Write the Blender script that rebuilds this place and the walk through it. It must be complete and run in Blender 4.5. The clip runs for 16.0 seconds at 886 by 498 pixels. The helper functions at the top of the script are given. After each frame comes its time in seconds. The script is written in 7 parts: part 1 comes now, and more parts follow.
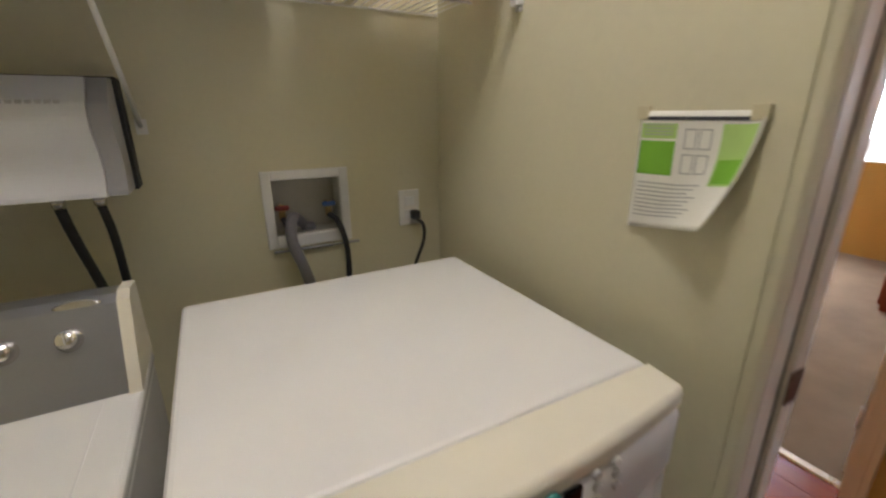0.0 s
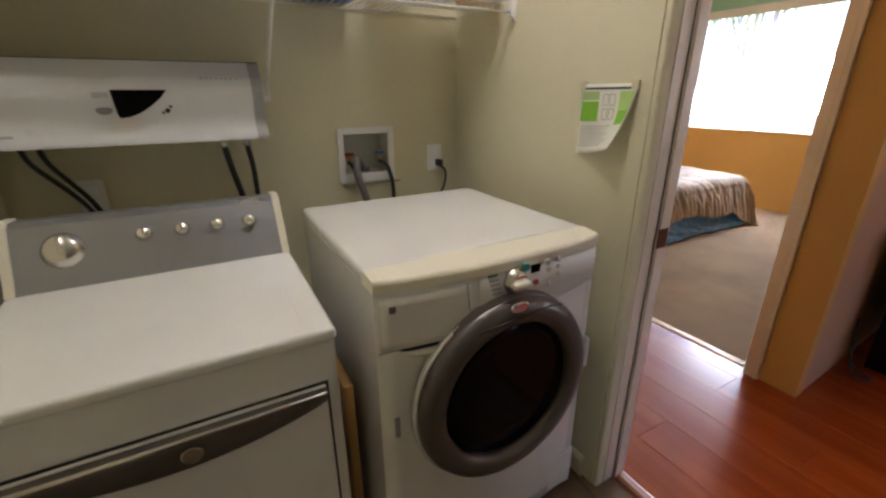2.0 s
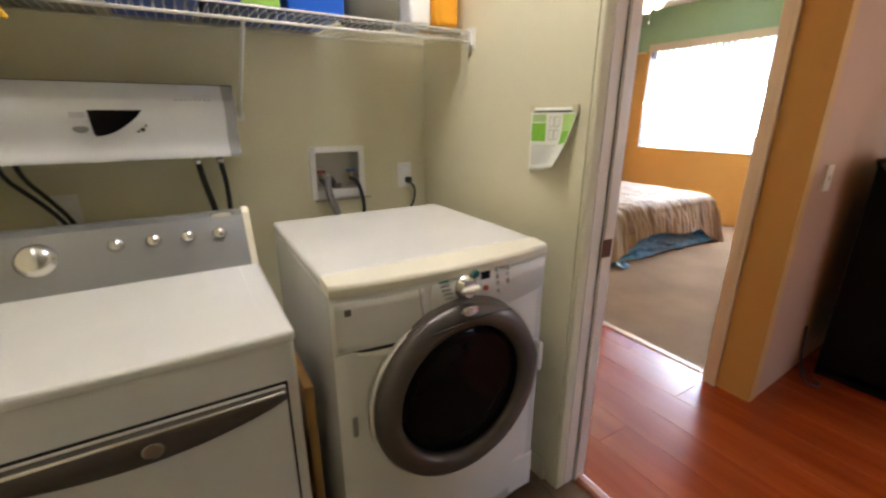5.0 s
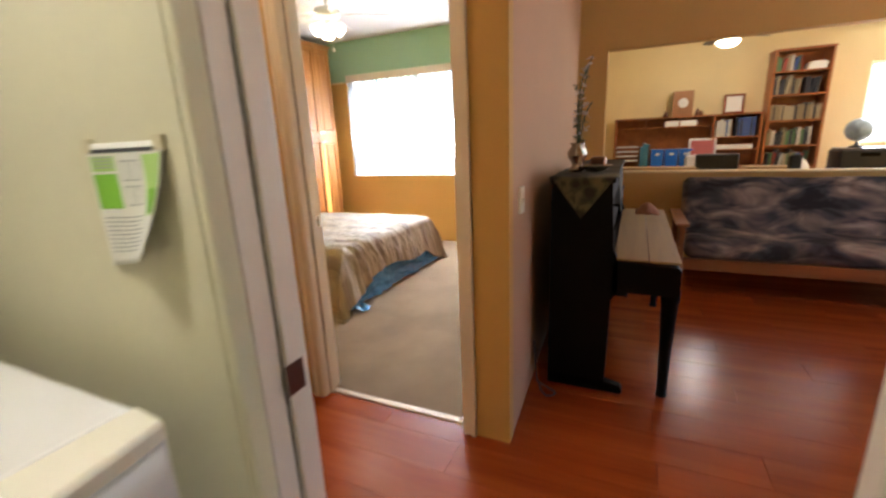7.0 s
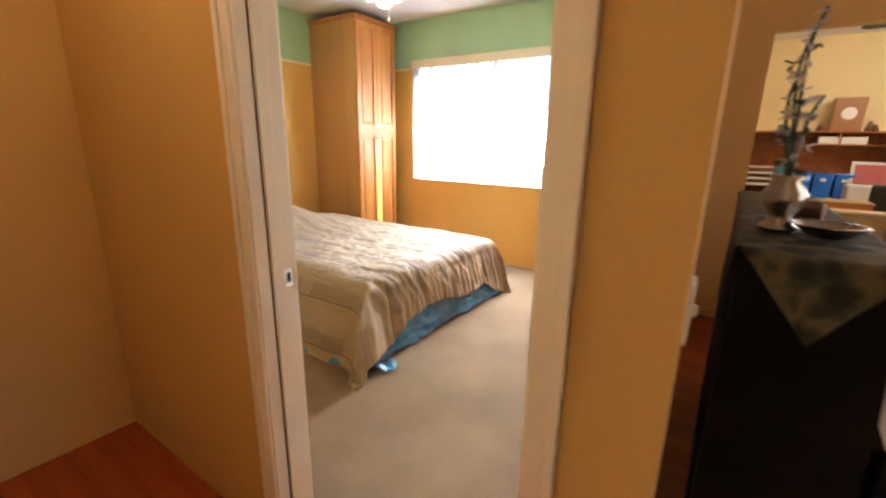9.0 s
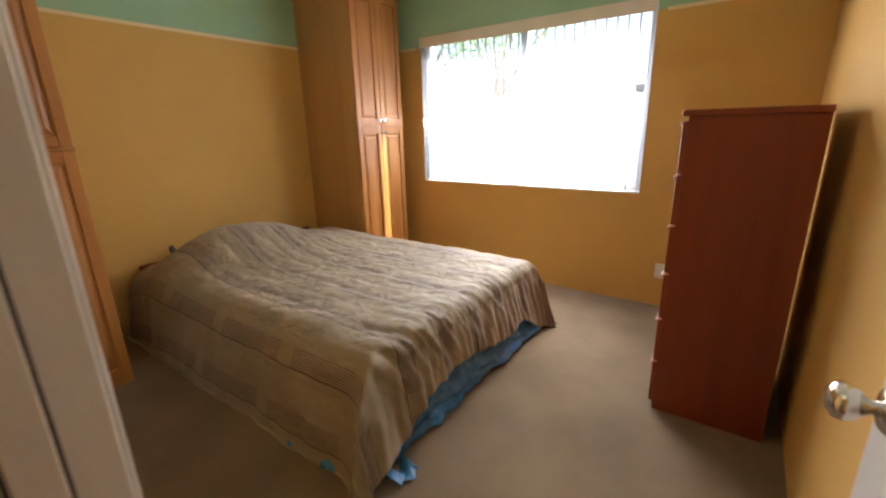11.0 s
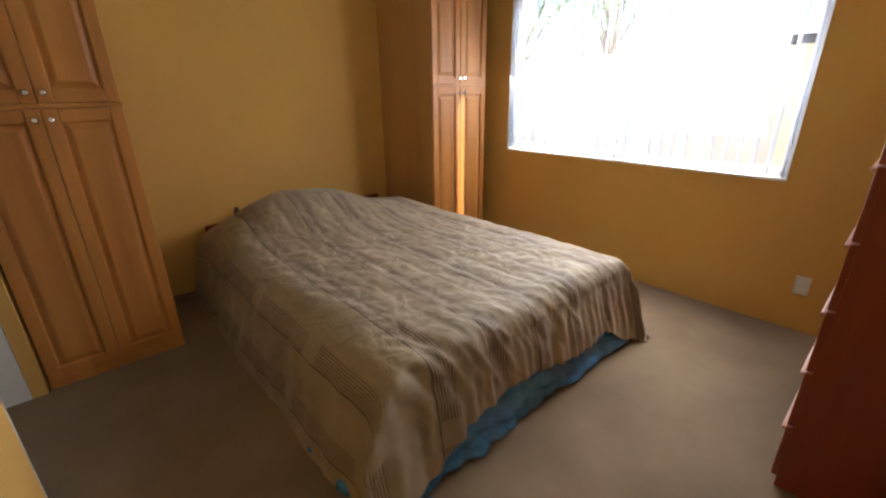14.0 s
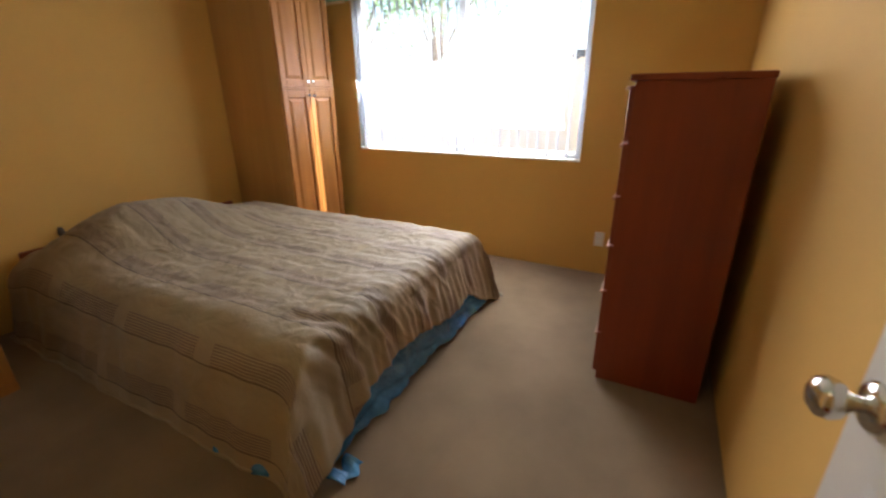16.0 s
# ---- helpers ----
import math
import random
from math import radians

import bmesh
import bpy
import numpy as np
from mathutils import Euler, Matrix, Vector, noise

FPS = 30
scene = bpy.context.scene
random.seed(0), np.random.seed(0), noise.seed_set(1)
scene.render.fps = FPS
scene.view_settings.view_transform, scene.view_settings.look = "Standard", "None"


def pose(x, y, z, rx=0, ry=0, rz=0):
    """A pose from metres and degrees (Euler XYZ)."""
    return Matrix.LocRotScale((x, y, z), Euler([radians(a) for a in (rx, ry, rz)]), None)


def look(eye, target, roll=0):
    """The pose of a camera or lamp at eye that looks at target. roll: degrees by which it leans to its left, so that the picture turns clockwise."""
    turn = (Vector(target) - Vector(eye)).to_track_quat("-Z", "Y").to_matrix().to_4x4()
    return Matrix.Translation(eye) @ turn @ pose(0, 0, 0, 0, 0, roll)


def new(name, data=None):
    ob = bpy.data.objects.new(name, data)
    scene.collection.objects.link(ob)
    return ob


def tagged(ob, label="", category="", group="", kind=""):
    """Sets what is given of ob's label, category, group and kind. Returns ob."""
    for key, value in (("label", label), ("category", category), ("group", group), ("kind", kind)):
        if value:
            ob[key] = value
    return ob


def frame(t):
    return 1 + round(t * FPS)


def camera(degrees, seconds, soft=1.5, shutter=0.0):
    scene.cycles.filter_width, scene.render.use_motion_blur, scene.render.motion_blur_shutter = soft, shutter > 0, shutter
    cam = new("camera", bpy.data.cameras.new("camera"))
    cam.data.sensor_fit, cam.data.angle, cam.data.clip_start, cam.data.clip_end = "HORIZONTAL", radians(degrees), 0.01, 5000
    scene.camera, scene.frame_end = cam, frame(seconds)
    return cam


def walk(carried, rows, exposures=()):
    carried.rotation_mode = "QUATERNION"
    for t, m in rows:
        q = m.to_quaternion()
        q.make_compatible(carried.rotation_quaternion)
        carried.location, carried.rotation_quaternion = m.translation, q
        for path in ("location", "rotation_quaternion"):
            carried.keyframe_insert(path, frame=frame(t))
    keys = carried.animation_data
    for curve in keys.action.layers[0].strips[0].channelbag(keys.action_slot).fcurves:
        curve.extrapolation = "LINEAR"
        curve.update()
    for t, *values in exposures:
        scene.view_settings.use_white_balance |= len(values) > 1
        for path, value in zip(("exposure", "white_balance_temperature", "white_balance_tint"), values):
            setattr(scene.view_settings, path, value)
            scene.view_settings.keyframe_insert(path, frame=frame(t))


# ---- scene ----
cam = camera(93.0, 16.0, soft=2.4, shutter=0.5)
PATH = [
    (0, (0.04, 0.028, 1.359), (0.948, 1.7, 0.743), -0.4),
    (0.5, (-0.011, -0.1, 1.356), (0.963, 1.534, 0.739), -1.6),
    (1, (-0.107, -0.203, 1.345), (0.857, 1.434, 0.72), -1.9),
    (1.5, (-0.237, -0.332, 1.33), (0.707, 1.308, 0.684), -2.1),
    (2, (-0.316, -0.445, 1.337), (0.591, 1.197, 0.643), -0.3),
    (2.5, (-0.337, -0.519, 1.343), (0.486, 1.184, 0.692), -0.5),
    (3, (-0.331, -0.595, 1.34), (0.468, 1.109, 0.663), 0.1),
    (5.5, (-0.246, -0.528, 1.336), (0.892, 1.018, 0.776), -0.0),
    (6, (-0.094, -0.428, 1.328), (1.360, 0.843, 0.809), 0.1),
    (6.5, (0.081, -0.388, 1.36), (1.719, 0.66, 0.892), -1.9),
    (7, (0.301, -0.277, 1.342), (2.061, 0.532, 0.842), -2.5),
    (7.5, (0.537, -0.193, 1.361), (2.369, 0.483, 0.932), -2.0),
    (8, (0.77, -0.113, 1.339), (2.544, 0.671, 0.852), -1.0),
    (8.5, (1.014, -0.035, 1.353), (2.687, 0.939, 0.849), 0.7),
    (9, (1.239, 0.135, 1.377), (2.843, 1.217, 0.872), 1.0),
    (11.5, (2.029, 0.764, 1.431), (3.586, 1.887, 0.87), -1.5),
    (12, (2.141, 0.803, 1.433), (3.657, 1.982, 0.872), -0.3),
    (12.5, (2.251, 0.836, 1.421), (3.649, 2.124, 0.799), -1.0),
    (13, (2.3, 0.856, 1.418), (3.626, 2.214, 0.787), 0.3),
    (13.5, (2.312, 0.881, 1.415), (3.561, 2.293, 0.745), 0.1),
    (14, (2.332, 0.88, 1.413), (3.58, 2.274, 0.708), -0.7),
    (14.5, (2.317, 0.875, 1.413), (3.622, 2.225, 0.723), 0.0),
    (15, (2.223, 0.853, 1.415), (3.623, 2.117, 0.748), -0.3),
    (15.5, (2.125, 0.823, 1.413), (3.685, 1.873, 0.732), -1.5),
    (16, (2.051, 0.782, 1.412), (3.713, 1.647, 0.712), -0.6),
]
# the clip's camera opens up in the dim hall and stops down before the bright window
EXPOSURES = [(0.0, 2.90, 5900, 19), (2.0, 2.98, 5900, 19), (3.0, 3.14, 5900, 19), (5.5, 3.50, 5900, 17), (7.0, 3.54, 6000, 14), (9.0, 3.76, 6200, 15), (10.2, 3.08, 6300, 15), (11.5, 2.38, 6300, 15), (12.5, 2.28, 6300, 15), (16.0, 2.20, 6300, 15)]
walk(cam, [(t, look(eye, target, roll)) for t, eye, target, roll in PATH], EXPOSURES)

# ---- world, sun, exposure ----
world = bpy.data.worlds.new("sky")
scene.world = world
world.use_nodes = True
wn = world.node_tree
wn.nodes.clear()
sky = wn.nodes.new("ShaderNodeTexSky")
sky.sky_type = "NISHITA"
sky.sun_disc = False
sky.sun_elevation = radians(52)
sky.sun_rotation = radians(121)
bg = wn.nodes.new("ShaderNodeBackground")
bg.inputs["Strength"].default_value = 0.07
wout = wn.nodes.new("ShaderNodeOutputWorld")
wn.links.new(sky.outputs[0], bg.inputs[0])
wn.links.new(bg.outputs[0], wout.inputs[0])
sun = new("sun", bpy.data.lights.new("sun", "SUN"))
sun.data.energy, sun.data.angle, sun.data.color = 5.0, radians(0.5), (1.0, 0.94, 0.84)
sun.matrix_world = look((5, -3, 7.5), (0, 0, 0))


def area(name, eye, target, w, h, watts, color):
    ob = new(name, bpy.data.lights.new(name, "AREA"))
    ob.data.shape, ob.data.size, ob.data.size_y = "RECTANGLE", w, h
    ob.data.energy, ob.data.color = watts, color
    ob.matrix_world = look(eye, target)
    return ob


def bulb(name, place, watts, color, radius=0.04):
    ob = new(name, bpy.data.lights.new(name, "POINT"))
    ob.data.energy, ob.data.color, ob.data.shadow_soft_size = watts, color, radius
    ob.location = place
    return ob


# daylight that stands in the window openings
area("window_daylight_bedroom", (5.64, 2.01, 1.58), (4.0, 2.01, 0.16), 0.78, 1.32, 11.0, (0.93, 0.97, 1.0))
area("window_daylight_bedroom", (5.64, 2.92, 1.29), (4.0, 2.92, -0.13), 1.02, 0.74, 7.2, (0.93, 0.97, 1.0))
area("window_daylight_living", (3.0, -4.62, 1.5), (3.0, 0, 1.0), 2.2, 1.4, 0.54, (0.95, 0.97, 1.0))
area("window_daylight_office", (8.71, -4.06, 1.61), (6.5, -4.06, 1.61), 1.66, 1.10, 10.5, (0.95, 0.97, 1.0))
# lamps
bulb("laundry_bulb", (0.22, 0.48, 2.52), 2.7, (1.0, 0.95, 0.90), 0.12)
bulb("hall_bulb", (1.34, 1.25, 2.52), 0.62, (1.0, 0.75, 0.38), 0.12)
bulb("fan_bulb_bedroom", (3.70, 2.33, 2.27), 0.05, (1.0, 0.86, 0.62), 0.07)
bulb("fan_bulb_office", (7.10, -1.30, 2.28), 2.4, (1.0, 0.90, 0.74), 0.13)

# ---- mesh helpers ----
ORIGIN = {}


def add_box(bm, x0, y0, z0, x1, y1, z1, bevel=0.0, seg=2):
    x0, x1 = min(x0, x1), max(x0, x1)
    y0, y1 = min(y0, y1), max(y0, y1)
    z0, z1 = min(z0, z1), max(z0, z1)
    m = Matrix.LocRotScale(((x0 + x1) / 2, (y0 + y1) / 2, (z0 + z1) / 2), None, (x1 - x0, y1 - y0, z1 - z0))
    r = bmesh.ops.create_cube(bm, size=1.0, matrix=m)
    if bevel > 0:
        bevel = min(bevel, 0.49 * min(x1 - x0, y1 - y0, z1 - z0))
        edges = list({e for v in r["verts"] for e in v.link_edges})
        bmesh.ops.bevel(bm, geom=edges, offset=bevel, segments=seg, affect="EDGES", profile=0.5)
    return bm


def box(x0, y0, z0, x1, y1, z1, bevel=0.0, seg=2):
    return add_box(bmesh.new(), x0, y0, z0, x1, y1, z1, bevel, seg)


def boxes(rows, bevel=0.0):
    bm = bmesh.new()
    for r in rows:
        add_box(bm, *r, bevel=bevel)
    return bm


def add_lathe(bm, profile, m, seg=24):
    """profile: (radius, height) from bottom to top, turned round the z axis of the pose m."""
    rings = []
    for r, h in profile:
        rings.append([bm.verts.new(m @ Vector((r * math.cos(2 * math.pi * k / seg), r * math.sin(2 * math.pi * k / seg), h))) for k in range(seg)])
    for a, b in zip(rings, rings[1:]):
        for k in range(seg):
            f = bm.faces.new((a[k], a[(k + 1) % seg], b[(k + 1) % seg], b[k]))
            f.smooth = True
    bm.faces.new(rings[0][::-1])
    bm.faces.new(rings[-1])
    return bm


def lathe(profile, m, seg=24):
    return add_lathe(bmesh.new(), profile, m, seg)


def add_tube(bm, points, r, seg=8, smooth=3):
    """A round rod or hose along points, rounded at its bends."""
    pts = [Vector(p) for p in points]
    for _ in range(smooth if len(pts) > 2 else 0):
        q = [pts[0]]
        for a, b in zip(pts, pts[1:]):
            q += [a.lerp(b, 0.25), a.lerp(b, 0.75)]
        pts = q + [pts[-1]]
    up = Vector((0.13, 0.27, 0.95)).normalized()
    rings = []
    for i, p in enumerate(pts):
        d = (pts[min(i + 1, len(pts) - 1)] - pts[max(i - 1, 0)]).normalized()
        a = d.cross(up).normalized() if abs(d.dot(up)) < 0.99 else d.cross(Vector((1, 0, 0))).normalized()
        b = d.cross(a)
        rings.append([bm.verts.new(p + r * (math.cos(2 * math.pi * k / seg) * a + math.sin(2 * math.pi * k / seg) * b)) for k in range(seg)])
    for a, b in zip(rings, rings[1:]):
        for k in range(seg):
            bm.faces.new((a[k], a[(k + 1) % seg], b[(k + 1) % seg], b[k])).smooth = True
    bm.faces.new(rings[0][::-1])
    bm.faces.new(rings[-1])
    return bm


def tube(points, r, seg=8, smooth=3):
    return add_tube(bmesh.new(), points, r, seg, smooth)


def extrude(outline, vec, smooth=False):
    """A flat outline of points pushed along vec into a closed solid."""
    bm = bmesh.new()
    a = [bm.verts.new(p) for p in outline]
    b = [bm.verts.new(Vector(p) + Vector(vec)) for p in outline]
    bm.faces.new(a[::-1])
    bm.faces.new(b)
    for k in range(len(a)):
        bm.faces.new((a[k], a[(k + 1) % len(a)], b[(k + 1) % len(a)], b[k])).smooth = smooth
    bmesh.ops.recalc_face_normals(bm, faces=bm.faces)
    return bm


def surface(fn, nu, nv, thick=0.0):
    """A sheet of nu x nv quads through fn(u, v), u and v from 0 to 1; thick gives it a back."""
    bm = bmesh.new()
    g = [[bm.verts.new(fn(i / nu, j / nv)) for j in range(nv + 1)] for i in range(nu + 1)]
    for i in range(nu):
        for j in range(nv):
            bm.faces.new((g[i][j], g[i + 1][j], g[i + 1][j + 1], g[i][j + 1])).smooth = True
    bmesh.ops.recalc_face_normals(bm, faces=bm.faces)
    if thick:
        bmesh.ops.solidify(bm, geom=bm.faces[:], thickness=thick)
    return bm


def mesh_of(name, bm, material, org=(0, 0, 0)):
    bmesh.ops.translate(bm, verts=bm.verts, vec=-Vector(org))
    me = bpy.data.meshes.new(name)
    bm.normal_update()
    bm.to_mesh(me)
    bm.free()
    if material:
        me.materials.append(material)
    return me


def thing(name, base, label, category, group=""):
    """An empty at the base of a thing; its parts are given in world metres."""
    ob = new(name)
    ob.empty_display_size = 0.05
    ob.location = base
    ORIGIN[ob.name] = Vector(base)
    return tagged(ob, label, category, group)


def part(name, bm, material, parent, label=""):
    org = ORIGIN[parent.name]
    ob = new(name, mesh_of(name, bm, material, org))
    ob.parent = parent
    ORIGIN[ob.name] = org
    if label:
        ob["label"] = label
    return ob


def solo(name, bm, material, base, label, category, group=""):
    """A thing of one mesh."""
    ob = new(name, mesh_of(name, bm, material, base))
    ob.location = base
    ORIGIN[ob.name] = Vector(base)
    return tagged(ob, label, category, group)


def structure(name, bm, material, label="", category=""):
    ob = new(name, mesh_of(name, bm, material))
    ORIGIN[ob.name] = Vector((0, 0, 0))
    return tagged(ob, label, category, kind="structure")


def piece(name, me, parent, place, turn=0.0):
    """One more piece on a shared mesh."""
    ob = new(name, me)
    ob.parent = parent
    ob.location = Vector(place) - ORIGIN[parent.name]
    ob.rotation_euler = (0, 0, turn)
    return ob


# ---- materials ----
def mat(name, color, rough=0.6, metal=0.0, var=0.08, scale=6.0, fine=120.0, bump=0.15, bump_scale=None, coat=0.0, per_object=0.0, dist=0.004, spec=0.5):
    """Principled surface: broad stains, fine grain, a little relief."""
    m = bpy.data.materials.new(name)
    m.use_nodes = True
    nt = m.node_tree
    b = nt.nodes["Principled BSDF"]
    L = nt.links.new
    co = nt.nodes.new("ShaderNodeTexCoord")
    n1 = nt.nodes.new("ShaderNodeTexNoise")
    n1.inputs["Scale"].default_value, n1.inputs["Detail"].default_value = scale, 5
    n2 = nt.nodes.new("ShaderNodeTexNoise")
    n2.inputs["Scale"].default_value, n2.inputs["Detail"].default_value = bump_scale or fine, 3
    L(co.outputs["Object"], n1.inputs["Vector"])
    L(co.outputs["Object"], n2.inputs["Vector"])
    hs = nt.nodes.new("ShaderNodeHueSaturation")
    hs.inputs["Color"].default_value = (*color, 1)
    mr = nt.nodes.new("ShaderNodeMapRange")
    mr.inputs["From Min"].default_value, mr.inputs["From Max"].default_value = 0.3, 0.7
    mr.inputs["To Min"].default_value, mr.inputs["To Max"].default_value = 1 - var, 1 + var
    ad = nt.nodes.new("ShaderNodeMath")
    ad.operation = "MULTIPLY_ADD"
    L(n2.outputs["Fac"], ad.inputs[0])
    ad.inputs[1].default_value = 0.3
    L(n1.outputs["Fac"], ad.inputs[2])
    sb = nt.nodes.new("ShaderNodeMath")
    sb.operation = "SUBTRACT"
    sb.inputs[1].default_value = 0.15
    L(ad.outputs[0], sb.inputs[0])
    L(sb.outputs[0], mr.inputs["Value"])
    value = mr.outputs[0]
    if per_object:
        oi = nt.nodes.new("ShaderNodeObjectInfo")
        m2 = nt.nodes.new("ShaderNodeMapRange")
        m2.inputs["To Min"].default_value, m2.inputs["To Max"].default_value = 1 - per_object, 1 + per_object
        L(oi.outputs["Random"], m2.inputs["Value"])
        mu = nt.nodes.new("ShaderNodeMath")
        mu.operation = "MULTIPLY"
        L(value, mu.inputs[0])
        L(m2.outputs[0], mu.inputs[1])
        value = mu.outputs[0]
    L(value, hs.inputs["Value"])
    L(hs.outputs[0], b.inputs["Base Color"])
    rr = nt.nodes.new("ShaderNodeMapRange")
    rr.inputs["To Min"].default_value, rr.inputs["To Max"].default_value = max(0.02, rough - 0.08), min(1, rough + 0.08)
    L(n1.outputs["Fac"], rr.inputs["Value"])
    L(rr.outputs[0], b.inputs["Roughness"])
    b.inputs["Metallic"].default_value = metal
    b.inputs["Coat Weight"].default_value = coat
    b.inputs["Specular IOR Level"].default_value = spec
    if bump:
        bp = nt.nodes.new("ShaderNodeBump")
        bp.inputs["Strength"].default_value, bp.inputs["Distance"].default_value = bump, dist
        L(n2.outputs["Fac"], bp.inputs["Height"])
        L(bp.outputs[0], b.inputs["Normal"])
    return m


def wood(name, dark, light, axis="Z", rough=0.4, grain=14.0, stretch=0.06, coat=0.2, per_object=0.0, bump=0.06):
    """Straight-grained wood, the grain along the axis."""
    m = bpy.data.materials.new(name)
    m.use_nodes = True
    nt = m.node_tree
    b = nt.nodes["Principled BSDF"]
    L = nt.links.new
    co = nt.nodes.new("ShaderNodeTexCoord")
    mp = nt.nodes.new("ShaderNodeMapping")
    sc = [1.0, 1.0, 1.0]
    sc["XYZ".index(axis)] = stretch
    mp.inputs["Scale"].default_value = sc
    L(co.outputs["Object"], mp.inputs["Vector"])
    vec = mp.outputs[0]
    oi = nt.nodes.new("ShaderNodeObjectInfo")
    if per_object:
        sh = nt.nodes.new("ShaderNodeVectorMath")
        sh.operation = "ADD"
        vs = nt.nodes.new("ShaderNodeVectorMath")
        vs.operation = "SCALE"
        vs.inputs[0].default_value = (7.3, 3.1, 5.7)
        L(oi.outputs["Random"], vs.inputs["Scale"])
        L(vec, sh.inputs[0])
        L(vs.outputs[0], sh.inputs[1])
        vec = sh.outputs[0]
    n1 = nt.nodes.new("ShaderNodeTexNoise")
    n1.inputs["Scale"].default_value, n1.inputs["Detail"].default_value, n1.inputs["Distortion"].default_value = grain, 6, 0.6
    L(vec, n1.inputs["Vector"])
    n2 = nt.nodes.new("ShaderNodeTexNoise")
    n2.inputs["Scale"].default_value, n2.inputs["Detail"].default_value = grain * 9, 3
    L(vec, n2.inputs["Vector"])
    mx = nt.nodes.new("ShaderNodeMath")
    mx.operation = "MULTIPLY_ADD"
    L(n2.outputs["Fac"], mx.inputs[0])
    mx.inputs[1].default_value = 0.25
    L(n1.outputs["Fac"], mx.inputs[2])
    cr = nt.nodes.new("ShaderNodeValToRGB")
    cr.color_ramp.elements[0].position, cr.color_ramp.elements[0].color = 0.42, (*dark, 1)
    cr.color_ramp.elements[1].position, cr.color_ramp.elements[1].color = 0.80, (*light, 1)
    L(mx.outputs[0], cr.inputs[0])
    col = cr.outputs[0]
    if per_object:
        hs = nt.nodes.new("ShaderNodeHueSaturation")
        m2 = nt.nodes.new("ShaderNodeMapRange")
        m2.inputs["To Min"].default_value, m2.inputs["To Max"].default_value = 1 - per_object, 1 + per_object
        L(oi.outputs["Random"], m2.inputs["Value"])
        L(m2.outputs[0], hs.inputs["Value"])
        L(col, hs.inputs["Color"])
        col = hs.outputs[0]
    L(col, b.inputs["Base Color"])
    rr = nt.nodes.new("ShaderNodeMapRange")
    rr.inputs["To Min"].default_value, rr.inputs["To Max"].default_value = rough - 0.07, rough + 0.1
    L(n1.outputs["Fac"], rr.inputs["Value"])
    L(rr.outputs[0], b.inputs["Roughness"])
    b.inputs["Coat Weight"].default_value = coat
    b.inputs["Coat Roughness"].default_value = 0.25
    bp = nt.nodes.new("ShaderNodeBump")
    bp.inputs["Strength"].default_value, bp.inputs["Distance"].default_value = bump, 0.002
    L(n2.outputs["Fac"], bp.inputs["Height"])
    L(bp.outputs[0], b.inputs["Normal"])
    return m


def glow(name, color, strength):
    m = bpy.data.materials.new(name)
    m.use_nodes = True
    b = m.node_tree.nodes["Principled BSDF"]
    b.inputs["Base Color"].default_value = (*color, 1)
    b.inputs["Emission Color"].default_value = (*color, 1)
    b.inputs["Emission Strength"].default_value = strength
    return m


def clear_glass(name, tint=(1, 1, 1), rough=0.0):
    m = bpy.data.materials.new(name)
    m.use_nodes = True
    b = m.node_tree.nodes["Principled BSDF"]
    b.inputs["Base Color"].default_value = (*tint, 1)
    b.inputs["Roughness"].default_value = rough
    b.inputs["Transmission Weight"].default_value = 1.0
    b.inputs["IOR"].default_value = 1.45
    return m


PLASTER = dict(rough=0.75, var=0.035, scale=1.7, bump=0.25, bump_scale=70, dist=0.003, spec=0.3)
m_cream = mat("cream_paint", (0.66, 0.62, 0.43), **PLASTER)
m_tan = mat("tan_paint", (0.58, 0.36, 0.115), **PLASTER)
# the tan paint again, with the pinkish light on the piano wall mixed in
m_tan_pinklit = mat("tan_paint_pink_lit", (0.50, 0.32, 0.19), **PLASTER)
m_bedyellow = mat("yellow_ochre_paint", (0.68, 0.40, 0.105), **PLASTER)
m_green = mat("sage_green_paint", (0.36, 0.56, 0.34), **PLASTER)
m_office = mat("butter_yellow_paint", (0.84, 0.69, 0.38), **PLASTER)
m_ceiling = mat("ceiling_paint", (0.80, 0.78, 0.74), rough=0.9, var=0.03, scale=2, bump=0.6, bump_scale=60, dist=0.006)
m_trim = mat("trim_paint", (0.76, 0.68, 0.58), rough=0.4, var=0.03, scale=3, bump=0.05)
m_white = mat("white_paint", (0.80, 0.79, 0.76), rough=0.45, var=0.03, scale=4, bump=0.05)
m_enamel = mat("white_enamel", (0.80, 0.79, 0.75), rough=0.22, var=0.03, scale=3, bump=0.03, bump_scale=400, coat=0.3)
m_bisque = mat("bisque_plastic", (0.78, 0.74, 0.60), rough=0.35, var=0.02, scale=4, bump=0.02)
m_console = mat("brushed_grey_metal", (0.33, 0.335, 0.345), rough=0.36, metal=0.75, var=0.06, scale=3, bump=0.04, bump_scale=300)
m_silver = mat("silver_plastic", (0.145, 0.128, 0.115), rough=0.38, metal=0.6, var=0.04, bump=0.02)
m_steel = mat("polished_steel", (0.72, 0.70, 0.66), rough=0.14, metal=1.0, var=0.03, bump=0.0)
m_black = mat("black_rubber", (0.012, 0.012, 0.012), rough=0.5, var=0.2, bump=0.05)
m_greyhose = mat("grey_hose_rubber", (0.16, 0.15, 0.15), rough=0.55, var=0.15, bump=0.1)
m_darkglass = mat("smoked_glass", (0.005, 0.0045, 0.0045), rough=0.12, var=0.1, bump=0.0, spec=0.12)
m_carpet = mat("beige_carpet", (0.30, 0.215, 0.135), rough=0.97, var=0.16, scale=2.6, bump=1.0, bump_scale=240, dist=0.012, spec=0.1)
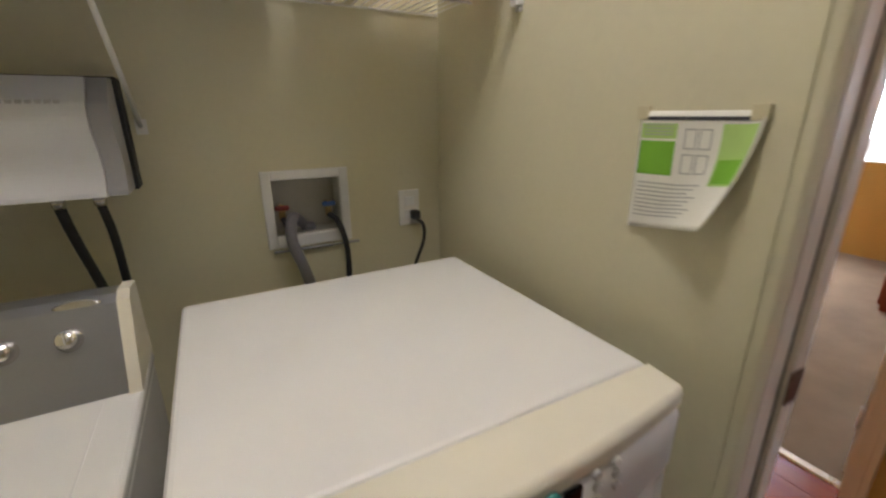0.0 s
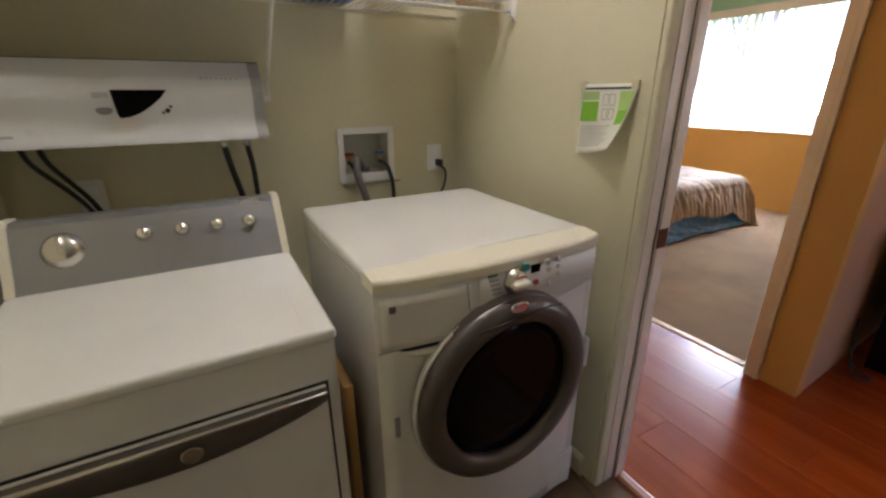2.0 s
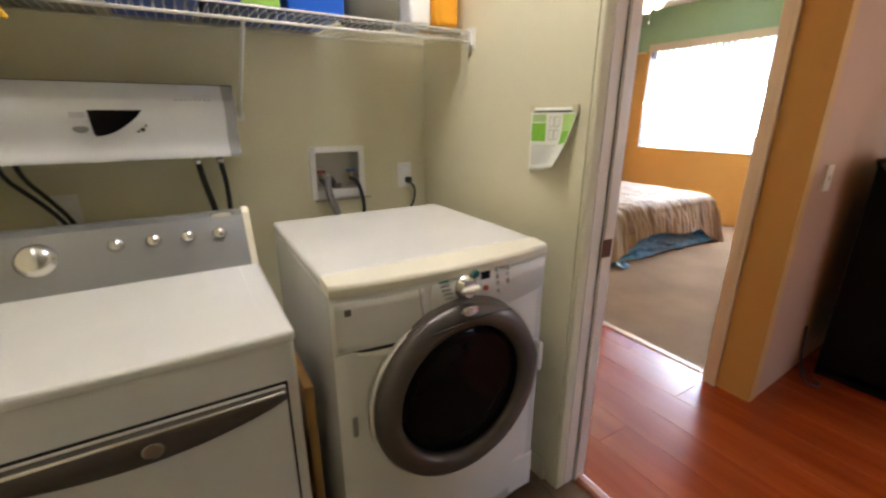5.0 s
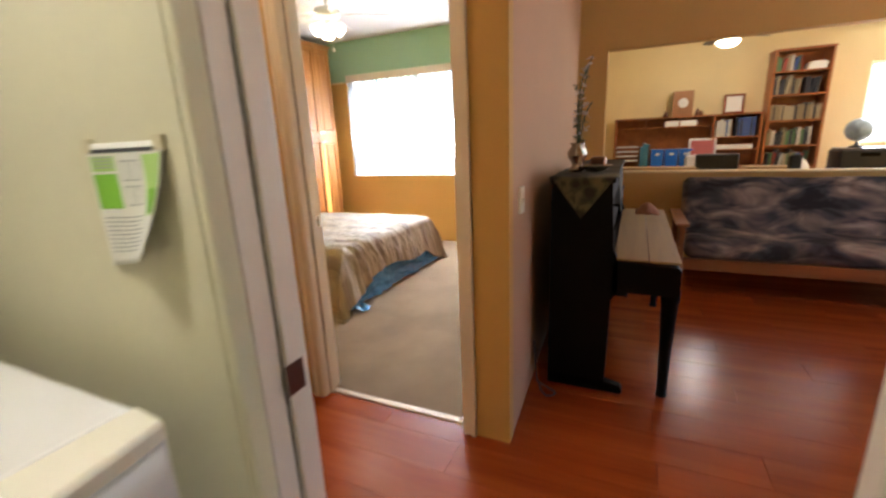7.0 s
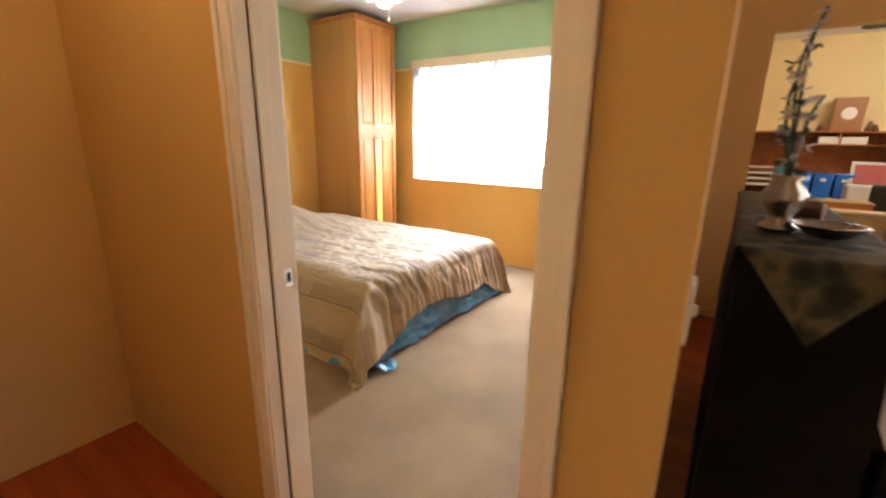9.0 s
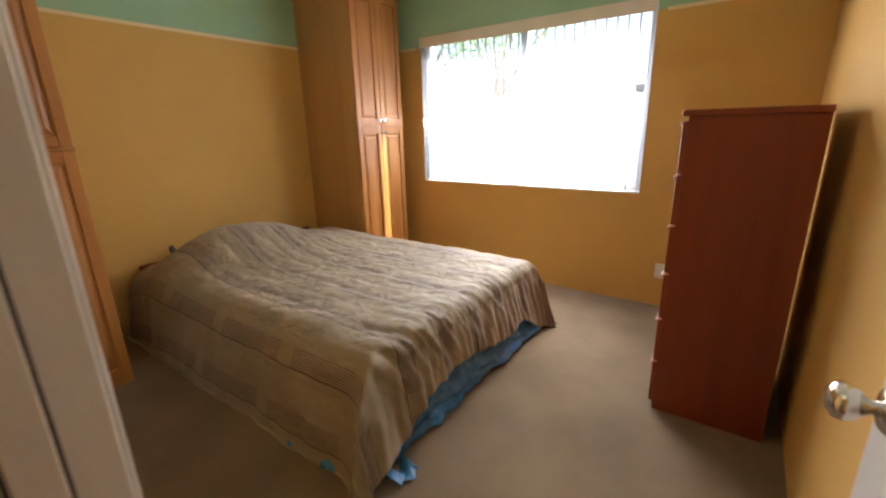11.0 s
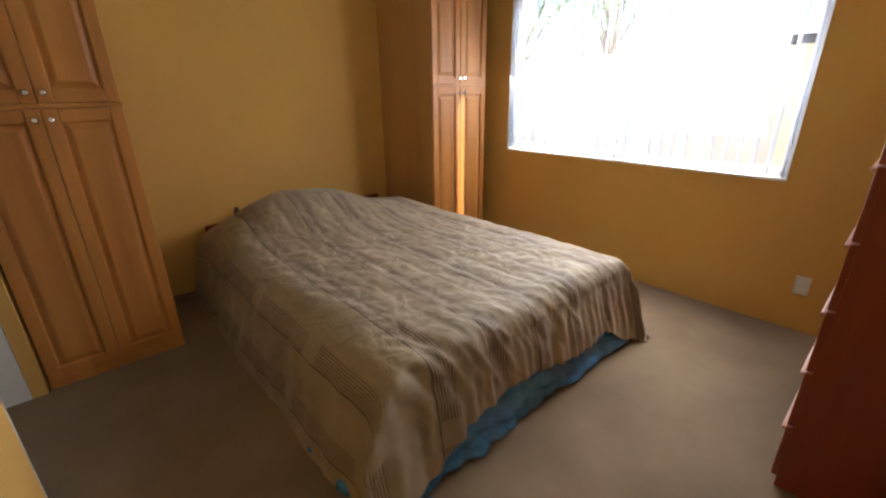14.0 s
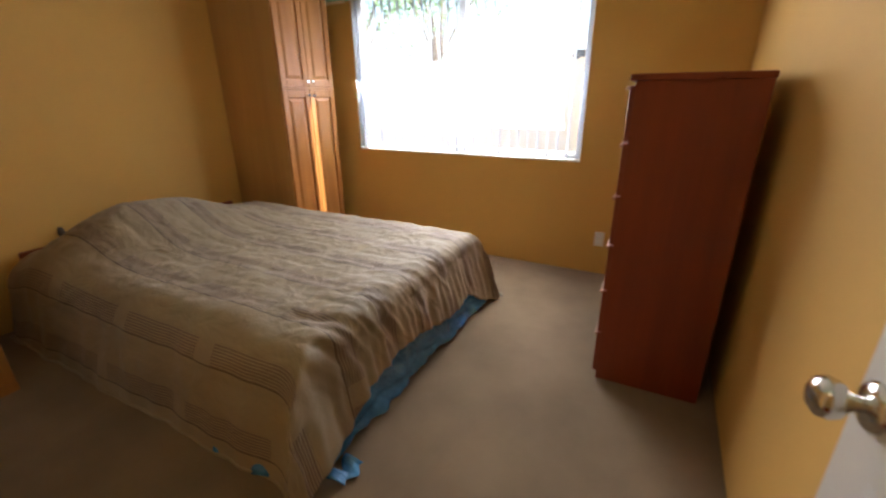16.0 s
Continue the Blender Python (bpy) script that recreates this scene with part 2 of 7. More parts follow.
m_tile = mat("brown_vinyl_tile", (0.155, 0.105, 0.062), rough=0.35, var=0.25, scale=9, bump=0.1, per_object=0.10)
m_grout = mat("grout", (0.17, 0.13, 0.09), rough=0.9, var=0.1)
m_plank = wood("cherry_laminate", (0.25, 0.040, 0.006), (0.36, 0.072, 0.012), axis="Y", rough=0.22, grain=9, coat=0.0, per_object=0.045)
m_subfloor = mat("dark_joint", (0.13, 0.026, 0.006), rough=0.8)
m_honey = wood("honey_maple", (0.40, 0.15, 0.030), (0.56, 0.24, 0.055), axis="Z", rough=0.46, grain=7, coat=0.06)
m_honeyside = wood("honey_maple_side", (0.48, 0.25, 0.075), (0.58, 0.32, 0.105), axis="Z", rough=0.45, grain=5, coat=0.1)
m_cherry = wood("red_cherry_veneer", (0.175, 0.024, 0.0035), (0.245, 0.040, 0.006), axis="Z", rough=0.42, grain=5, coat=0.1)
m_oak = wood("oak_shelf", (0.28, 0.085, 0.02), (0.42, 0.14, 0.035), axis="X", rough=0.45, grain=8)
m_piano = mat("black_lacquer", (0.004, 0.0035, 0.003), rough=0.45, var=0.2, bump=0.02, spec=0.1)
m_paper = mat("white_paper", (0.82, 0.81, 0.78), rough=0.8, var=0.03, bump=0.05)
m_brass = mat("antique_bronze", (0.16, 0.085, 0.06), rough=0.35, metal=0.9, var=0.1)
m_bluefilm = mat("blue_plastic_film", (0.055, 0.22, 0.46), rough=0.18, var=0.15, scale=20, bump=0.6, bump_scale=35, dist=0.02, coat=0.5)

# ---- rooms ----
CEIL = 2.69
LX0, LX1, LY1, LY0 = -0.875, 0.705, 1.275, -3.60         # laundry
HX0, HX1, HY1 = 0.853, 1.885, 2.39                      # hall
BX0, BX1, BY0, BY1 = 2.005, 5.435, 0.385, 4.30           # bedroom
PX = 5.15                                              # wall with the wide opening to the office
PY = 0.19                                              # wall behind the piano
LIVY = -4.5
OX1 = 8.60
OY1 = 0.45
DOOR_TOP = 2.05
DY0, DY1 = 0.384, 1.198                                 # bedroom doorway
KY0, KY1 = -0.535, 0.277                                # laundry doorway

# floors
structure("floor_laundry", box(LX0 - 0.1, LY0 - 0.1, -0.12, 0.795, LY1 + 0.1, -0.004), m_grout, "grout bed under brown square tiles")
structure("floor_hall", boxes([(0.795, LIVY - 0.1, -0.12, 1.95, HY1 + 0.1, -0.006), (1.95, LIVY - 0.1, -0.12, PX + 0.1, 0.37, -0.006)]), m_subfloor, "dark underlay of the cherry laminate floor")
structure("floor_bedroom", box(1.95, 0.350, -0.12, BX1 + 0.1, BY1 + 0.1, 0.008), m_carpet, "beige cut-pile carpet over the bedroom floor")
structure("floor_office", box(PX + 0.1, LIVY - 0.1, -0.12, OX1 + 0.1, OY1 + 0.1, 0.0), m_carpet, "beige carpet of the office")

# laundry walls
VX0, VX1, VZ0, VZ1 = 0.150, 0.392, 0.988, 1.210         # washer supply box, let into the back wall
structure("wall_laundry_back", boxes([(LX0 - 0.1, LY1, -0.1, VX0 + 0.024, LY1 + 0.11, CEIL), (VX1 - 0.024, LY1, -0.1, HX0, LY1 + 0.11, CEIL), (VX0 + 0.024, LY1, -0.1, VX1 - 0.024, LY1 + 0.11, VZ0 + 0.034), (VX0 + 0.024, LY1, VZ1 - 0.024, VX1 - 0.024, LY1 + 0.11, CEIL), (VX0 + 0.024, LY1 + 0.085, VZ0 + 0.034, VX1 - 0.024, LY1 + 0.11, VZ1 - 0.024)]), m_cream)
structure("wall_laundry_left", box(LX0 - 0.1, LY0, -0.1, LX0, LY1, CEIL), m_cream)
structure("wall_laundry_rear", box(LX0 - 0.1, LY0 - 0.1, -0.1, HX0, LY0, CEIL), m_cream)
MX = 0.76
structure("wall_laundry_door", boxes([(LX1, KY1 + 0.02, -0.1, MX, LY1, CEIL), (LX1, LY0, -0.1, MX, KY0 - 0.02, CEIL), (LX1, KY0 - 0.02, DOOR_TOP + 0.02, MX, KY1 + 0.02, CEIL)]), m_cream)
structure("wall_hall_west", boxes([(MX, KY1 + 0.02, -0.1, HX0, HY1, CEIL), (MX, LIVY, -0.1, HX0, KY0 - 0.02, CEIL), (MX, KY0 - 0.02, DOOR_TOP + 0.02, HX0, KY1 + 0.02, CEIL)]), m_tan)
structure("wall_hall_end", box(MX, HY1, -0.1, HX1 + 0.06, HY1 + 0.1, CEIL), m_tan)
# bedroom walls
QX = 1.945
structure("wall_hall_east", boxes([(HX1, DY1 + 0.02, -0.1, QX, HY1, CEIL), (HX1, 0.160, -0.1, QX, DY0 - 0.02, CEIL), (HX1, DY0 - 0.02, DOOR_TOP + 0.02, QX, DY1 + 0.02, CEIL)]), m_tan)
GZ = 2.17
AY0, AY1, AX0, ATOP = 2.625, 3.50, 1.30, 2.06           # closet alcove in the west wall, past the doorway
structure("wall_bedroom_west", boxes([(QX, DY1 + 0.02, -0.1, BX0, AY0, GZ), (QX, AY1, -0.1, BX0, BY1 + 0.1, GZ), (QX, AY0, ATOP, BX0, AY1, GZ), (QX, 0.246, -0.1, BX0, DY0 - 0.02, GZ), (QX, DY0 - 0.02, DOOR_TOP + 0.02, BX0, DY1 + 0.02, GZ)]), m_bedyellow)
structure("wall_bedroom_west_band", box(QX, 0.376, GZ, BX0, BY1 + 0.1, CEIL), m_green)
structure("wall_closet", boxes([(AX0 - 0.06, AY0 - 0.06, -0.1, AX0, AY1 + 0.06, ATOP + 0.06), (AX0, AY0 - 0.06, -0.1, QX - 0.002, AY0, ATOP + 0.06), (AX0, AY1, -0.1, QX - 0.002, AY1 + 0.06, ATOP + 0.06)]), m_white, "plain white walls inside the closet alcove")
structure("ceiling_closet", box(AX0, AY0, ATOP, QX - 0.002, AY1, ATOP + 0.06), m_white)
structure("floor_closet", box(AX0, AY0, -0.12, 1.949, AY1, 0.008), m_carpet, "beige carpet inside the closet alcove")
structure("trim_closet", box(BX0 - 0.012, AY0 - 0.001, 0.008, BX0 + 0.003, AY0 + 0.004, ATOP, 0.002), m_white, "pale worn corner bead of the closet opening")
structure("wall_bedroom_north", box(BX0, BY1, -0.1, BX1 + 0.14, BY1 + 0.12, GZ), m_bedyellow)
structure("wall_bedroom_north_band", box(BX0, BY1, GZ, BX1 + 0.14, BY1 + 0.12, CEIL), m_green)
structure("wall_bedroom_south", box(BX0, 0.376, -0.1, BX1 + 0.14, BY0, GZ), m_bedyellow)
structure("wall_bedroom_south_band", box(BX0, 0.376, GZ, BX1 + 0.14, BY0, CEIL), m_green)
WY0, WY1, WZ0, WZ1 = 1.347, 3.437, 0.905, 2.262
structure("wall_window", boxes([(BX1, BY0, -0.1, BX1 + 0.14, WY0, GZ), (BX1, WY1, -0.1, BX1 + 0.14, BY1, GZ), (BX1, WY0, -0.1, BX1 + 0.14, WY1, WZ0)]), m_bedyellow)
structure("wall_window_band", boxes([(BX1, BY0, GZ, BX1 + 0.14, WY0, CEIL), (BX1, WY1, GZ, BX1 + 0.14, BY1, CEIL), (BX1, WY0, WZ1, BX1 + 0.14, WY1, CEIL)]), m_green)
structure("trim_band", boxes([(BX0, BY1 - 0.004, GZ - 0.012, BX1, BY1 - 0.001, GZ + 0.012), (BX1 - 0.004, BY0, GZ - 0.012, BX1 - 0.001, WY0 - 0.06, GZ + 0.012), (BX1 - 0.004, WY1 + 0.06, GZ - 0.012, BX1 - 0.001, BY1, GZ + 0.012), (BX0, BY0 + 0.001, GZ - 0.012, BX1, BY0 + 0.004, GZ + 0.012)]), m_office, "narrow pale yellow line under the green band")
# living room
structure("wall_piano", extrude([(QX, 0.163, -0.1), (QX, 0.240, -0.1), (PX + 0.12, 0.375, -0.1), (PX + 0.12, 0.325, -0.1)], (0, 0, CEIL + 0.1)), m_tan_pinklit)
OPY0, OPY1, OPZ0, OPZ1 = -2.29, 0.042, 0.93, 2.14
structure("wall_pass", boxes([(PX, OPY1, -0.1, PX + 0.12, 0.322, CEIL), (PX, LIVY, -0.1, PX + 0.12, OPY0, CEIL), (PX, OPY0, -0.1, PX + 0.12, OPY1, OPZ0), (PX, OPY0, OPZ1, PX + 0.12, OPY1, CEIL)]), m_tan)
LWX0, LWX1, LWZ0, LWZ1 = 1.9, 4.1, 0.8, 2.2
structure("wall_living_south", boxes([(HX0, LIVY - 0.12, -0.1, LWX0, LIVY, CEIL), (LWX1, LIVY - 0.12, -0.1, PX + 0.12, LIVY, CEIL), (LWX0, LIVY - 0.12, -0.1, LWX1, LIVY, LWZ0), (LWX0, LIVY - 0.12, LWZ1, LWX1, LIVY, CEIL)]), m_tan)
# office
OWY0, OWY1, OWZ0, OWZ1 = -4.9, -3.22, 1.05, 2.17
structure("wall_office_east", boxes([(OX1, OWY1, -0.1, OX1 + 0.12, OY1 + 0.1, CEIL), (OX1, -5.6, -0.1, OX1 + 0.12, OWY0, CEIL), (OX1, OWY0, -0.1, OX1 + 0.12, OWY1, OWZ0), (OX1, OWY0, OWZ1, OX1 + 0.12, OWY1, CEIL)]), m_office)
structure("wall_office_north", box(BX1 + 0.14, OY1, -0.1, OX1, OY1 + 0.1, CEIL), m_office)
structure("wall_office_south", box(PX, -5.7, -0.1, OX1 + 0.12, -5.6, CEIL), m_office)
structure("wall_office_west", box(PX, -5.6, -0.1, PX + 0.1, LIVY - 0.12, CEIL), m_office)
# ceilings
structure("ceiling_laundry", box(LX0 - 0.1, LY0 - 0.1, CEIL, MX, LY1 + 0.1, CEIL + 0.1), m_ceiling)
structure("ceiling_hall", boxes([(MX, LIVY - 0.12, CEIL, QX, HY1 + 0.1, CEIL + 0.1), (QX, LIVY - 0.12, CEIL, PX + 0.06, PY + 0.03, CEIL + 0.1)]), m_ceiling)
structure("ceiling_bedroom", box(QX, PY + 0.03, CEIL, BX1 + 0.14, BY1 + 0.12, CEIL + 0.1), m_ceiling)
structure("ceiling_office", box(PX + 0.06, -5.7, CEIL, OX1 + 0.12, OY1 + 0.1, CEIL + 0.1), m_ceiling)

# ---- doorways, skirting, windows ----
# dark colour for the shadow lines along both edges of the door stops
m_stop_shadow = mat("stop_shadow_paint", (0.10, 0.08, 0.06), rough=0.8, var=0.2)


def lining(name, axis_x0, axis_x1, y0, y1, top, stop_at):
    """Jamb lining of a doorway in a wall across x, with a door stop and casings on both faces."""
    d = thing(name, ((axis_x0 + axis_x1) / 2, y0, 0), "painted wooden door frame with shadow lines painted on its jambs", "door frame")
    d["kind"] = "structure"
    for s, y in ((1, y1), (-1, y0)):
        part("jamb", box(axis_x0 - 0.004, y, 0, axis_x1 + 0.004, y + s * 0.02, top, 0.002), m_trim, d)
        part("stop", box(stop_at, y - s * 0.011, 0, stop_at + 0.036, y, top, 0.002), m_trim, d)
        # thin dark strips paint the shadow line at each edge of the stop
        for gx in (stop_at - 0.005, stop_at + 0.036):
            part("stop_shadow", box(gx, y - s * 0.0006, 0, gx + 0.005, y + s * 0.001, top), m_stop_shadow, d, "dark strip painted as the stop's shadow line")
    part("head", box(axis_x0 - 0.004, y0 - 0.02, top, axis_x1 + 0.004, y1 + 0.02, top + 0.02, 0.002), m_trim, d)
    return d


def casing(parent, x, face, y0, y1, top, w=0.062):
    """Moulded casing round an opening on the wall face x; face is the side it stands out to."""
    for s, y in ((1, y1 + 0.006), (-1, y0 - 0.006)):
        bm = bmesh.new()
        add_box(bm, x, y, 0, x + face * 0.012, y + s * w, top + w, 0.003)
        add_box(bm, x, y + s * w * 0.62, 0, x + face * 0.019, y + s * w, top + w, 0.004)
        part("casing", bm, m_trim, parent)
    bm = bmesh.new()
    add_box(bm, x, y0 - 0.006, top + 0.006, x + face * 0.012, y1 + 0.006, top + w, 0.003)
    part("casing", bm, m_trim, parent)


JX = 0.752      # the laundry's plaster returns into the opening up to here
for s, y in ((1, KY1), (-1, KY0)):
    structure("wall_return", box(LX1 + 0.0015, y, -0.01, JX - 0.004, y + s * 0.022, DOOR_TOP, 0.008, 3), m_cream)
dl = lining("door_frame", JX, HX0, KY0, KY1, DOOR_TOP, 0.797)
casing(dl, HX0, 1, KY0, KY1, DOOR_TOP)
part("strike_plate", box(0.790, KY1 - 0.0135, 0.905, 0.832, KY1 - 0.0108, 0.965, 0.001), m_brass, dl, "dark bronze strike plate")
db = lining("door_frame", HX1, BX0, DY0, DY1, DOOR_TOP, 1.925)
casing(db, HX1, -1, DY0, DY1, DOOR_TOP)
casing(db, BX0, 1, DY0, DY1, DOOR_TOP)
sp = part("strike_plate", box(1.966, DY1 - 0.0025, 0.935, 1.994, DY1 + 0.001, 0.995, 0.001), m_steel, db, "steel strike plate")
part("latch_hole", box(1.974, DY1 - 0.004, 0.950, 1.986, DY1 - 0.0024, 0.980), m_black, sp)

m_gold = mat("brushed_nickel_strip", (0.66, 0.58, 0.50), rough=0.3, metal=0.9, var=0.05)
structure("threshold_bedroom", extrude([(1.930, DY0, 0), (1.936, DY0, 0.007), (1.964, DY0, 0.011), (1.972, DY0, 0.004), (1.972, DY0, -0.004), (1.930, DY0, -0.004)], (0, DY1 - DY0, 0)), m_gold, "metal carpet strip in the bedroom doorway")
m_thr = wood("red_wood_strip", (0.24, 0.075, 0.03), (0.36, 0.13, 0.05), axis="Y", rough=0.3)
structure("threshold_laundry", extrude([(0.795, KY0, -0.006), (0.800, KY0, 0.009), (0.812, KY0, 0.014), (0.835, KY0, 0.012), (0.852, KY0, 0.003), (0.852, KY0, -0.006)], (0, KY1 - KY0, 0)), m_thr, "reddish wooden reducer strip in the laundry doorway")

# skirting
def skirting(name, x0, y0, x1, y1, side, h=0.085, t=0.013, material=None):
    """Skirting board along a wall; side is the unit step off the wall."""
    a, b, n = Vector((x0, y0, 0)), Vector((x1, y1, 0)), Vector((*side, 0))
    outline = [a, a + n * t, a + n * t + Vector((0, 0, h - 0.018)), a + n * t * 0.45 + Vector((0, 0, h)), a + Vector((0, 0, h))]
    return structure(name, extrude(outline, b - a), material or m_trim)


m_creamtrim = mat("cream_trim", (0.72, 0.67, 0.50), rough=0.5, var=0.04)
skirting("baseboard_laundry", LX1, KY1 + 0.06, LX1, LY1, (-1, 0), material=m_creamtrim)
skirting("baseboard_back", LX0, LY1, LX1, LY1, (0, -1), material=m_creamtrim)
skirting("baseboard_left", LX0, LY0, LX0, LY1, (1, 0), material=m_creamtrim)
skirting("baseboard_pass", PX, LIVY, PX, 0.31, (-1, 0), material=m_tan)

# bedroom window
m_vinyl = mat("white_vinyl", (0.82, 0.83, 0.84), rough=0.35, var=0.02)
m_pane = clear_glass("window_glass")
win = thing("window_1", (BX1 + 0.10, (WY0 + WY1) / 2, WZ0), "white vinyl sliding window with two panes", "window")
win["kind"] = "structure"
fx0, fx1 = BX1 + 0.085, BX1 + 0.135
for r in ((WY0, WZ0, WY0 + 0.045, WZ1), (WY1 - 0.045, WZ0, WY1, WZ1), (WY0 + 0.045, WZ0, WY1 - 0.045, WZ0 + 0.045), (WY0 + 0.045, WZ1 - 0.045, WY1 - 0.045, WZ1), (2.36, WZ0 + 0.045, 2.42, WZ1 - 0.045)):
    part("window_frame", box(fx0, r[0], r[1], fx1, r[2], r[3], 0.004), m_vinyl, win)
for a, b in ((WY0 + 0.045, 2.36), (2.42, WY1 - 0.045)):
    p = part("pane", box(BX1 + 0.108, a, WZ0 + 0.045, BX1 + 0.112, b, WZ1 - 0.045), m_pane, win)
    p.visible_shadow = False
part("window_sill", box(BX1 - 0.004, WY0, WZ0 - 0.012, BX1 + 0.085, WY1, WZ0 + 0.004, 0.003), m_white, win)

for a, b in ((WY0 + 0.0005, WY0 + 0.004), (WY1 - 0.004, WY1 - 0.0005)):
    part("reveal", box(BX1 - 0.002, a, WZ0 + 0.004, BX1 + 0.085, b, WZ1 - 0.004), m_white, win)
# vertical blinds, drawn half open
m_slat = mat("pale_vinyl_slat", (0.80, 0.82, 0.86), rough=0.5, var=0.03, per_object=0.05)
# thin vinyl lets some daylight through
tr = m_slat.node_tree.nodes.new("ShaderNodeBsdfTranslucent")
tr.inputs["Color"].default_value = (0.66, 0.72, 0.80, 1)
mxs = m_slat.node_tree.nodes.new("ShaderNodeMixShader")
mxs.inputs[0].default_value = 0.50
m_slat.node_tree.links.new(m_slat.node_tree.nodes["Principled BSDF"].outputs[0], mxs.inputs[1])
m_slat.node_tree.links.new(tr.outputs[0], mxs.inputs[2])
m_slat.node_tree.links.new(mxs.outputs[0], m_slat.node_tree.nodes["Material Output"].inputs["Surface"])
m_valance = mat("cream_valance", (0.74, 0.66, 0.50), rough=0.55, var=0.03)
bl = thing("vertical_blind", (BX1 + 0.03, (WY0 + WY1) / 2, WZ0 + 0.02), "white vertical blind with turned slats under a cream valance", "blind")
part("valance", boxes([(BX1 - 0.035, WY0 + 0.005, 2.162, BX1 - 0.028, WY1 - 0.005, 2.254), (BX1 - 0.028, WY0 + 0.005, 2.248, BX1 + 0.07, WY1 - 0.005, 2.254)]), m_valance, bl, "cream fabric valance")
part("rail", box(BX1 + 0.012, WY0 + 0.02, 2.205, BX1 + 0.05, WY1 - 0.02, 2.235, 0.004), m_vinyl, bl)


def slat_mesh():
    """One slightly dished vane, 89 mm wide."""
    return mesh_of("slat", surface(lambda u, v: Vector(((u - 0.5) * 0.089, 0.006 * (1 - (2 * u - 1) ** 2), v * 1.29)), 5, 1, 0.0012), m_slat)


sl = slat_mesh()
piece("slat", sl, bl, (BX1 + 0.030, 3.403, 0.914), radians(46))
piece("slat", sl, bl, (BX1 + 0.030, 3.350, 0.914), radians(46))
y = 3.209
while y > WY0 + 0.03:
    piece("slat", sl, bl, (BX1 + 0.030, y, 0.914), radians(21.5 + 24.5 * max(0.0, min(1.0, (y - 1.8) / 1.3)) + random.uniform(-1.0, 1.0)))
    y -= 0.0795

# outlet under the window
def outlet(name, place, n, up_sockets=2):
    """Duplex outlet plate on a wall; n is the way the wall faces."""
    o = thing(name, place, "white duplex outlet plate on the wall", "outlet")
    p, n = Vector(place), Vector(n)
    s = n.cross(Vector((0, 0, 1)))
    a, b = p - s * 0.036 - n * 0.001, p + s * 0.036 + n * 0.006
    pl = part("plate", box(*(a - Vector((0, 0, 0.058))), *(b + Vector((0, 0, 0.058))), 0.003), m_white, o)
    for dz in (-0.022, 0.022):
        c = p + Vector((0, 0, dz)) + n * 0.0065
        a, b = c - s * 0.017 - n * 0.001, c + s * 0.017 + n * 0.002
        soc = part("socket", box(*(a - Vector((0, 0, 0.014))), *(b + Vector((0, 0, 0.014))), 0.002), m_vinyl, o)
    return o


outlet("outlet", (BX1, 1.138, 0.30), (-1, 0, 0))

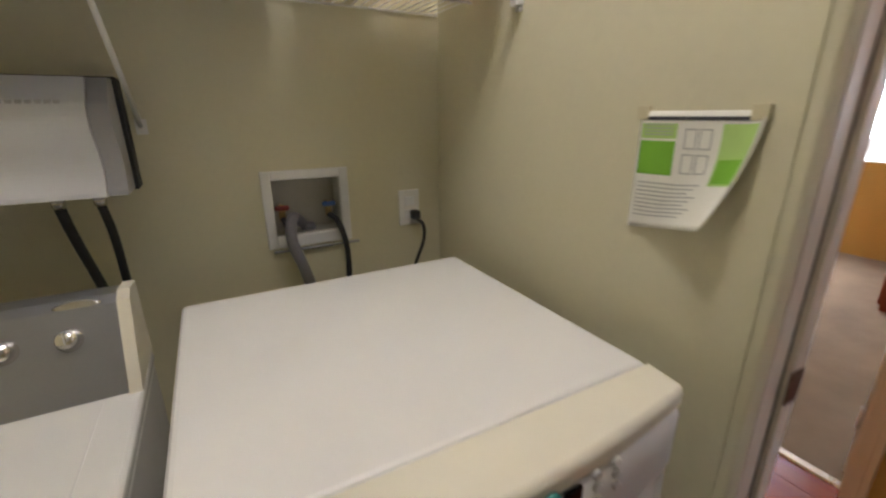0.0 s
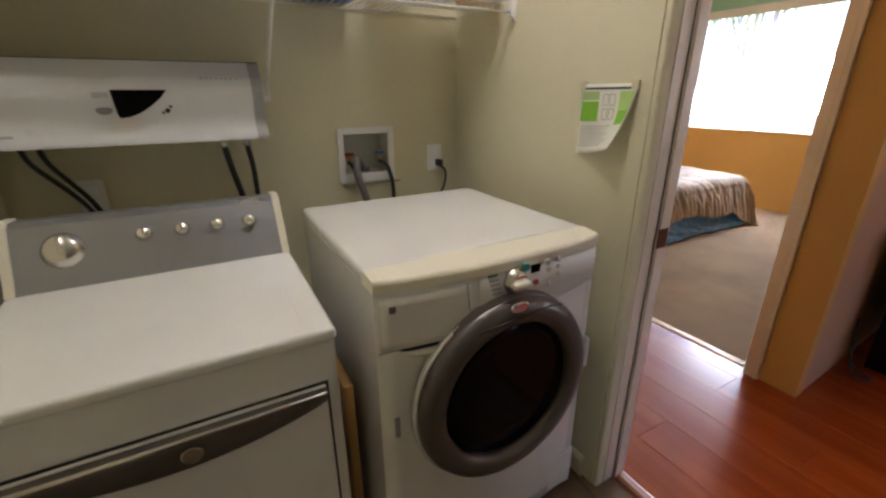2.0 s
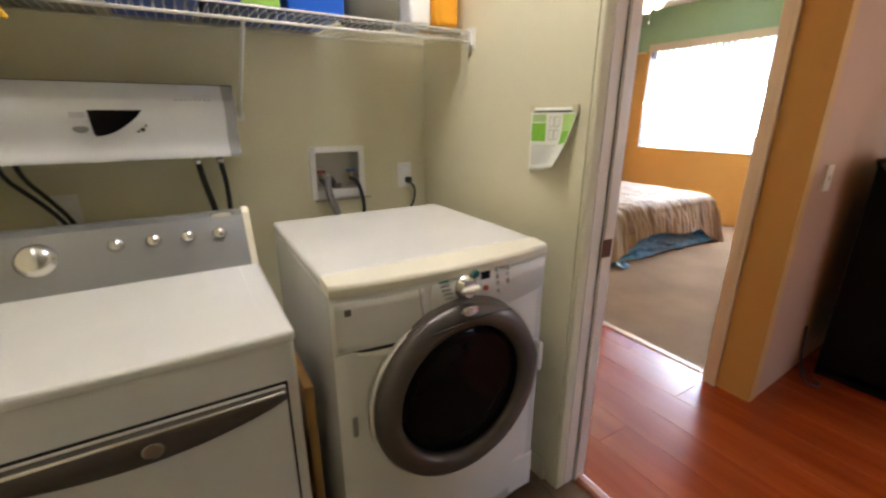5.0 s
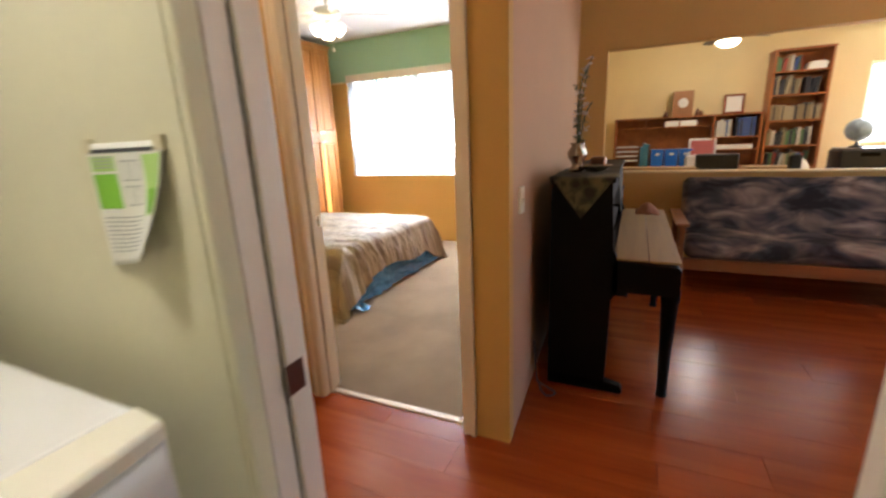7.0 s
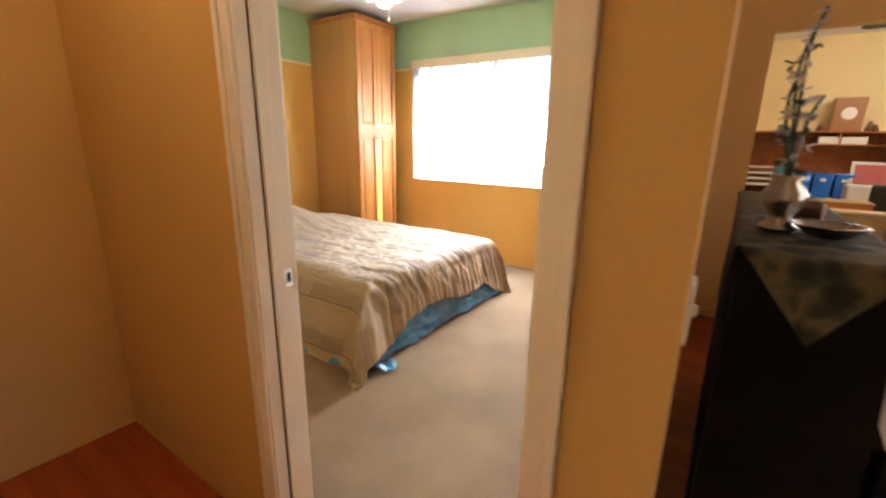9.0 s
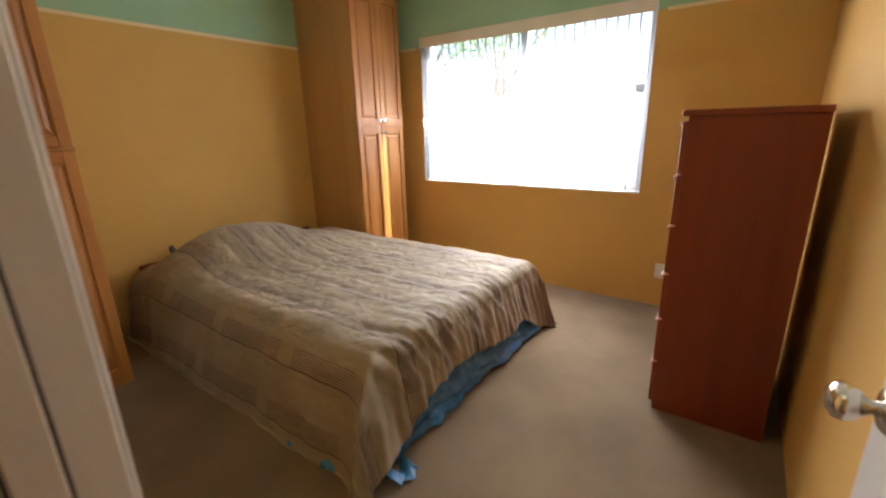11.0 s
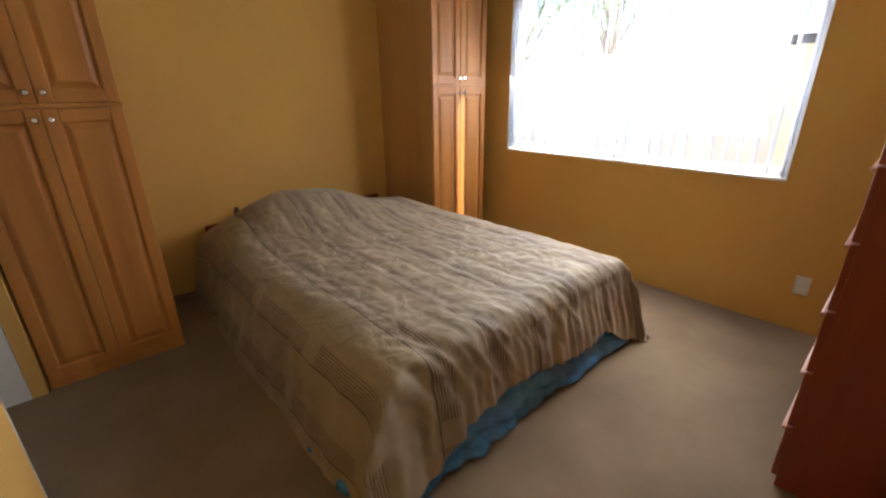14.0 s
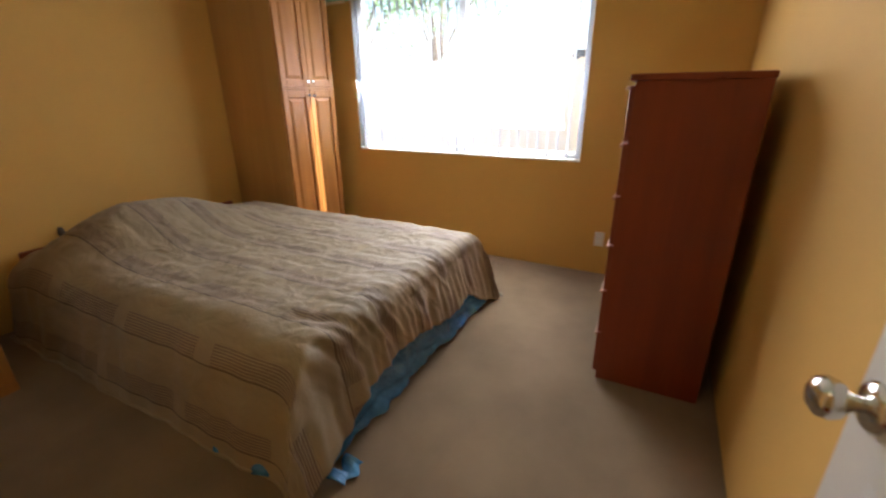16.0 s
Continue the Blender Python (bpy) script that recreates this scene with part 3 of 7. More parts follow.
# ---- laundry ----
# washer: front loader
def washer(x0, x1, yf, yb, h):
    cx = (x0 + x1) / 2
    w = thing("washing_machine", (cx, (yf + yb) / 2, 0), "white front-loading washer with a round smoked glass door", "washing machine")
    # body with a softly bowed front
    def front(x, z):
        u = (x - cx) / (x1 - x0) * 2
        return yf - 0.030 * (1 - u * u)
    bm = bmesh.new()
    nx, zs = 16, [0.05, 0.10, 0.5, h - 0.16, h - 0.035]
    xs = [x0 + (x1 - x0) * k / nx for k in range(nx + 1)]
    outline = [(x, front(x, 0)) for x in xs] + [(x1, yb), (x0, yb)]
    rings = [[bm.verts.new((x, y, z)) for x, y in outline] for z in zs]
    for a, b in zip(rings, rings[1:]):
        for k in range(len(a)):
            f = bm.faces.new((a[k], a[(k + 1) % len(a)], b[(k + 1) % len(a)], b[k]))
            f.smooth = k < nx
    bm.faces.new(rings[0][::-1])
    bm.faces.new(rings[-1])
    part("body", bm, m_enamel, w)
    # top plate and bisque front fascia of the top
    part("top_panel", box(x0 - 0.002, yf + 0.058, h - 0.035, x1 + 0.002, yb, h, 0.012, 3), m_enamel, w)
    bm = bmesh.new()
    prof = [(0.0, 0.0), (0.10, 0.0), (0.10, 0.0355), (0.012, 0.0300), (0.004, 0.0265), (0.0, 0.019)]
    rings = []
    for x in xs:
        y0 = front(x, 0) - 0.004
        t = (yf + 0.058 - y0) / 0.10
        rings.append([bm.verts.new((x, y0 + d * t, h - 0.036 + e)) for d, e in prof])
    for a, b in zip(rings, rings[1:]):
        for k in range(len(prof)):
            bm.faces.new((a[k], a[(k + 1) % len(prof)], b[(k + 1) % len(prof)], b[k])).smooth = k in (3, 4)
    bm.faces.new(rings[0])
    bm.faces.new(rings[-1][::-1])
    bmesh.ops.recalc_face_normals(bm, faces=bm.faces)
    part("top_fascia", bm, m_bisque, w, "bisque plastic strip along the front of the top")
    # control panel on the right two thirds, slightly proud
    pan = bmesh.new()
    cols = []
    for k in range(13):
        x = cx - 0.085 + (x1 - 0.008 - cx + 0.085) * k / 12
        cols.append([pan.verts.new((x, front(x, 0) - d, z)) for d, z in ((0.0, h - 0.165 + 0.02 * abs(k - 6) / 6), (0.006, h - 0.160 + 0.02 * abs(k - 6) / 6), (0.007, h - 0.045), (0.0, h - 0.040))])
    for a, b in zip(cols, cols[1:]):
        for i in range(3):
            pan.faces.new((a[i], b[i], b[i + 1], a[i + 1])).smooth = True
    bmesh.ops.recalc_face_normals(pan, faces=pan.faces)
    cp = part("control_panel", pan, m_panelgrey, w, "pale silver control panel")
    kx, kz = cx + 0.015, h - 0.066
    ky = front(kx, 0) - 0.006
    kn = part("dial", lathe([(0.033, 0), (0.034, 0.006), (0.030, 0.010), (0.026, 0.024), (0.022, 0.026)], pose(kx, ky, kz, 90, 0, 0)), m_steel, cp, "chrome cycle dial")
    part("grip", box(kx - 0.028, ky - 0.040, kz - 0.008, kx + 0.028, ky - 0.022, kz + 0.008, 0.006), m_bisque, kn)
    part("start_button", lathe([(0.0115, 0), (0.0115, 0.005), (0.009, 0.007)], pose(kx + 0.032, ky, kz + 0.030, 90, 0, 0)), m_teal, cp, "teal round start button")
    part("display", box(kx + 0.052, ky - 0.004, kz + 0.008, kx + 0.080, ky + 0.002, kz + 0.030, 0.002), m_darkglass, cp, "small black display")
    part("stop_button", lathe([(0.008, 0), (0.008, 0.005), (0.006, 0.006)], pose(kx + 0.068, ky, kz - 0.018, 90, 0, 0)), m_redplastic, cp, "red stop button")
    for k in range(7):
        x = kx + 0.108 + (k % 2) * 0.0 + (k // 4) * 0.038 + (k % 4) * 0.004
        z = kz + 0.028 - (k % 4) * 0.022
        part("button", lathe([(0.007, 0), (0.007, 0.005), (0.005, 0.006)], pose(x, front(x, 0) - 0.006, z, 90, 0, 0), 12), m_panelgrey, cp)
    for k in range(5):
        z = kz + 0.024 - k * 0.012
        part("mark", box(kx - 0.078 + 0.004 * k, ky - 0.003, z, kx - 0.052 + 0.004 * k, ky + 0.003, z + 0.003), m_teal if k == 0 else m_greymark, cp)
    # drawer with a scooped grip
    zt, zb = h - 0.165, h - 0.31
    x = x0 + 0.012
    bm = bmesh.new()
    grid = []
    for i in range(11):
        xx = x0 + 0.010 + (cx - 0.115 - x0) * i / 10
        row = []
        for j in range(7):
            z = h - 0.050 - 0.130 * j / 6
            row.append(bm.verts.new((xx, front(xx, 0) - 0.005, z)))
        grid.append(row)
    for i in range(10):
        for j in range(6):
            bm.faces.new((grid[i][j], grid[i][j + 1], grid[i + 1][j + 1], grid[i + 1][j])).smooth = True
    bmesh.ops.recalc_face_normals(bm, faces=bm.faces)
    bmesh.ops.solidify(bm, geom=bm.faces[:], thickness=-0.006)
    dr = part("detergent_drawer", bm, m_enamel, w)
    bm = bmesh.new()
    gx0, gx1, gz = x0 + 0.055, cx - 0.105, h - 0.200
    pts = []
    for i in range(15):
        u = i / 14
        pts.append((gx0 + (gx1 - gx0) * u, 0.022 * math.sin(math.pi * u) ** 0.7))
    top = [Vector((px, front(px, 0) - 0.001, gz + 0.010)) for px, s in pts]
    low = [Vector((px, front(px, 0) - 0.001, gz + 0.008 - s * 1.3)) for px, s in pts]
    back = [Vector((px, front(px, 0) - 0.012, gz + 0.010 - s * 0.5)) for px, s in pts]
    tv, lv, bv = ([bm.verts.new(p) for p in q] for q in (top, low, back))
    for i in range(14):
        bm.faces.new((tv[i], tv[i + 1], bv[i + 1], bv[i])).smooth = True
        bm.faces.new((bv[i], bv[i + 1], lv[i + 1], lv[i])).smooth = True
    # the scoop's shade is put into a darker enamel tone
    part("drawer_grip", bm, m_shaded_enamel, dr, "scooped enamel grip with its shade in the colour")
    # black sliver painting the shade under the drawer's lower edge, and the seam beside the panel
    gap = [(gx0 - 0.01 + (gx1 - gx0 + 0.03) * i / 12, 0.002 + 0.017 * math.sin(math.pi * i / 12) ** 0.8) for i in range(13)]
    bm = bmesh.new()
    up = [bm.verts.new((px, front(px, 0) - 0.0035, h - 0.181)) for px, d in gap]
    dn = [bm.verts.new((px, front(px, 0) - 0.0020, h - 0.181 - d)) for px, d in gap]
    for i in range(12):
        bm.faces.new((up[i], up[i + 1], dn[i + 1], dn[i]))
    part("grip_shade", bm, m_black, dr, "black sliver painted as the shade under the drawer front")
    part("seam", tube([(cx - 0.118, front(cx - 0.118, 0) - 0.006, h - 0.044), (cx - 0.112, front(cx - 0.112, 0) - 0.006, h - 0.11), (cx - 0.092, front(cx - 0.092, 0) - 0.006, h - 0.175)], 0.0011, 5), m_greymark, w)
    part("seam", tube([(x0 + 0.004, front(x0, 0) - 0.001, h - 0.186), (x0 + 0.03, front(x0 + 0.03, 0) - 0.001, h - 0.184), (gx0, front(gx0, 0) - 0.001, h - 0.182)], 0.0013, 5), m_greymark, w)
    part("badge", box(x0 + 0.03, front(x0 + 0.035, 0) - 0.013, h - 0.082, x0 + 0.045, front(x0 + 0.035, 0) - 0.006, h - 0.066, 0.001), m_silver, w)
    # round door
    dx, dz, R = cx + 0.008, h - 0.378, 0.263
    dy = front(dx, 0)
    m = pose(dx, dy + 0.004, dz, 90, 0, 0)
    bez = part("door", lathe_ring([(R, 0.0), (R + 0.004, 0.018), (R - 0.006, 0.040), (R - 0.040, 0.050), (R - 0.062, 0.040), (R - 0.068, 0.012)], m, 64, tall=1.02), m_silver, w, "brushed dark silver ring of the door")
    part("glass", lathe([(R - 0.065, 0.012), (R - 0.068, 0.024), (R - 0.12, 0.010), (R - 0.18, -0.02), (0.02, -0.045)], m, 48), m_darkglass, bez, "smoked glass bowl")
    part("hinge_cover", lathe_ring([(R + 0.012, -0.004), (R + 0.012, 0.010), (R + 0.003, 0.014)], m, 64), m_enamel, w)
    # brow and emblem above the door
    bm = bmesh.new()
    arc = []
    for i in range(17):
        a = radians(128 - 72 * i / 16)
        arc.append(Vector((dx + (R + 0.010) * math.cos(a), 0, dz + (R + 0.006) * math.sin(a))))
    rows = []
    for i, p in enumerate(arc):
        u = i / 16
        hgt = 0.012 + 0.020 * math.sin(math.pi * u)
        yy = front(p.x, 0)
        rows.append([bm.verts.new((p.x, yy - d, p.z + e)) for d, e in ((0.002, -0.006), (0.022, -0.006), (0.018, hgt * 0.2), (0.003, hgt * 0.5))])
    for a, b in zip(rows, rows[1:]):
        for k in range(3):
            bm.faces.new((a[k], b[k], b[k + 1], a[k + 1])).smooth = True
    bmesh.ops.recalc_face_normals(bm, faces=bm.faces)
    part("brow", bm, m_silver, w)
    part("brow_seam", tube([(dx - 0.170, dy - 0.026, dz + R - 0.064), (dx - 0.08, dy - 0.047, dz + R - 0.040), (dx, dy - 0.050, dz + R - 0.030), (dx + 0.08, dy - 0.047, dz + R - 0.026), (dx + 0.150, dy - 0.030, dz + R - 0.042)], 0.0026, 6), m_black, bez, "black seam under the brow")
    part("emblem", lathe([(0.020, 0), (0.021, 0.004), (0.016, 0.008)], pose(dx, dy - 0.040, dz + R - 0.006, 90, 0, 0) @ Matrix.Diagonal((1.4, 0.7, 1, 1)), 24), m_steel, w, "polished oval emblem")
    # side handles of the door
    part("latch_cover", box(x0 + 0.032, front(x0 + 0.04, 0) - 0.004, dz - 0.055, x0 + 0.046, front(x0 + 0.04, 0) + 0.02, dz + 0.005, 0.004), m_greymark, w)
    part("door_handle", box(x1 - 0.026, front(x1, 0) - 0.030, dz - 0.055, x1 - 0.006, front(x1, 0) + 0.01, dz + 0.050, 0.008), m_enamel, w)
    part("kick_panel", box(x0 + 0.006, yf - 0.016, 0.055, x1 - 0.006, yf + 0.03, 0.20, 0.006), m_enamel, w)
    for fx in (x0 + 0.06, x1 - 0.06):
        for fy in (yf + 0.06, yb - 0.06):
            part("foot", lathe([(0.022, 0), (0.024, 0.01), (0.012, 0.02), (0.012, 0.06)], pose(fx, fy, 0), 12), m_black, w)
    return w


def lathe_ring(profile, m, seg=48, tall=1.0):
    """A closed ring turned round the z axis of m."""
    bm = bmesh.new()
    n = len(profile)
    rings = [[bm.verts.new(m @ Vector((r * math.cos(2 * math.pi * k / seg), r * tall * math.sin(2 * math.pi * k / seg), h))) for r, h in profile] for k in range(seg)]
    for k in range(seg):
        a, b = rings[k], rings[(k + 1) % seg]
        for i in range(n):
            bm.faces.new((a[i], a[(i + 1) % n], b[(i + 1) % n], b[i])).smooth = True
    bmesh.ops.recalc_face_normals(bm, faces=bm.faces)
    return bm


m_panelgrey = mat("pale_panel_plastic", (0.66, 0.65, 0.62), rough=0.35, var=0.03, bump=0.02)
m_teal = mat("teal_plastic", (0.03, 0.22, 0.20), rough=0.4, var=0.05)
m_redplastic = mat("red_plastic", (0.55, 0.08, 0.04), rough=0.4, var=0.05)
m_greymark = mat("grey_print", (0.28, 0.28, 0.28), rough=0.5, var=0.05)
# white enamel darkened for the shade inside the drawer grip
m_shaded_enamel = mat("shaded_enamel", (0.72, 0.70, 0.62), rough=0.45, var=0.03)
washer(-0.060, 0.612, 0.330, 1.012, 0.972)


def dryer(x0, x1, yf, yb, h):
    cx = (x0 + x1) / 2
    d = thing("dryer", (cx, (yf + yb) / 2, 0), "white clothes dryer with a grey control console", "dryer")
    part("body", box(x0, yf, 0.03, x1, yb, h - 0.028, 0.012, 3), m_enamel, d)
    part("top_panel", box(x0 - 0.003, yf - 0.010, h - 0.030, x1 + 0.003, yb, h, 0.011, 3), m_enamel, d)
    part("top_groove", box(x1 - 0.060, yf + 0.05, h - 0.001, x1 - 0.057, yb - 0.18, h + 0.0010), m_panelgrey, d)
    # console, leaning back
    ys, yt, ht = yb - 0.155, yb - 0.080, 0.164
    def slab(xa, xb, grow=0.0):
        return extrude([(xa, ys - 0.012 - grow, h), (xa, ys - grow, h + 0.020), (xa, yt - grow - 0.004, h + ht - 0.012 + grow), (xa, yt + 0.016, h + ht + grow), (xa, yb, h + ht - 0.006 + grow), (xa, yb, h)], (xb - xa, 0, 0))
    con = part("console", slab(x0 + 0.020, x1 - 0.020), m_console, d, "brushed grey control console")
    for xa, xb in ((x0 - 0.001, x0 + 0.020), (x1 - 0.020, x1 + 0.001)):
        part("end_cap", slab(xa, xb, 0.006), m_bisque, d, "bisque plastic end cap")
    n = Vector((0, -(ht - 0.032), ys - yt)).normalized()
    face = lambda u, v: Vector((x0 + (x1 - x0) * u, ys + (yt - ys) * v, h + 0.02 + (ht - 0.032) * v))
    tilt = math.degrees(math.atan2(yt - ys, ht - 0.032))
    for u, v, r in ((0.185, 0.52, 0.042), (0.452, 0.62, 0.0185), (0.590, 0.62, 0.0185), (0.724, 0.62, 0.0185), (0.856, 0.62, 0.0185)):
        p = face(u, v)
        k = part("knob", lathe([(r * 1.12, -0.004), (r * 1.14, 0.003), (r, 0.005), (r * 0.94, 0.020), (r * 0.72, 0.026), (r * 0.1, 0.027)], pose(*p, 90 - tilt, 0, 0), 28), m_steel, con, "polished metal knob")
        q = p + Vector((0, -0.027 * math.cos(radians(tilt)), 0.027 * math.sin(radians(tilt))))
        part("pointer", box(q.x - r * 0.12, q.y - 0.004, q.z - r * 0.75, q.x + r * 0.12, q.y + 0.010, q.z + r * 0.75, 0.002), m_steel, k)
        for s in range(3 if r < 0.03 else 6):
            a = radians(40 + s * (50 if r < 0.03 else 48))
            t = face(u, v) + Vector((1.75 * r * math.cos(a), 0, 1.55 * r * math.sin(a)))
            t.y = ys + (yt - ys) * (t.z - h - 0.02) / (ht - 0.032) - 0.001
            part("dial_mark", box(t.x - 0.007, t.y - 0.001, t.z - 0.0012, t.x + 0.007, t.y + 0.002, t.z + 0.0012), m_greymark, con)
    p = face(0.880, 1.02)
    part("emblem", lathe([(0.022, 0), (0.023, 0.002), (0.018, 0.003)], pose(*p, 90 - tilt, 0, 0) @ Matrix.Diagonal((1.6, 0.45, 1, 1))), m_steel, con, "polished oval emblem")
    # hamper door with a curved handle
    zt, zb = 0.735, 0.30
    xa, xb = x0 + 0.050, x1 - 0.026
    part("door_gap", box(xa, yf - 0.0015, zb, xb, yf + 0.004, zt, 0.001), m_black, d)
    door = part("door", box(xa + 0.006, yf - 0.009, zb + 0.006, xb - 0.006, yf + 0.002, zt - 0.006, 0.006), m_enamel, d)
    bm = bmesh.new()
    rows = []
    for i in range(25):
        u = i / 24
        x = xa + 0.008 + (xb - xa - 0.016) * u
        depth = 0.012 + 0.052 * math.sin(math.pi * u) ** 0.8
        zlow = zt - 0.020 - depth
        rows.append([bm.verts.new(p) for p in ((x, yf - 0.008, zt - 0.010), (x, yf - 0.030, zt - 0.012), (x, yf - 0.034, zt - 0.022), (x, yf - 0.026, zlow), (x, yf - 0.008, zlow - 0.004))])
    for a, b in zip(rows, rows[1:]):
        for k in range(4):
            bm.faces.new((a[k], b[k], b[k + 1], a[k + 1])).smooth = k != 0
    bm.faces.new(rows[0])
    bm.faces.new(rows[-1][::-1])
    bmesh.ops.recalc_face_normals(bm, faces=bm.faces)
    hd = part("handle", bm, m_silver, door, "dark silver bowed handle")
    part("handle_rim", tube([(xa + 0.012, yf - 0.030, zt - 0.011), (cx, yf - 0.034, zt - 0.011), (xb - 0.012, yf - 0.030, zt - 0.011)], 0.0045), m_steel, door)
    part("emblem", lathe([(0.020, 0), (0.021, 0.002), (0.017, 0.004)], pose(cx + 0.035, yf - 0.029, zt - 0.052, 90, 0, 0)), m_steel, door)
    part("lower_seam", box(x0 + 0.004, yf - 0.001, 0.262, x1 - 0.004, yf + 0.003, 0.266), m_greymark, d)
    for fx in (x0 + 0.06, x1 - 0.06):
        for fy in (yf + 0.06, yb - 0.06):
            part("foot", lathe([(0.022, 0), (0.024, 0.01), (0.012, 0.02), (0.012, 0.04)], pose(fx, fy, 0), 12), m_black, d)
    return d


dryer(-0.812, -0.138, 0.368, 1.060, 0.866)

# water heater on the wall
m_heater = mat("white_heater_shell", (0.74, 0.75, 0.78), rough=0.3, var=0.02, bump=0.02, coat=0.2)
m_heaterend = mat("grey_heater_end", (0.40, 0.40, 0.41), rough=0.4, var=0.04)


def heater(x0, x1, yw, z0, z1):
    h = thing("water_heater", ((x0 + x1) / 2, yw, z0), "white wall-mounted tankless water heater with a dark window", "water heater")
    def prof(z):
        t = (z - z0) / (z1 - z0)
        return yw - 0.148 - 0.034 * math.exp(-((t - 0.62) / 0.24) ** 2) - 0.026 * math.exp(-(t / 0.15) ** 2) + 0.030 * max(0, t - 0.80) / 0.20
    zs = [z0 + (z1 - z0) * k / 28 for k in range(29)]
    front = [(prof(z), z) for z in zs]
    part("shell", extrude([(x0 + 0.035, yw - 0.06, z0)] + [(x0 + 0.035, y, z) for y, z in front] + [(x0 + 0.035, yw - 0.06, z1)], (x1 - x0 - 0.070, 0, 0)), m_heater, h)
    for xa, xb in ((x0, x0 + 0.034), (x1 - 0.034, x1)):
        part("end_cap", extrude([(xa, yw - 0.012, z0)] + [(xa, y + 0.012, z) for y, z in front] + [(xa, yw - 0.012, z1)], (xb - xa, 0, 0)), m_heaterend, h, "grey plastic end cap")
    part("back_plate", box(x0 + 0.004, yw - 0.06, z0 - 0.004, x1 + 0.008, yw, z1 + 0.006, 0.004), m_black, h, "black mounting plate")
    cx, cz = (x0 + x1) / 2 + 0.035, z0 + 0.115
    y = min(prof(cz + 0.01 * k) for k in range(-4, 5)) - 0.002
    out = [(cx - 0.065, y, cz + 0.036), (cx + 0.070, y - 0.001, cz + 0.036)] + [(cx + 0.070 - 0.125 * (k / 8), y, cz + 0.030 - 0.070 * math.sin(math.pi / 2 * k / 8)) for k in range(1, 9)] + [(cx - 0.060, y, cz - 0.030)]
    part("display_window", extrude(out, (0, 0.034, 0)), m_darkglass, h, "dark tinted display window")
    for dx, dz, r in ((0.062, -0.022, 0.007), (0.072, -0.010, 0.004), (0.050, -0.028, 0.004), (-0.090, -0.018, 0.016)):
        part("button", lathe([(r, 0), (r, 0.004), (r * 0.8, 0.005)], pose(cx + dx, prof(cz + dz) + 0.001, cz + dz, 90, 0, 0) @ Matrix.Diagonal((1.2 if r > 0.01 else 1, 0.75 if r > 0.01 else 1, 1, 1)), 14), m_greymark if r > 0.01 else m_black, h)
    part("label_mark", box(cx - 0.108, prof(cz + 0.022) - 0.002, cz + 0.014, cx - 0.070, prof(cz + 0.02) + 0.004, cz + 0.030), m_greymarklight, h)
    for k in range(8):
        part("logo_bar", box(x1 - 0.175 + k * 0.0135, prof(z1 - 0.048) - 0.002, z1 - 0.052, x1 - 0.166 + k * 0.0135, prof(z1 - 0.05) + 0.004, z1 - 0.045), m_greymarklight, h)
    part("print_bar", box(x0 + 0.065, prof(z0 + 0.032) - 0.002, z0 + 0.028, x0 + 0.105, prof(z0 + 0.032) + 0.003, z0 + 0.036), m_greymarklight, h)
    for i, (px, rad, mt) in enumerate(((x1 - 0.137, 0.0105, m_black), (x1 - 0.066, 0.009, m_black))):
        part("fitting", lathe([(0.012, -0.030), (0.013, -0.012), (0.010, -0.010), (0.010, 0.004)], pose(px, yw - 0.085, z0), 14), m_steel, h, "steel pipe fitting")
        part("hose", tube([(px, yw - 0.085, z0 - 0.028), (px + 0.010, yw - 0.082, z0 - 0.10), (px + 0.034 - 0.024 * i, yw - 0.075, z0 - 0.22), (px + 0.055 - 0.045 * i, yw - 0.07, z0 - 0.36)], rad), mt, h, "flexible water hose")
    for px, dx in ((x0 + 0.085, 0.115), (x0 + 0.125, 0.095)):
        part("power_cable", tube([(px, yw - 0.08, z0 + 0.004), (px + 0.01, yw - 0.08, z0 - 0.05), (px + dx * 0.55, yw - 0.06, z0 - 0.12), (px + dx, yw - 0.05, z0 - 0.20), (px + dx + 0.02, yw - 0.035, z0 - 0.30)], 0.0075), m_black, h)
    return h


m_greymarklight = mat("pale_print", (0.50, 0.50, 0.53), rough=0.5, var=0.04)
heater(-0.862, -0.120, LY1, 1.200, 1.432)
outlet("outlet", (-0.66, LY1, 1.025), (0, -1, 0))

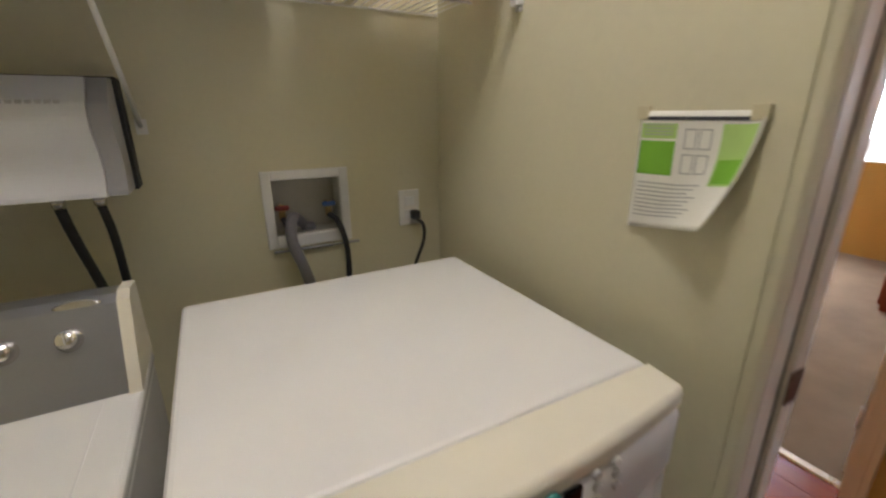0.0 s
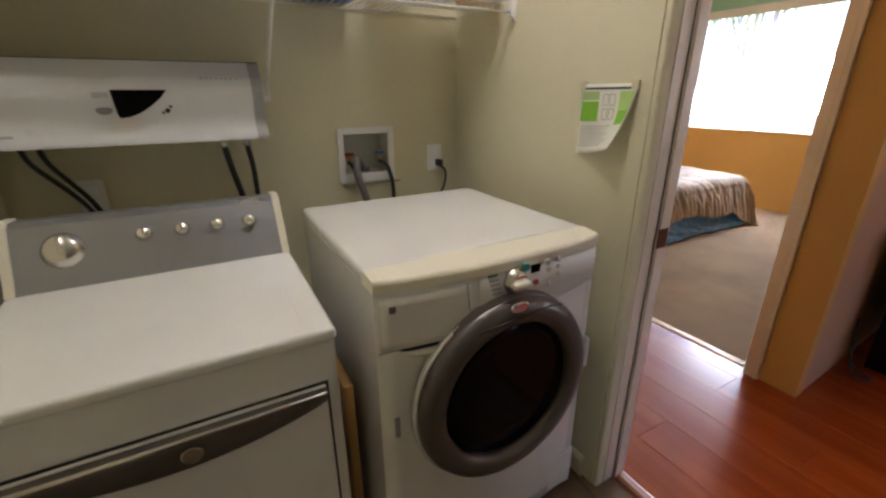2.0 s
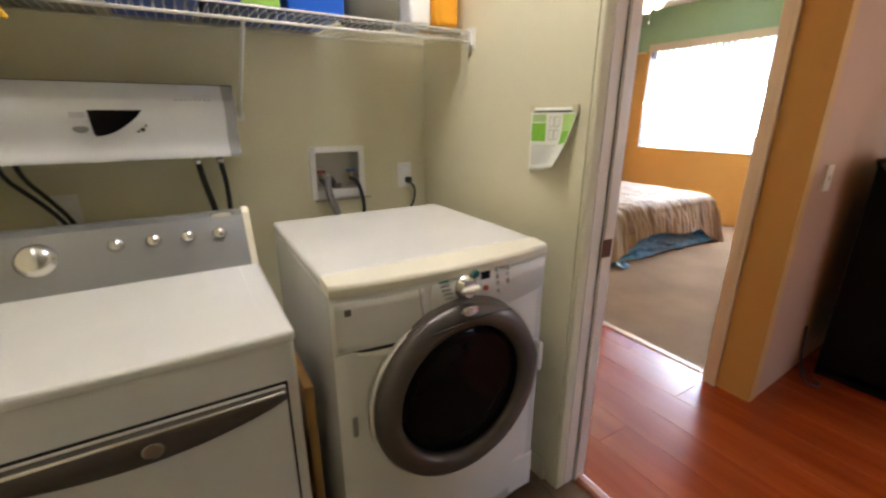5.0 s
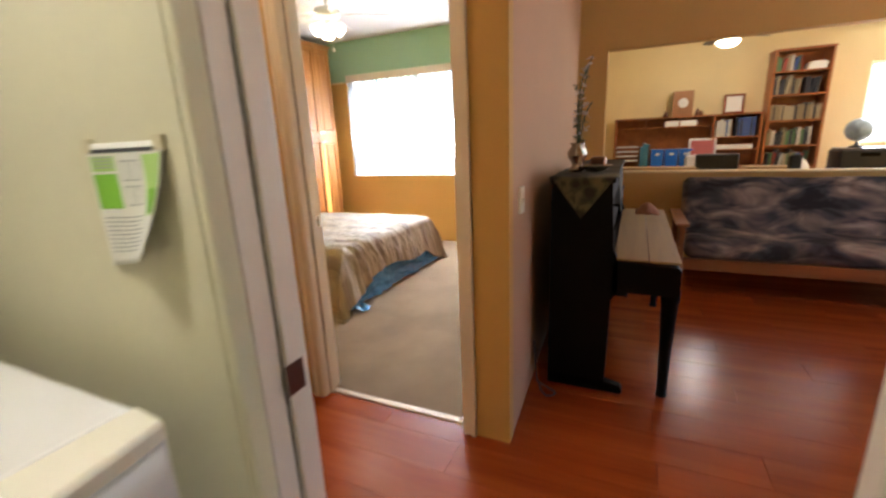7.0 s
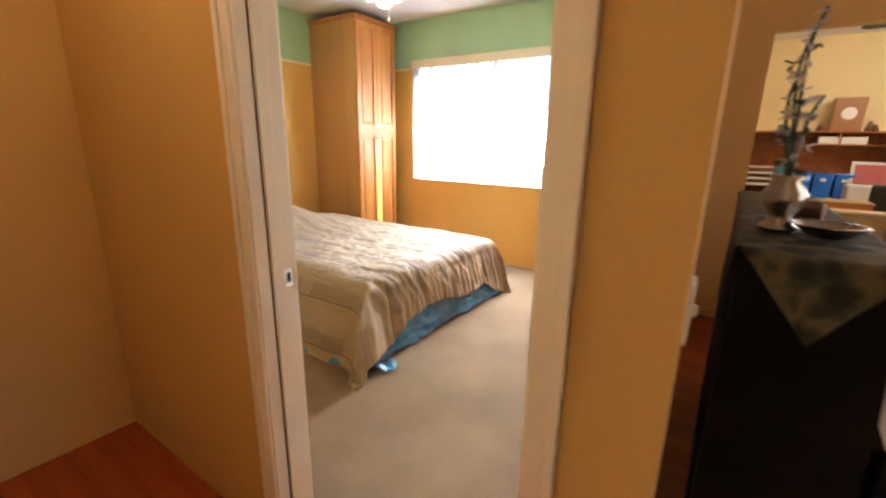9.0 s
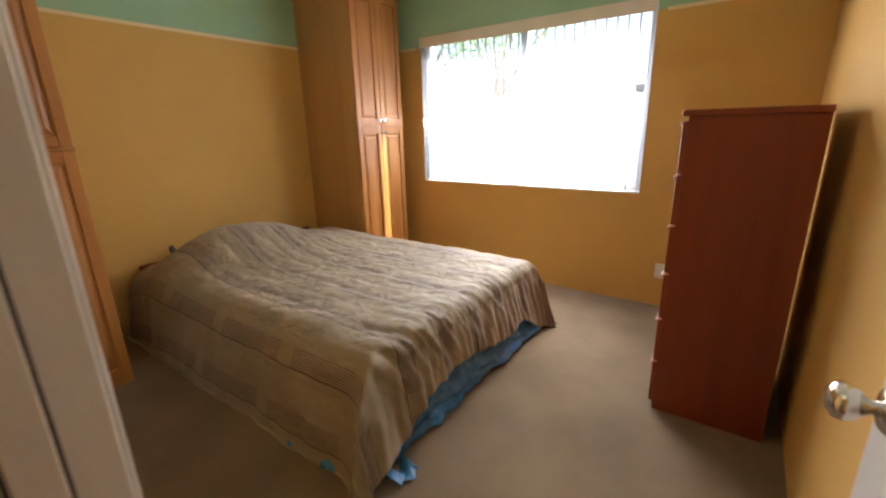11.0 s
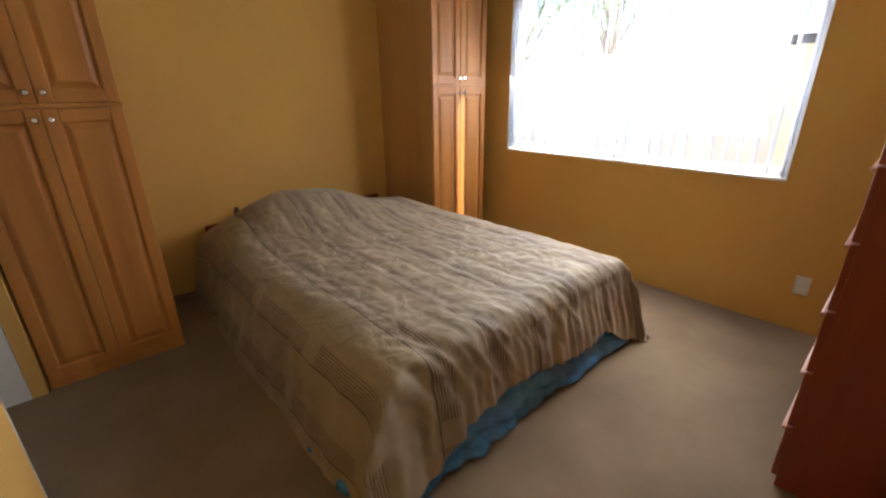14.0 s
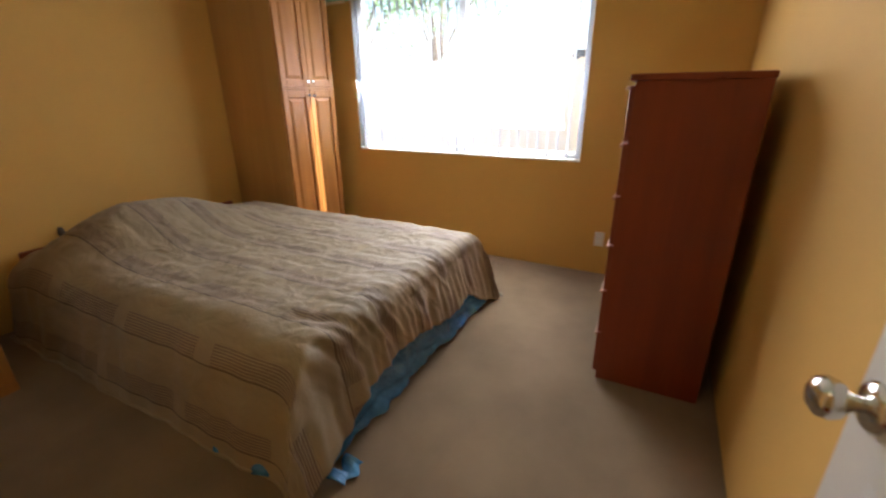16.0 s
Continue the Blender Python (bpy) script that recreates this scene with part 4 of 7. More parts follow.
# washer connection box in the wall
def supply_box(x0, x1, z0, z1, y):
    b = thing("washer_outlet_box", ((x0 + x1) / 2, y, z0), "white recessed washer supply box with red and blue valves", "supply box")
    t = 0.026
    for r in ((x0, z0, x0 + t, z1), (x1 - t, z0, x1, z1), (x0 + t, z0, x1 - t, z0 + 0.036), (x0 + t, z1 - t, x1 - t, z1)):
        part("frame", box(r[0], y - 0.008, r[1], r[2], y + 0.002, r[3], 0.003), m_white, b)
    xa, xb, za, zb = x0 + t, x1 - t, z0 + 0.036, z1 - t
    part("liner", boxes([(xa, y + 0.080, za, xb, y + 0.084, zb), (xa - 0.0015, y, za, xa + 0.002, y + 0.080, zb), (xb - 0.002, y, za, xb + 0.0015, y + 0.080, zb), (xa + 0.002, y, za - 0.0015, xb - 0.002, y + 0.080, za + 0.002), (xa + 0.002, y, zb - 0.002, xb - 0.002, y + 0.080, zb + 0.0015)]), m_shaded_liner, b, "plastic liner greyed for the shade of the recess")
    zc = z0 + 0.10
    for x, mt, drop in ((x0 + 0.050, m_valvered, 0.055), (x1 - 0.058, m_valveblue, 0.075)):
        v = part("valve", lathe([(0.009, 0), (0.009, 0.035), (0.012, 0.036), (0.012, 0.046)], pose(x, y + 0.055, zc + 0.012, 90, 0, 0), 14), m_brassy, b, "brass valve")
        part("valve_handle", box(x - 0.020, y + 0.006, zc + 0.006, x + 0.020, y + 0.020, zc + 0.022, 0.005), mt, v)
        part("spout", lathe([(0.010, 0), (0.010, 0.03), (0.008, 0.032)], pose(x, y + 0.026, zc - 0.025), 14), m_brassy, v)
    part("drain_stub", lathe([(0.022, 0), (0.022, 0.016), (0.018, 0.018)], pose((x0 + x1) / 2, y + 0.036, z0 + 0.039), 18), m_greyhose, b)
    # grey strip standing in for the shadow under the box frame
    part("ledge_shadow", box(x0 + 0.012, y - 0.012, z0 - 0.012, x1 + 0.022, y, z0 - 0.006, 0.002), m_greymark, b)
    part("drain_hose", tube([(x0 + 0.105, y + 0.030, zc - 0.04), (x0 + 0.068, y - 0.030, zc + 0.004), (x0 + 0.050, y - 0.075, zc - 0.06), (x0 + 0.075, y - 0.085, z0 - 0.03), (x0 + 0.105, y - 0.07, z0 - 0.16)], 0.0155, 10), m_greyhose, b, "grey corrugated drain hose")
    part("supply_hose", tube([(x1 - 0.058, y + 0.024, zc - 0.02), (x1 - 0.042, y - 0.030, zc - 0.03), (x1 - 0.028, y - 0.06, z0 - 0.02), (x1 - 0.034, y - 0.05, z0 - 0.16)], 0.0085, 10), m_black, b, "black supply hose")
    part("supply_hose", tube([(x0 + 0.050, y + 0.024, zc - 0.02), (x0 + 0.055, y - 0.030, zc - 0.035), (x0 + 0.080, y - 0.06, z0 - 0.02), (x0 + 0.100, y - 0.05, z0 - 0.16)], 0.0085, 10), m_black, b)
    return b


# liner colour is darkened to deepen the shade inside the box
m_shaded_liner = mat("shaded_liner_plastic", (0.50, 0.48, 0.40), rough=0.5, var=0.08)
m_valvered = mat("red_valve", (0.22, 0.03, 0.02), rough=0.4)
m_valveblue = mat("blue_valve", (0.03, 0.09, 0.26), rough=0.4)
m_brassy = mat("dull_brass", (0.45, 0.33, 0.16), rough=0.4, metal=0.8)
supply_box(VX0, VX1, VZ0, VZ1, LY1)
o = outlet("outlet", (0.590, LY1, 1.065), (0, -1, 0))
plug = thing("washer_power_cord", (0.602, LY1 - 0.02, 1.045), "black power cord plugged into the wall outlet", "power cord")
part("plug", box(0.588, LY1 - 0.040, 1.030, 0.616, LY1 - 0.009, 1.058, 0.006), m_black, plug)
part("cord", tube([(0.602, LY1 - 0.034, 1.032), (0.622, LY1 - 0.05, 1.015), (0.618, LY1 - 0.055, 0.96), (0.585, LY1 - 0.06, 0.90), (0.560, LY1 - 0.06, 0.82)], 0.0058), m_black, plug)

# wire shelf with its braces
m_wire = mat("white_coated_wire", (0.78, 0.77, 0.72), rough=0.4, var=0.03)


def wire_shelf(x0, x1, yb, yf, z, lip):
    s = thing("wire_shelf", ((x0 + x1) / 2, yb, z), "white coated wire shelf on the laundry wall", "shelf")
    for y, zz, r in ((yb - 0.006, z, 0.003), ((yb + yf) / 2, z - 0.004, 0.003), (yf, z, 0.0032), (yf, z - lip, 0.0036)):
        part("rail", tube([(x0, y, zz), (x1, y, zz)], r, 6), m_wire, s)
    me = mesh_of("cross_wire", tube([(0, 0, 0.004), (0, yf - yb + 0.006, 0.004), (0, yf - yb + 0.004, -lip)], 0.0017, 5, 1), m_wire)
    n = int((x1 - x0) / 0.0254)
    for k in range(n + 1):
        piece("cross_wire", me, s, (x0 + 0.006 + k * (x1 - x0 - 0.012) / n, yb, z))
    return s


SZ = 1.634
ws = wire_shelf(LX0 + 0.004, LX1 - 0.006, LY1, 0.878, SZ, 0.036)
for x in (-0.090,):
    part("brace", tube([(x, 0.882, SZ - 0.036), (x, LY1 - 0.004, 1.335)], 0.0055, 8), m_wire, ws)
    part("brace_foot", box(x - 0.012, LY1 - 0.006, 1.315, x + 0.012, LY1, 1.350, 0.002), m_wire, ws)
part("wall_bracket", boxes([(LX1 - 0.022, 0.866, SZ - 0.050, LX1, 0.892, SZ + 0.012), (LX1 - 0.012, 0.868, SZ - 0.060, LX1, 0.886, SZ - 0.050)], 0.003), m_white, ws)
part("wall_bracket", box(LX0, 0.866, SZ - 0.046, LX0 + 0.020, 0.892, SZ + 0.012, 0.003), m_white, ws)

# goods on the shelf
def carton(x0, x1, y0, y1, h, material, label, stripe=None, z=None):
    z = SZ + 0.006 if z is None else z
    c = thing("detergent_box", ((x0 + x1) / 2, (y0 + y1) / 2, z), label, "box")
    part("carton", box(x0, y0, z, x1, y1, z + h, 0.006), material, c)
    if stripe:
        part("stripe", box(x0 + 0.004, y0 - 0.0015, z + h * 0.10, x1 - 0.004, y0 + 0.003, z + h * 0.20, 0.001), stripe, c)
        part("stripe", box(x0 + (x1 - x0) * 0.45, y0 - 0.0020, z + h * 0.02, x1 - 0.004, y0 + 0.003, z + h * 0.10, 0.001), m_lime, c)
    return c


m_blue = mat("cobalt_carton", (0.02, 0.075, 0.42), rough=0.4, var=0.06)
m_blue2 = mat("blue_tub", (0.015, 0.10, 0.50), rough=0.3, var=0.05)
m_lime = mat("lime_print", (0.30, 0.55, 0.08), rough=0.5)
m_navy = mat("navy_carton", (0.02, 0.05, 0.20), rough=0.45)
m_greybag = mat("grey_canister", (0.24, 0.23, 0.20), rough=0.5, var=0.12)
m_orange = mat("orange_bottle", (0.85, 0.38, 0.015), rough=0.32, var=0.05)
m_cyan = mat("cyan_print", (0.05, 0.38, 0.62), rough=0.5)
carton(-0.42, -0.19, 0.92, 1.25, 0.24, m_blue, "cobalt blue detergent carton on the wire shelf")
carton(-0.175, 0.025, 0.91, 1.25, 0.26, m_navy, "navy detergent carton with cyan and lime stripes", m_cyan)
carton(0.045, 0.225, 0.92, 1.24, 0.22, m_blue2, "bright blue detergent tub on the wire shelf")
carton(-0.85, -0.46, 0.95, 1.26, 0.18, m_greybag, "grey storage box on the wire shelf")


def bottle(x, y, w, d, h, material, label):
    b = thing("detergent_bottle", (x, y, SZ + 0.006), label, "bottle")
    z = SZ + 0.006
    part("bottle_body", box(x - w / 2, y - d / 2, z, x + w / 2, y + d / 2, z + h * 0.82, min(w, d) * 0.22, 4), material, b)
    part("cap", lathe([(0.026, 0), (0.027, 0.035), (0.024, 0.04)], pose(x, y, z + h * 0.80), 20), m_white, b)
    return b


gb = solo("canister", add_lathe(bmesh.new(), [(0.085, 0), (0.105, 0.012), (0.112, 0.10), (0.105, 0.22), (0.08, 0.24)], pose(0.345, 1.02, SZ + 0.006), 32), m_greybag, (0.345, 1.02, SZ + 0.006), "round grey canister on the wire shelf", "canister")
bottle(0.508, 1.00, 0.085, 0.16, 0.27, m_paper, "white plastic bottle on the wire shelf")
bottle(0.605, 0.98, 0.095, 0.17, 0.28, m_orange, "orange detergent bottle on the wire shelf")
# yellow cord hanging from the shelf
m_yellow = mat("yellow_nylon", (0.72, 0.42, 0.02), rough=0.55, var=0.1, bump=0.4, bump_scale=150)
tag = thing("yellow_strap", (-0.62, 0.87, SZ - 0.04), "yellow nylon strap hanging from the shelf edge", "strap")
part("loop", tube([(-0.63, 0.874, SZ + 0.012), (-0.635, 0.862, SZ - 0.01), (-0.622, 0.864, SZ - 0.05), (-0.600, 0.866, SZ - 0.075)], 0.010, 8), m_yellow, tag)
part("tail", tube([(-0.615, 0.866, SZ + 0.012), (-0.612, 0.860, SZ - 0.02), (-0.606, 0.862, SZ - 0.06), (-0.592, 0.866, SZ - 0.088)], 0.007, 8), m_yellow, tag)

# notice on the wall, its lower corner curled
m_sheet = mat("notice_paper", (0.78, 0.77, 0.68), rough=0.75, var=0.04)
m_greenprint = mat("green_print", (0.20, 0.47, 0.03), rough=0.65, var=0.05)
m_palegreen = mat("pale_green_print", (0.42, 0.62, 0.18), rough=0.65, var=0.05)
m_ink = mat("dark_print", (0.06, 0.06, 0.06), rough=0.7)
m_greyink = mat("grey_print_lines", (0.42, 0.42, 0.38), rough=0.7)
NY0, NY1, NZ0, NZ1 = 0.334, 0.527, 1.160, 1.360


def notice_at(u, v):
    """Place on the sheet: u from its far to its near edge, v upward."""
    curl = max(0.0, (u * 0.9 + (1 - v) * 0.75) - 0.85)
    lift = 0.004 + 0.062 * curl ** 1.4
    return Vector((LX1 - 0.002 - lift, NY1 + (NY0 - NY1) * u + 0.062 * curl ** 2, NZ0 + (NZ1 - NZ0) * v + 0.014 * u * (1 - v) + 0.02 * curl))


nt_ = thing("notice", (LX1, (NY0 + NY1) / 2, NZ0), "green and white paper notice taped to the wall, corner curled", "notice")
part("sheet", surface(notice_at, 18, 18, 0.0006), m_sheet, nt_)


def print_on(u0, u1, v0, v1, material, name="print_block", off=0.0012):
    def f(a, b):
        p = notice_at(u0 + (u1 - u0) * a, v0 + (v1 - v0) * b)
        return p - Vector((off, 0, 0))
    part(name, surface(f, 8, 4), material, nt_)


print_on(0.04, 0.96, 0.925, 0.955, m_ink, "title_bar")
print_on(0.03, 0.36, 0.78, 0.90, m_palegreen)
print_on(0.03, 0.36, 0.48, 0.76, m_greenprint)
print_on(0.72, 0.97, 0.40, 0.90, m_palegreen)
print_on(0.74, 0.95, 0.42, 0.62, m_greenprint, off=0.0018)
for k in range(4):
    print_on(0.06, 0.33, 0.885 - k * 0.026, 0.893 - k * 0.026, m_greyink, "text_line", 0.0018)
for k in range(9):
    print_on(0.05, 0.64 - 0.05 * (k % 3), 0.40 - k * 0.036, 0.412 - k * 0.036, m_greyink, "text_line")
for v0 in (0.50, 0.70):
    for u in (0.43, 0.55):
        print_on(u, u + 0.10, v0, v0 + 0.012, m_greyink, "drawing_line")
        print_on(u, u + 0.10, v0 + 0.15, v0 + 0.162, m_greyink, "drawing_line")
        print_on(u, u + 0.012, v0, v0 + 0.16, m_greyink, "drawing_line")
        print_on(u + 0.09, u + 0.102, v0, v0 + 0.16, m_greyink, "drawing_line")
m_tape = mat("masking_tape", (0.62, 0.56, 0.36), rough=0.6)
for y, z in ((NY1 - 0.004, NZ1 - 0.002), (NY0 + 0.010, NZ1 - 0.002)):
    part("tape", box(LX1 - 0.0085, y - 0.011, z - 0.012, LX1 - 0.0005, y + 0.011, z + 0.010, 0.001), m_tape, nt_)

# broom handle and folded ironing board in the gap between the machines
m_amber = wood("amber_wood", (0.40, 0.20, 0.04), (0.58, 0.33, 0.09), axis="Z", rough=0.4)
solo("wooden_board", box(-0.120, 0.42, 0.0, -0.095, 0.62, 0.66, 0.004), m_amber, (-0.108, 0.52, 0), "narrow amber wooden board standing between the machines", "board")

# tiles
tile = mesh_of("tile", box(-0.150, -0.150, -0.006, 0.150, 0.150, 0.0, 0.002, 1), m_tile)
fl = bpy.data.objects["floor_laundry"]
for i in range(6):
    for j in range(9):
        x, y = LX0 + 0.158 + i * 0.305, LY1 - 0.158 - j * 0.305
        if x < 0.66:
            piece("tile", tile, fl, (x, y, 0.0))
half = mesh_of("tile", box(-0.058, -0.150, -0.006, 0.058, 0.150, 0.0, 0.002, 1), m_tile)
for j in range(9):
    piece("tile", half, fl, (0.735, LY1 - 0.158 - j * 0.305, 0.0))

# ---- bedroom ----
def tall_cabinet(name, x0, x1, yf, yb, h, split, label, doors=2):
    """Two-tier cabinet with raised-panel doors facing -y."""
    c = thing(name, ((x0 + x1) / 2, (yf + yb) / 2, 0.008), label, "cabinet", "tall wardrobe cabinets")
    part("body", box(x0, yf + 0.019, 0.008, x1, yb, h, 0.002), m_honeyside, c)
    part("crown", boxes([(x0 - 0.016, yf - 0.006, h - 0.004, x1 + 0.016, yb, h + 0.020), (x0 - 0.028, yf - 0.020, h + 0.020, x1 + 0.028, yb, h + 0.040)], 0.004), m_honey, c)
    part("plinth", box(x0 - 0.001, yf + 0.004, 0.008, x1 + 0.001, yf + 0.02, 0.055, 0.002), m_honey, c)
    part("mid_rail", box(x0 - 0.002, yf - 0.004, split - 0.010, x1 + 0.002, yf + 0.02, split + 0.010, 0.003), m_honey, c)
    w = (x1 - x0) / doors
    for k in range(doors):
        a, b = x0 + k * w + 0.002, x0 + (k + 1) * w - 0.002
        for z0, z1, low in ((0.060, split - 0.012, 1), (split + 0.012, h - 0.012, 0)):
            d = part("door", boxes([(a, yf, z0, a + 0.055, yf + 0.018, z1), (b - 0.055, yf, z0, b, yf + 0.018, z1), (a + 0.055, yf, z0, b - 0.055, yf + 0.018, z0 + 0.058), (a + 0.055, yf, z1 - 0.058, b - 0.055, yf + 0.018, z1)], 0.003), m_honey, c)
            # raised panel with a sloped field
            bm = bmesh.new()
            pa, pb, pz0, pz1 = a + 0.052, b - 0.052, z0 + 0.055, z1 - 0.055
            rings = []
            for inset, y in ((0.0, yf + 0.012), (0.010, yf + 0.013), (0.034, yf + 0.003), (0.038, yf + 0.002)):
                rings.append([bm.verts.new(p) for p in ((pa + inset, y, pz0 + inset), (pb - inset, y, pz0 + inset), (pb - inset, y, pz1 - inset), (pa + inset, y, pz1 - inset))])
            for r, s in zip(rings, rings[1:]):
                for i in range(4):
                    bm.faces.new((r[i], r[(i + 1) % 4], s[(i + 1) % 4], s[i]))
            bm.faces.new(rings[-1])
            bmesh.ops.recalc_face_normals(bm, faces=bm.faces)
            part("panel", bm, m_honey, d)
            kx = b - 0.026 if k == 0 else a + 0.026
            kz = z1 - 0.045 if low else z0 + 0.045
            part("knob", lathe([(0.006, 0), (0.006, 0.010), (0.013, 0.014), (0.014, 0.020), (0.008, 0.026)], pose(kx, yf, kz, 90, 0, 0), 16), m_steel, d, "small nickel knob")
    return c


tall_cabinet("wardrobe_cabinet", 4.655, 5.272, 3.575, BY1, 2.575, 1.450, "tall honey maple wardrobe cabinet with raised panel doors by the window")
tall_cabinet("wardrobe_cabinet", 2.016, 2.622, 3.520, BY1, 2.575, 1.368, "tall honey maple wardrobe cabinet with raised panel doors beside the bed")

# bed under a striped quilt
def quilt_material():
    m = bpy.data.materials.new("striped_quilt")
    m.use_nodes = True
    nt = m.node_tree
    b = nt.nodes["Principled BSDF"]
    L = nt.links.new
    co = nt.nodes.new("ShaderNodeUVMap")
    co.uv_map = "cloth"
    sep = nt.nodes.new("ShaderNodeSeparateXYZ")
    L(co.outputs[0], sep.inputs[0])

    def math_node(op, a, v=None, w=None):
        n = nt.nodes.new("ShaderNodeMath")
        n.operation = op
        for i, q in enumerate((a, v, w)):
            if q is None:
                continue
            if isinstance(q, (int, float)):
                n.inputs[i].default_value = q
            else:
                L(q, n.inputs[i])
        return n.outputs[0]

    # broad lengthwise bands 0.30 m apart, filled with fine cross-woven lines
    band = math_node("FRACT", math_node("MULTIPLY", sep.outputs["X"], 1 / 0.30))
    inband = math_node("LESS_THAN", math_node("ABSOLUTE", math_node("SUBTRACT", band, 0.5)), 0.17)
    lines = math_node("GREATER_THAN", math_node("SINE", math_node("MULTIPLY", sep.outputs["X"], 2 * math.pi / 0.0125)), 0.1)
    no = nt.nodes.new("ShaderNodeTexNoise")
    no.inputs["Scale"].default_value, no.inputs["Detail"].default_value = 3.0, 4
    L(co.outputs[0], no.inputs["Vector"])
    patch = math_node("GREATER_THAN", math_node("SINE", math_node("MULTIPLY_ADD", sep.outputs["Y"], 2 * math.pi / 0.62, math_node("MULTIPLY", math_node("FLOOR", math_node("MULTIPLY", sep.outputs["X"], 1 / 0.30)), 1.7))), -0.86)
    fac = math_node("MULTIPLY", math_node("MULTIPLY", inband, lines), patch)
    seam = math_node("LESS_THAN", math_node("ABSOLUTE", math_node("SUBTRACT", band, 0.33)), 0.010)
    mix = nt.nodes.new("ShaderNodeMix")
    mix.data_type = "RGBA"
    mix.inputs["A"].default_value = (0.30, 0.228, 0.138, 1)
    mix.inputs["B"].default_value = (0.135, 0.085, 0.060, 1)
    L(fac, mix.inputs["Factor"])
    mix2 = nt.nodes.new("ShaderNodeMix")
    mix2.data_type = "RGBA"
    L(math_node("MULTIPLY", inband, 0.16), mix2.inputs["Factor"])
    L(mix.outputs["Result"], mix2.inputs["A"])
    mix2.inputs["B"].default_value = (0.27, 0.20, 0.15, 1)
    mix3 = nt.nodes.new("ShaderNodeMix")
    mix3.data_type = "RGBA"
    L(seam, mix3.inputs["Factor"])
    L(mix2.outputs["Result"], mix3.inputs["A"])
    mix3.inputs["B"].default_value = (0.09, 0.055, 0.03, 1)
    hs = nt.nodes.new("ShaderNodeHueSaturation")
    mr = nt.nodes.new("ShaderNodeMapRange")
    mr.inputs["From Min"].default_value, mr.inputs["From Max"].default_value = 0.3, 0.7
    mr.inputs["To Min"].default_value, mr.inputs["To Max"].default_value = 0.88, 1.12
    L(no.outputs["Fac"], mr.inputs["Value"])
    L(mr.outputs[0], hs.inputs["Value"])
    L(mix3.outputs["Result"], hs.inputs["Color"])
    L(hs.outputs[0], b.inputs["Base Color"])
    b.inputs["Roughness"].default_value = 0.72
    b.inputs["Sheen Weight"].default_value = 0.10
    wv = nt.nodes.new("ShaderNodeTexNoise")
    wv.inputs["Scale"].default_value, wv.inputs["Detail"].default_value, wv.inputs["Distortion"].default_value = 8, 4, 0.6
    mp = nt.nodes.new("ShaderNodeMapping")
    mp.inputs["Scale"].default_value = (1.0, 0.7, 1.0)
    L(co.outputs[0], mp.inputs["Vector"])
    L(mp.outputs[0], wv.inputs["Vector"])
    bp = nt.nodes.new("ShaderNodeBump")
    bp.inputs["Strength"].default_value, bp.inputs["Distance"].default_value = 0.6, 0.03
    L(wv.outputs["Fac"], bp.inputs["Height"])
    bp2 = nt.nodes.new("ShaderNodeBump")
    bp2.inputs["Strength"].default_value, bp2.inputs["Distance"].default_value = 0.25, 0.003
    L(fac, bp2.inputs["Height"])
    L(bp.outputs[0], bp2.inputs["Normal"])
    L(bp2.outputs[0], b.inputs["Normal"])
    return m


m_quilt = quilt_material()
QX0, QX1, QY0, QY1, QZ = 3.02, 4.495, 1.93, 4.22, 0.525      # top of the mattress


def smooth01(t):
    t = max(0.0, min(1.0, t))
    return t * t * (3 - 2 * t)


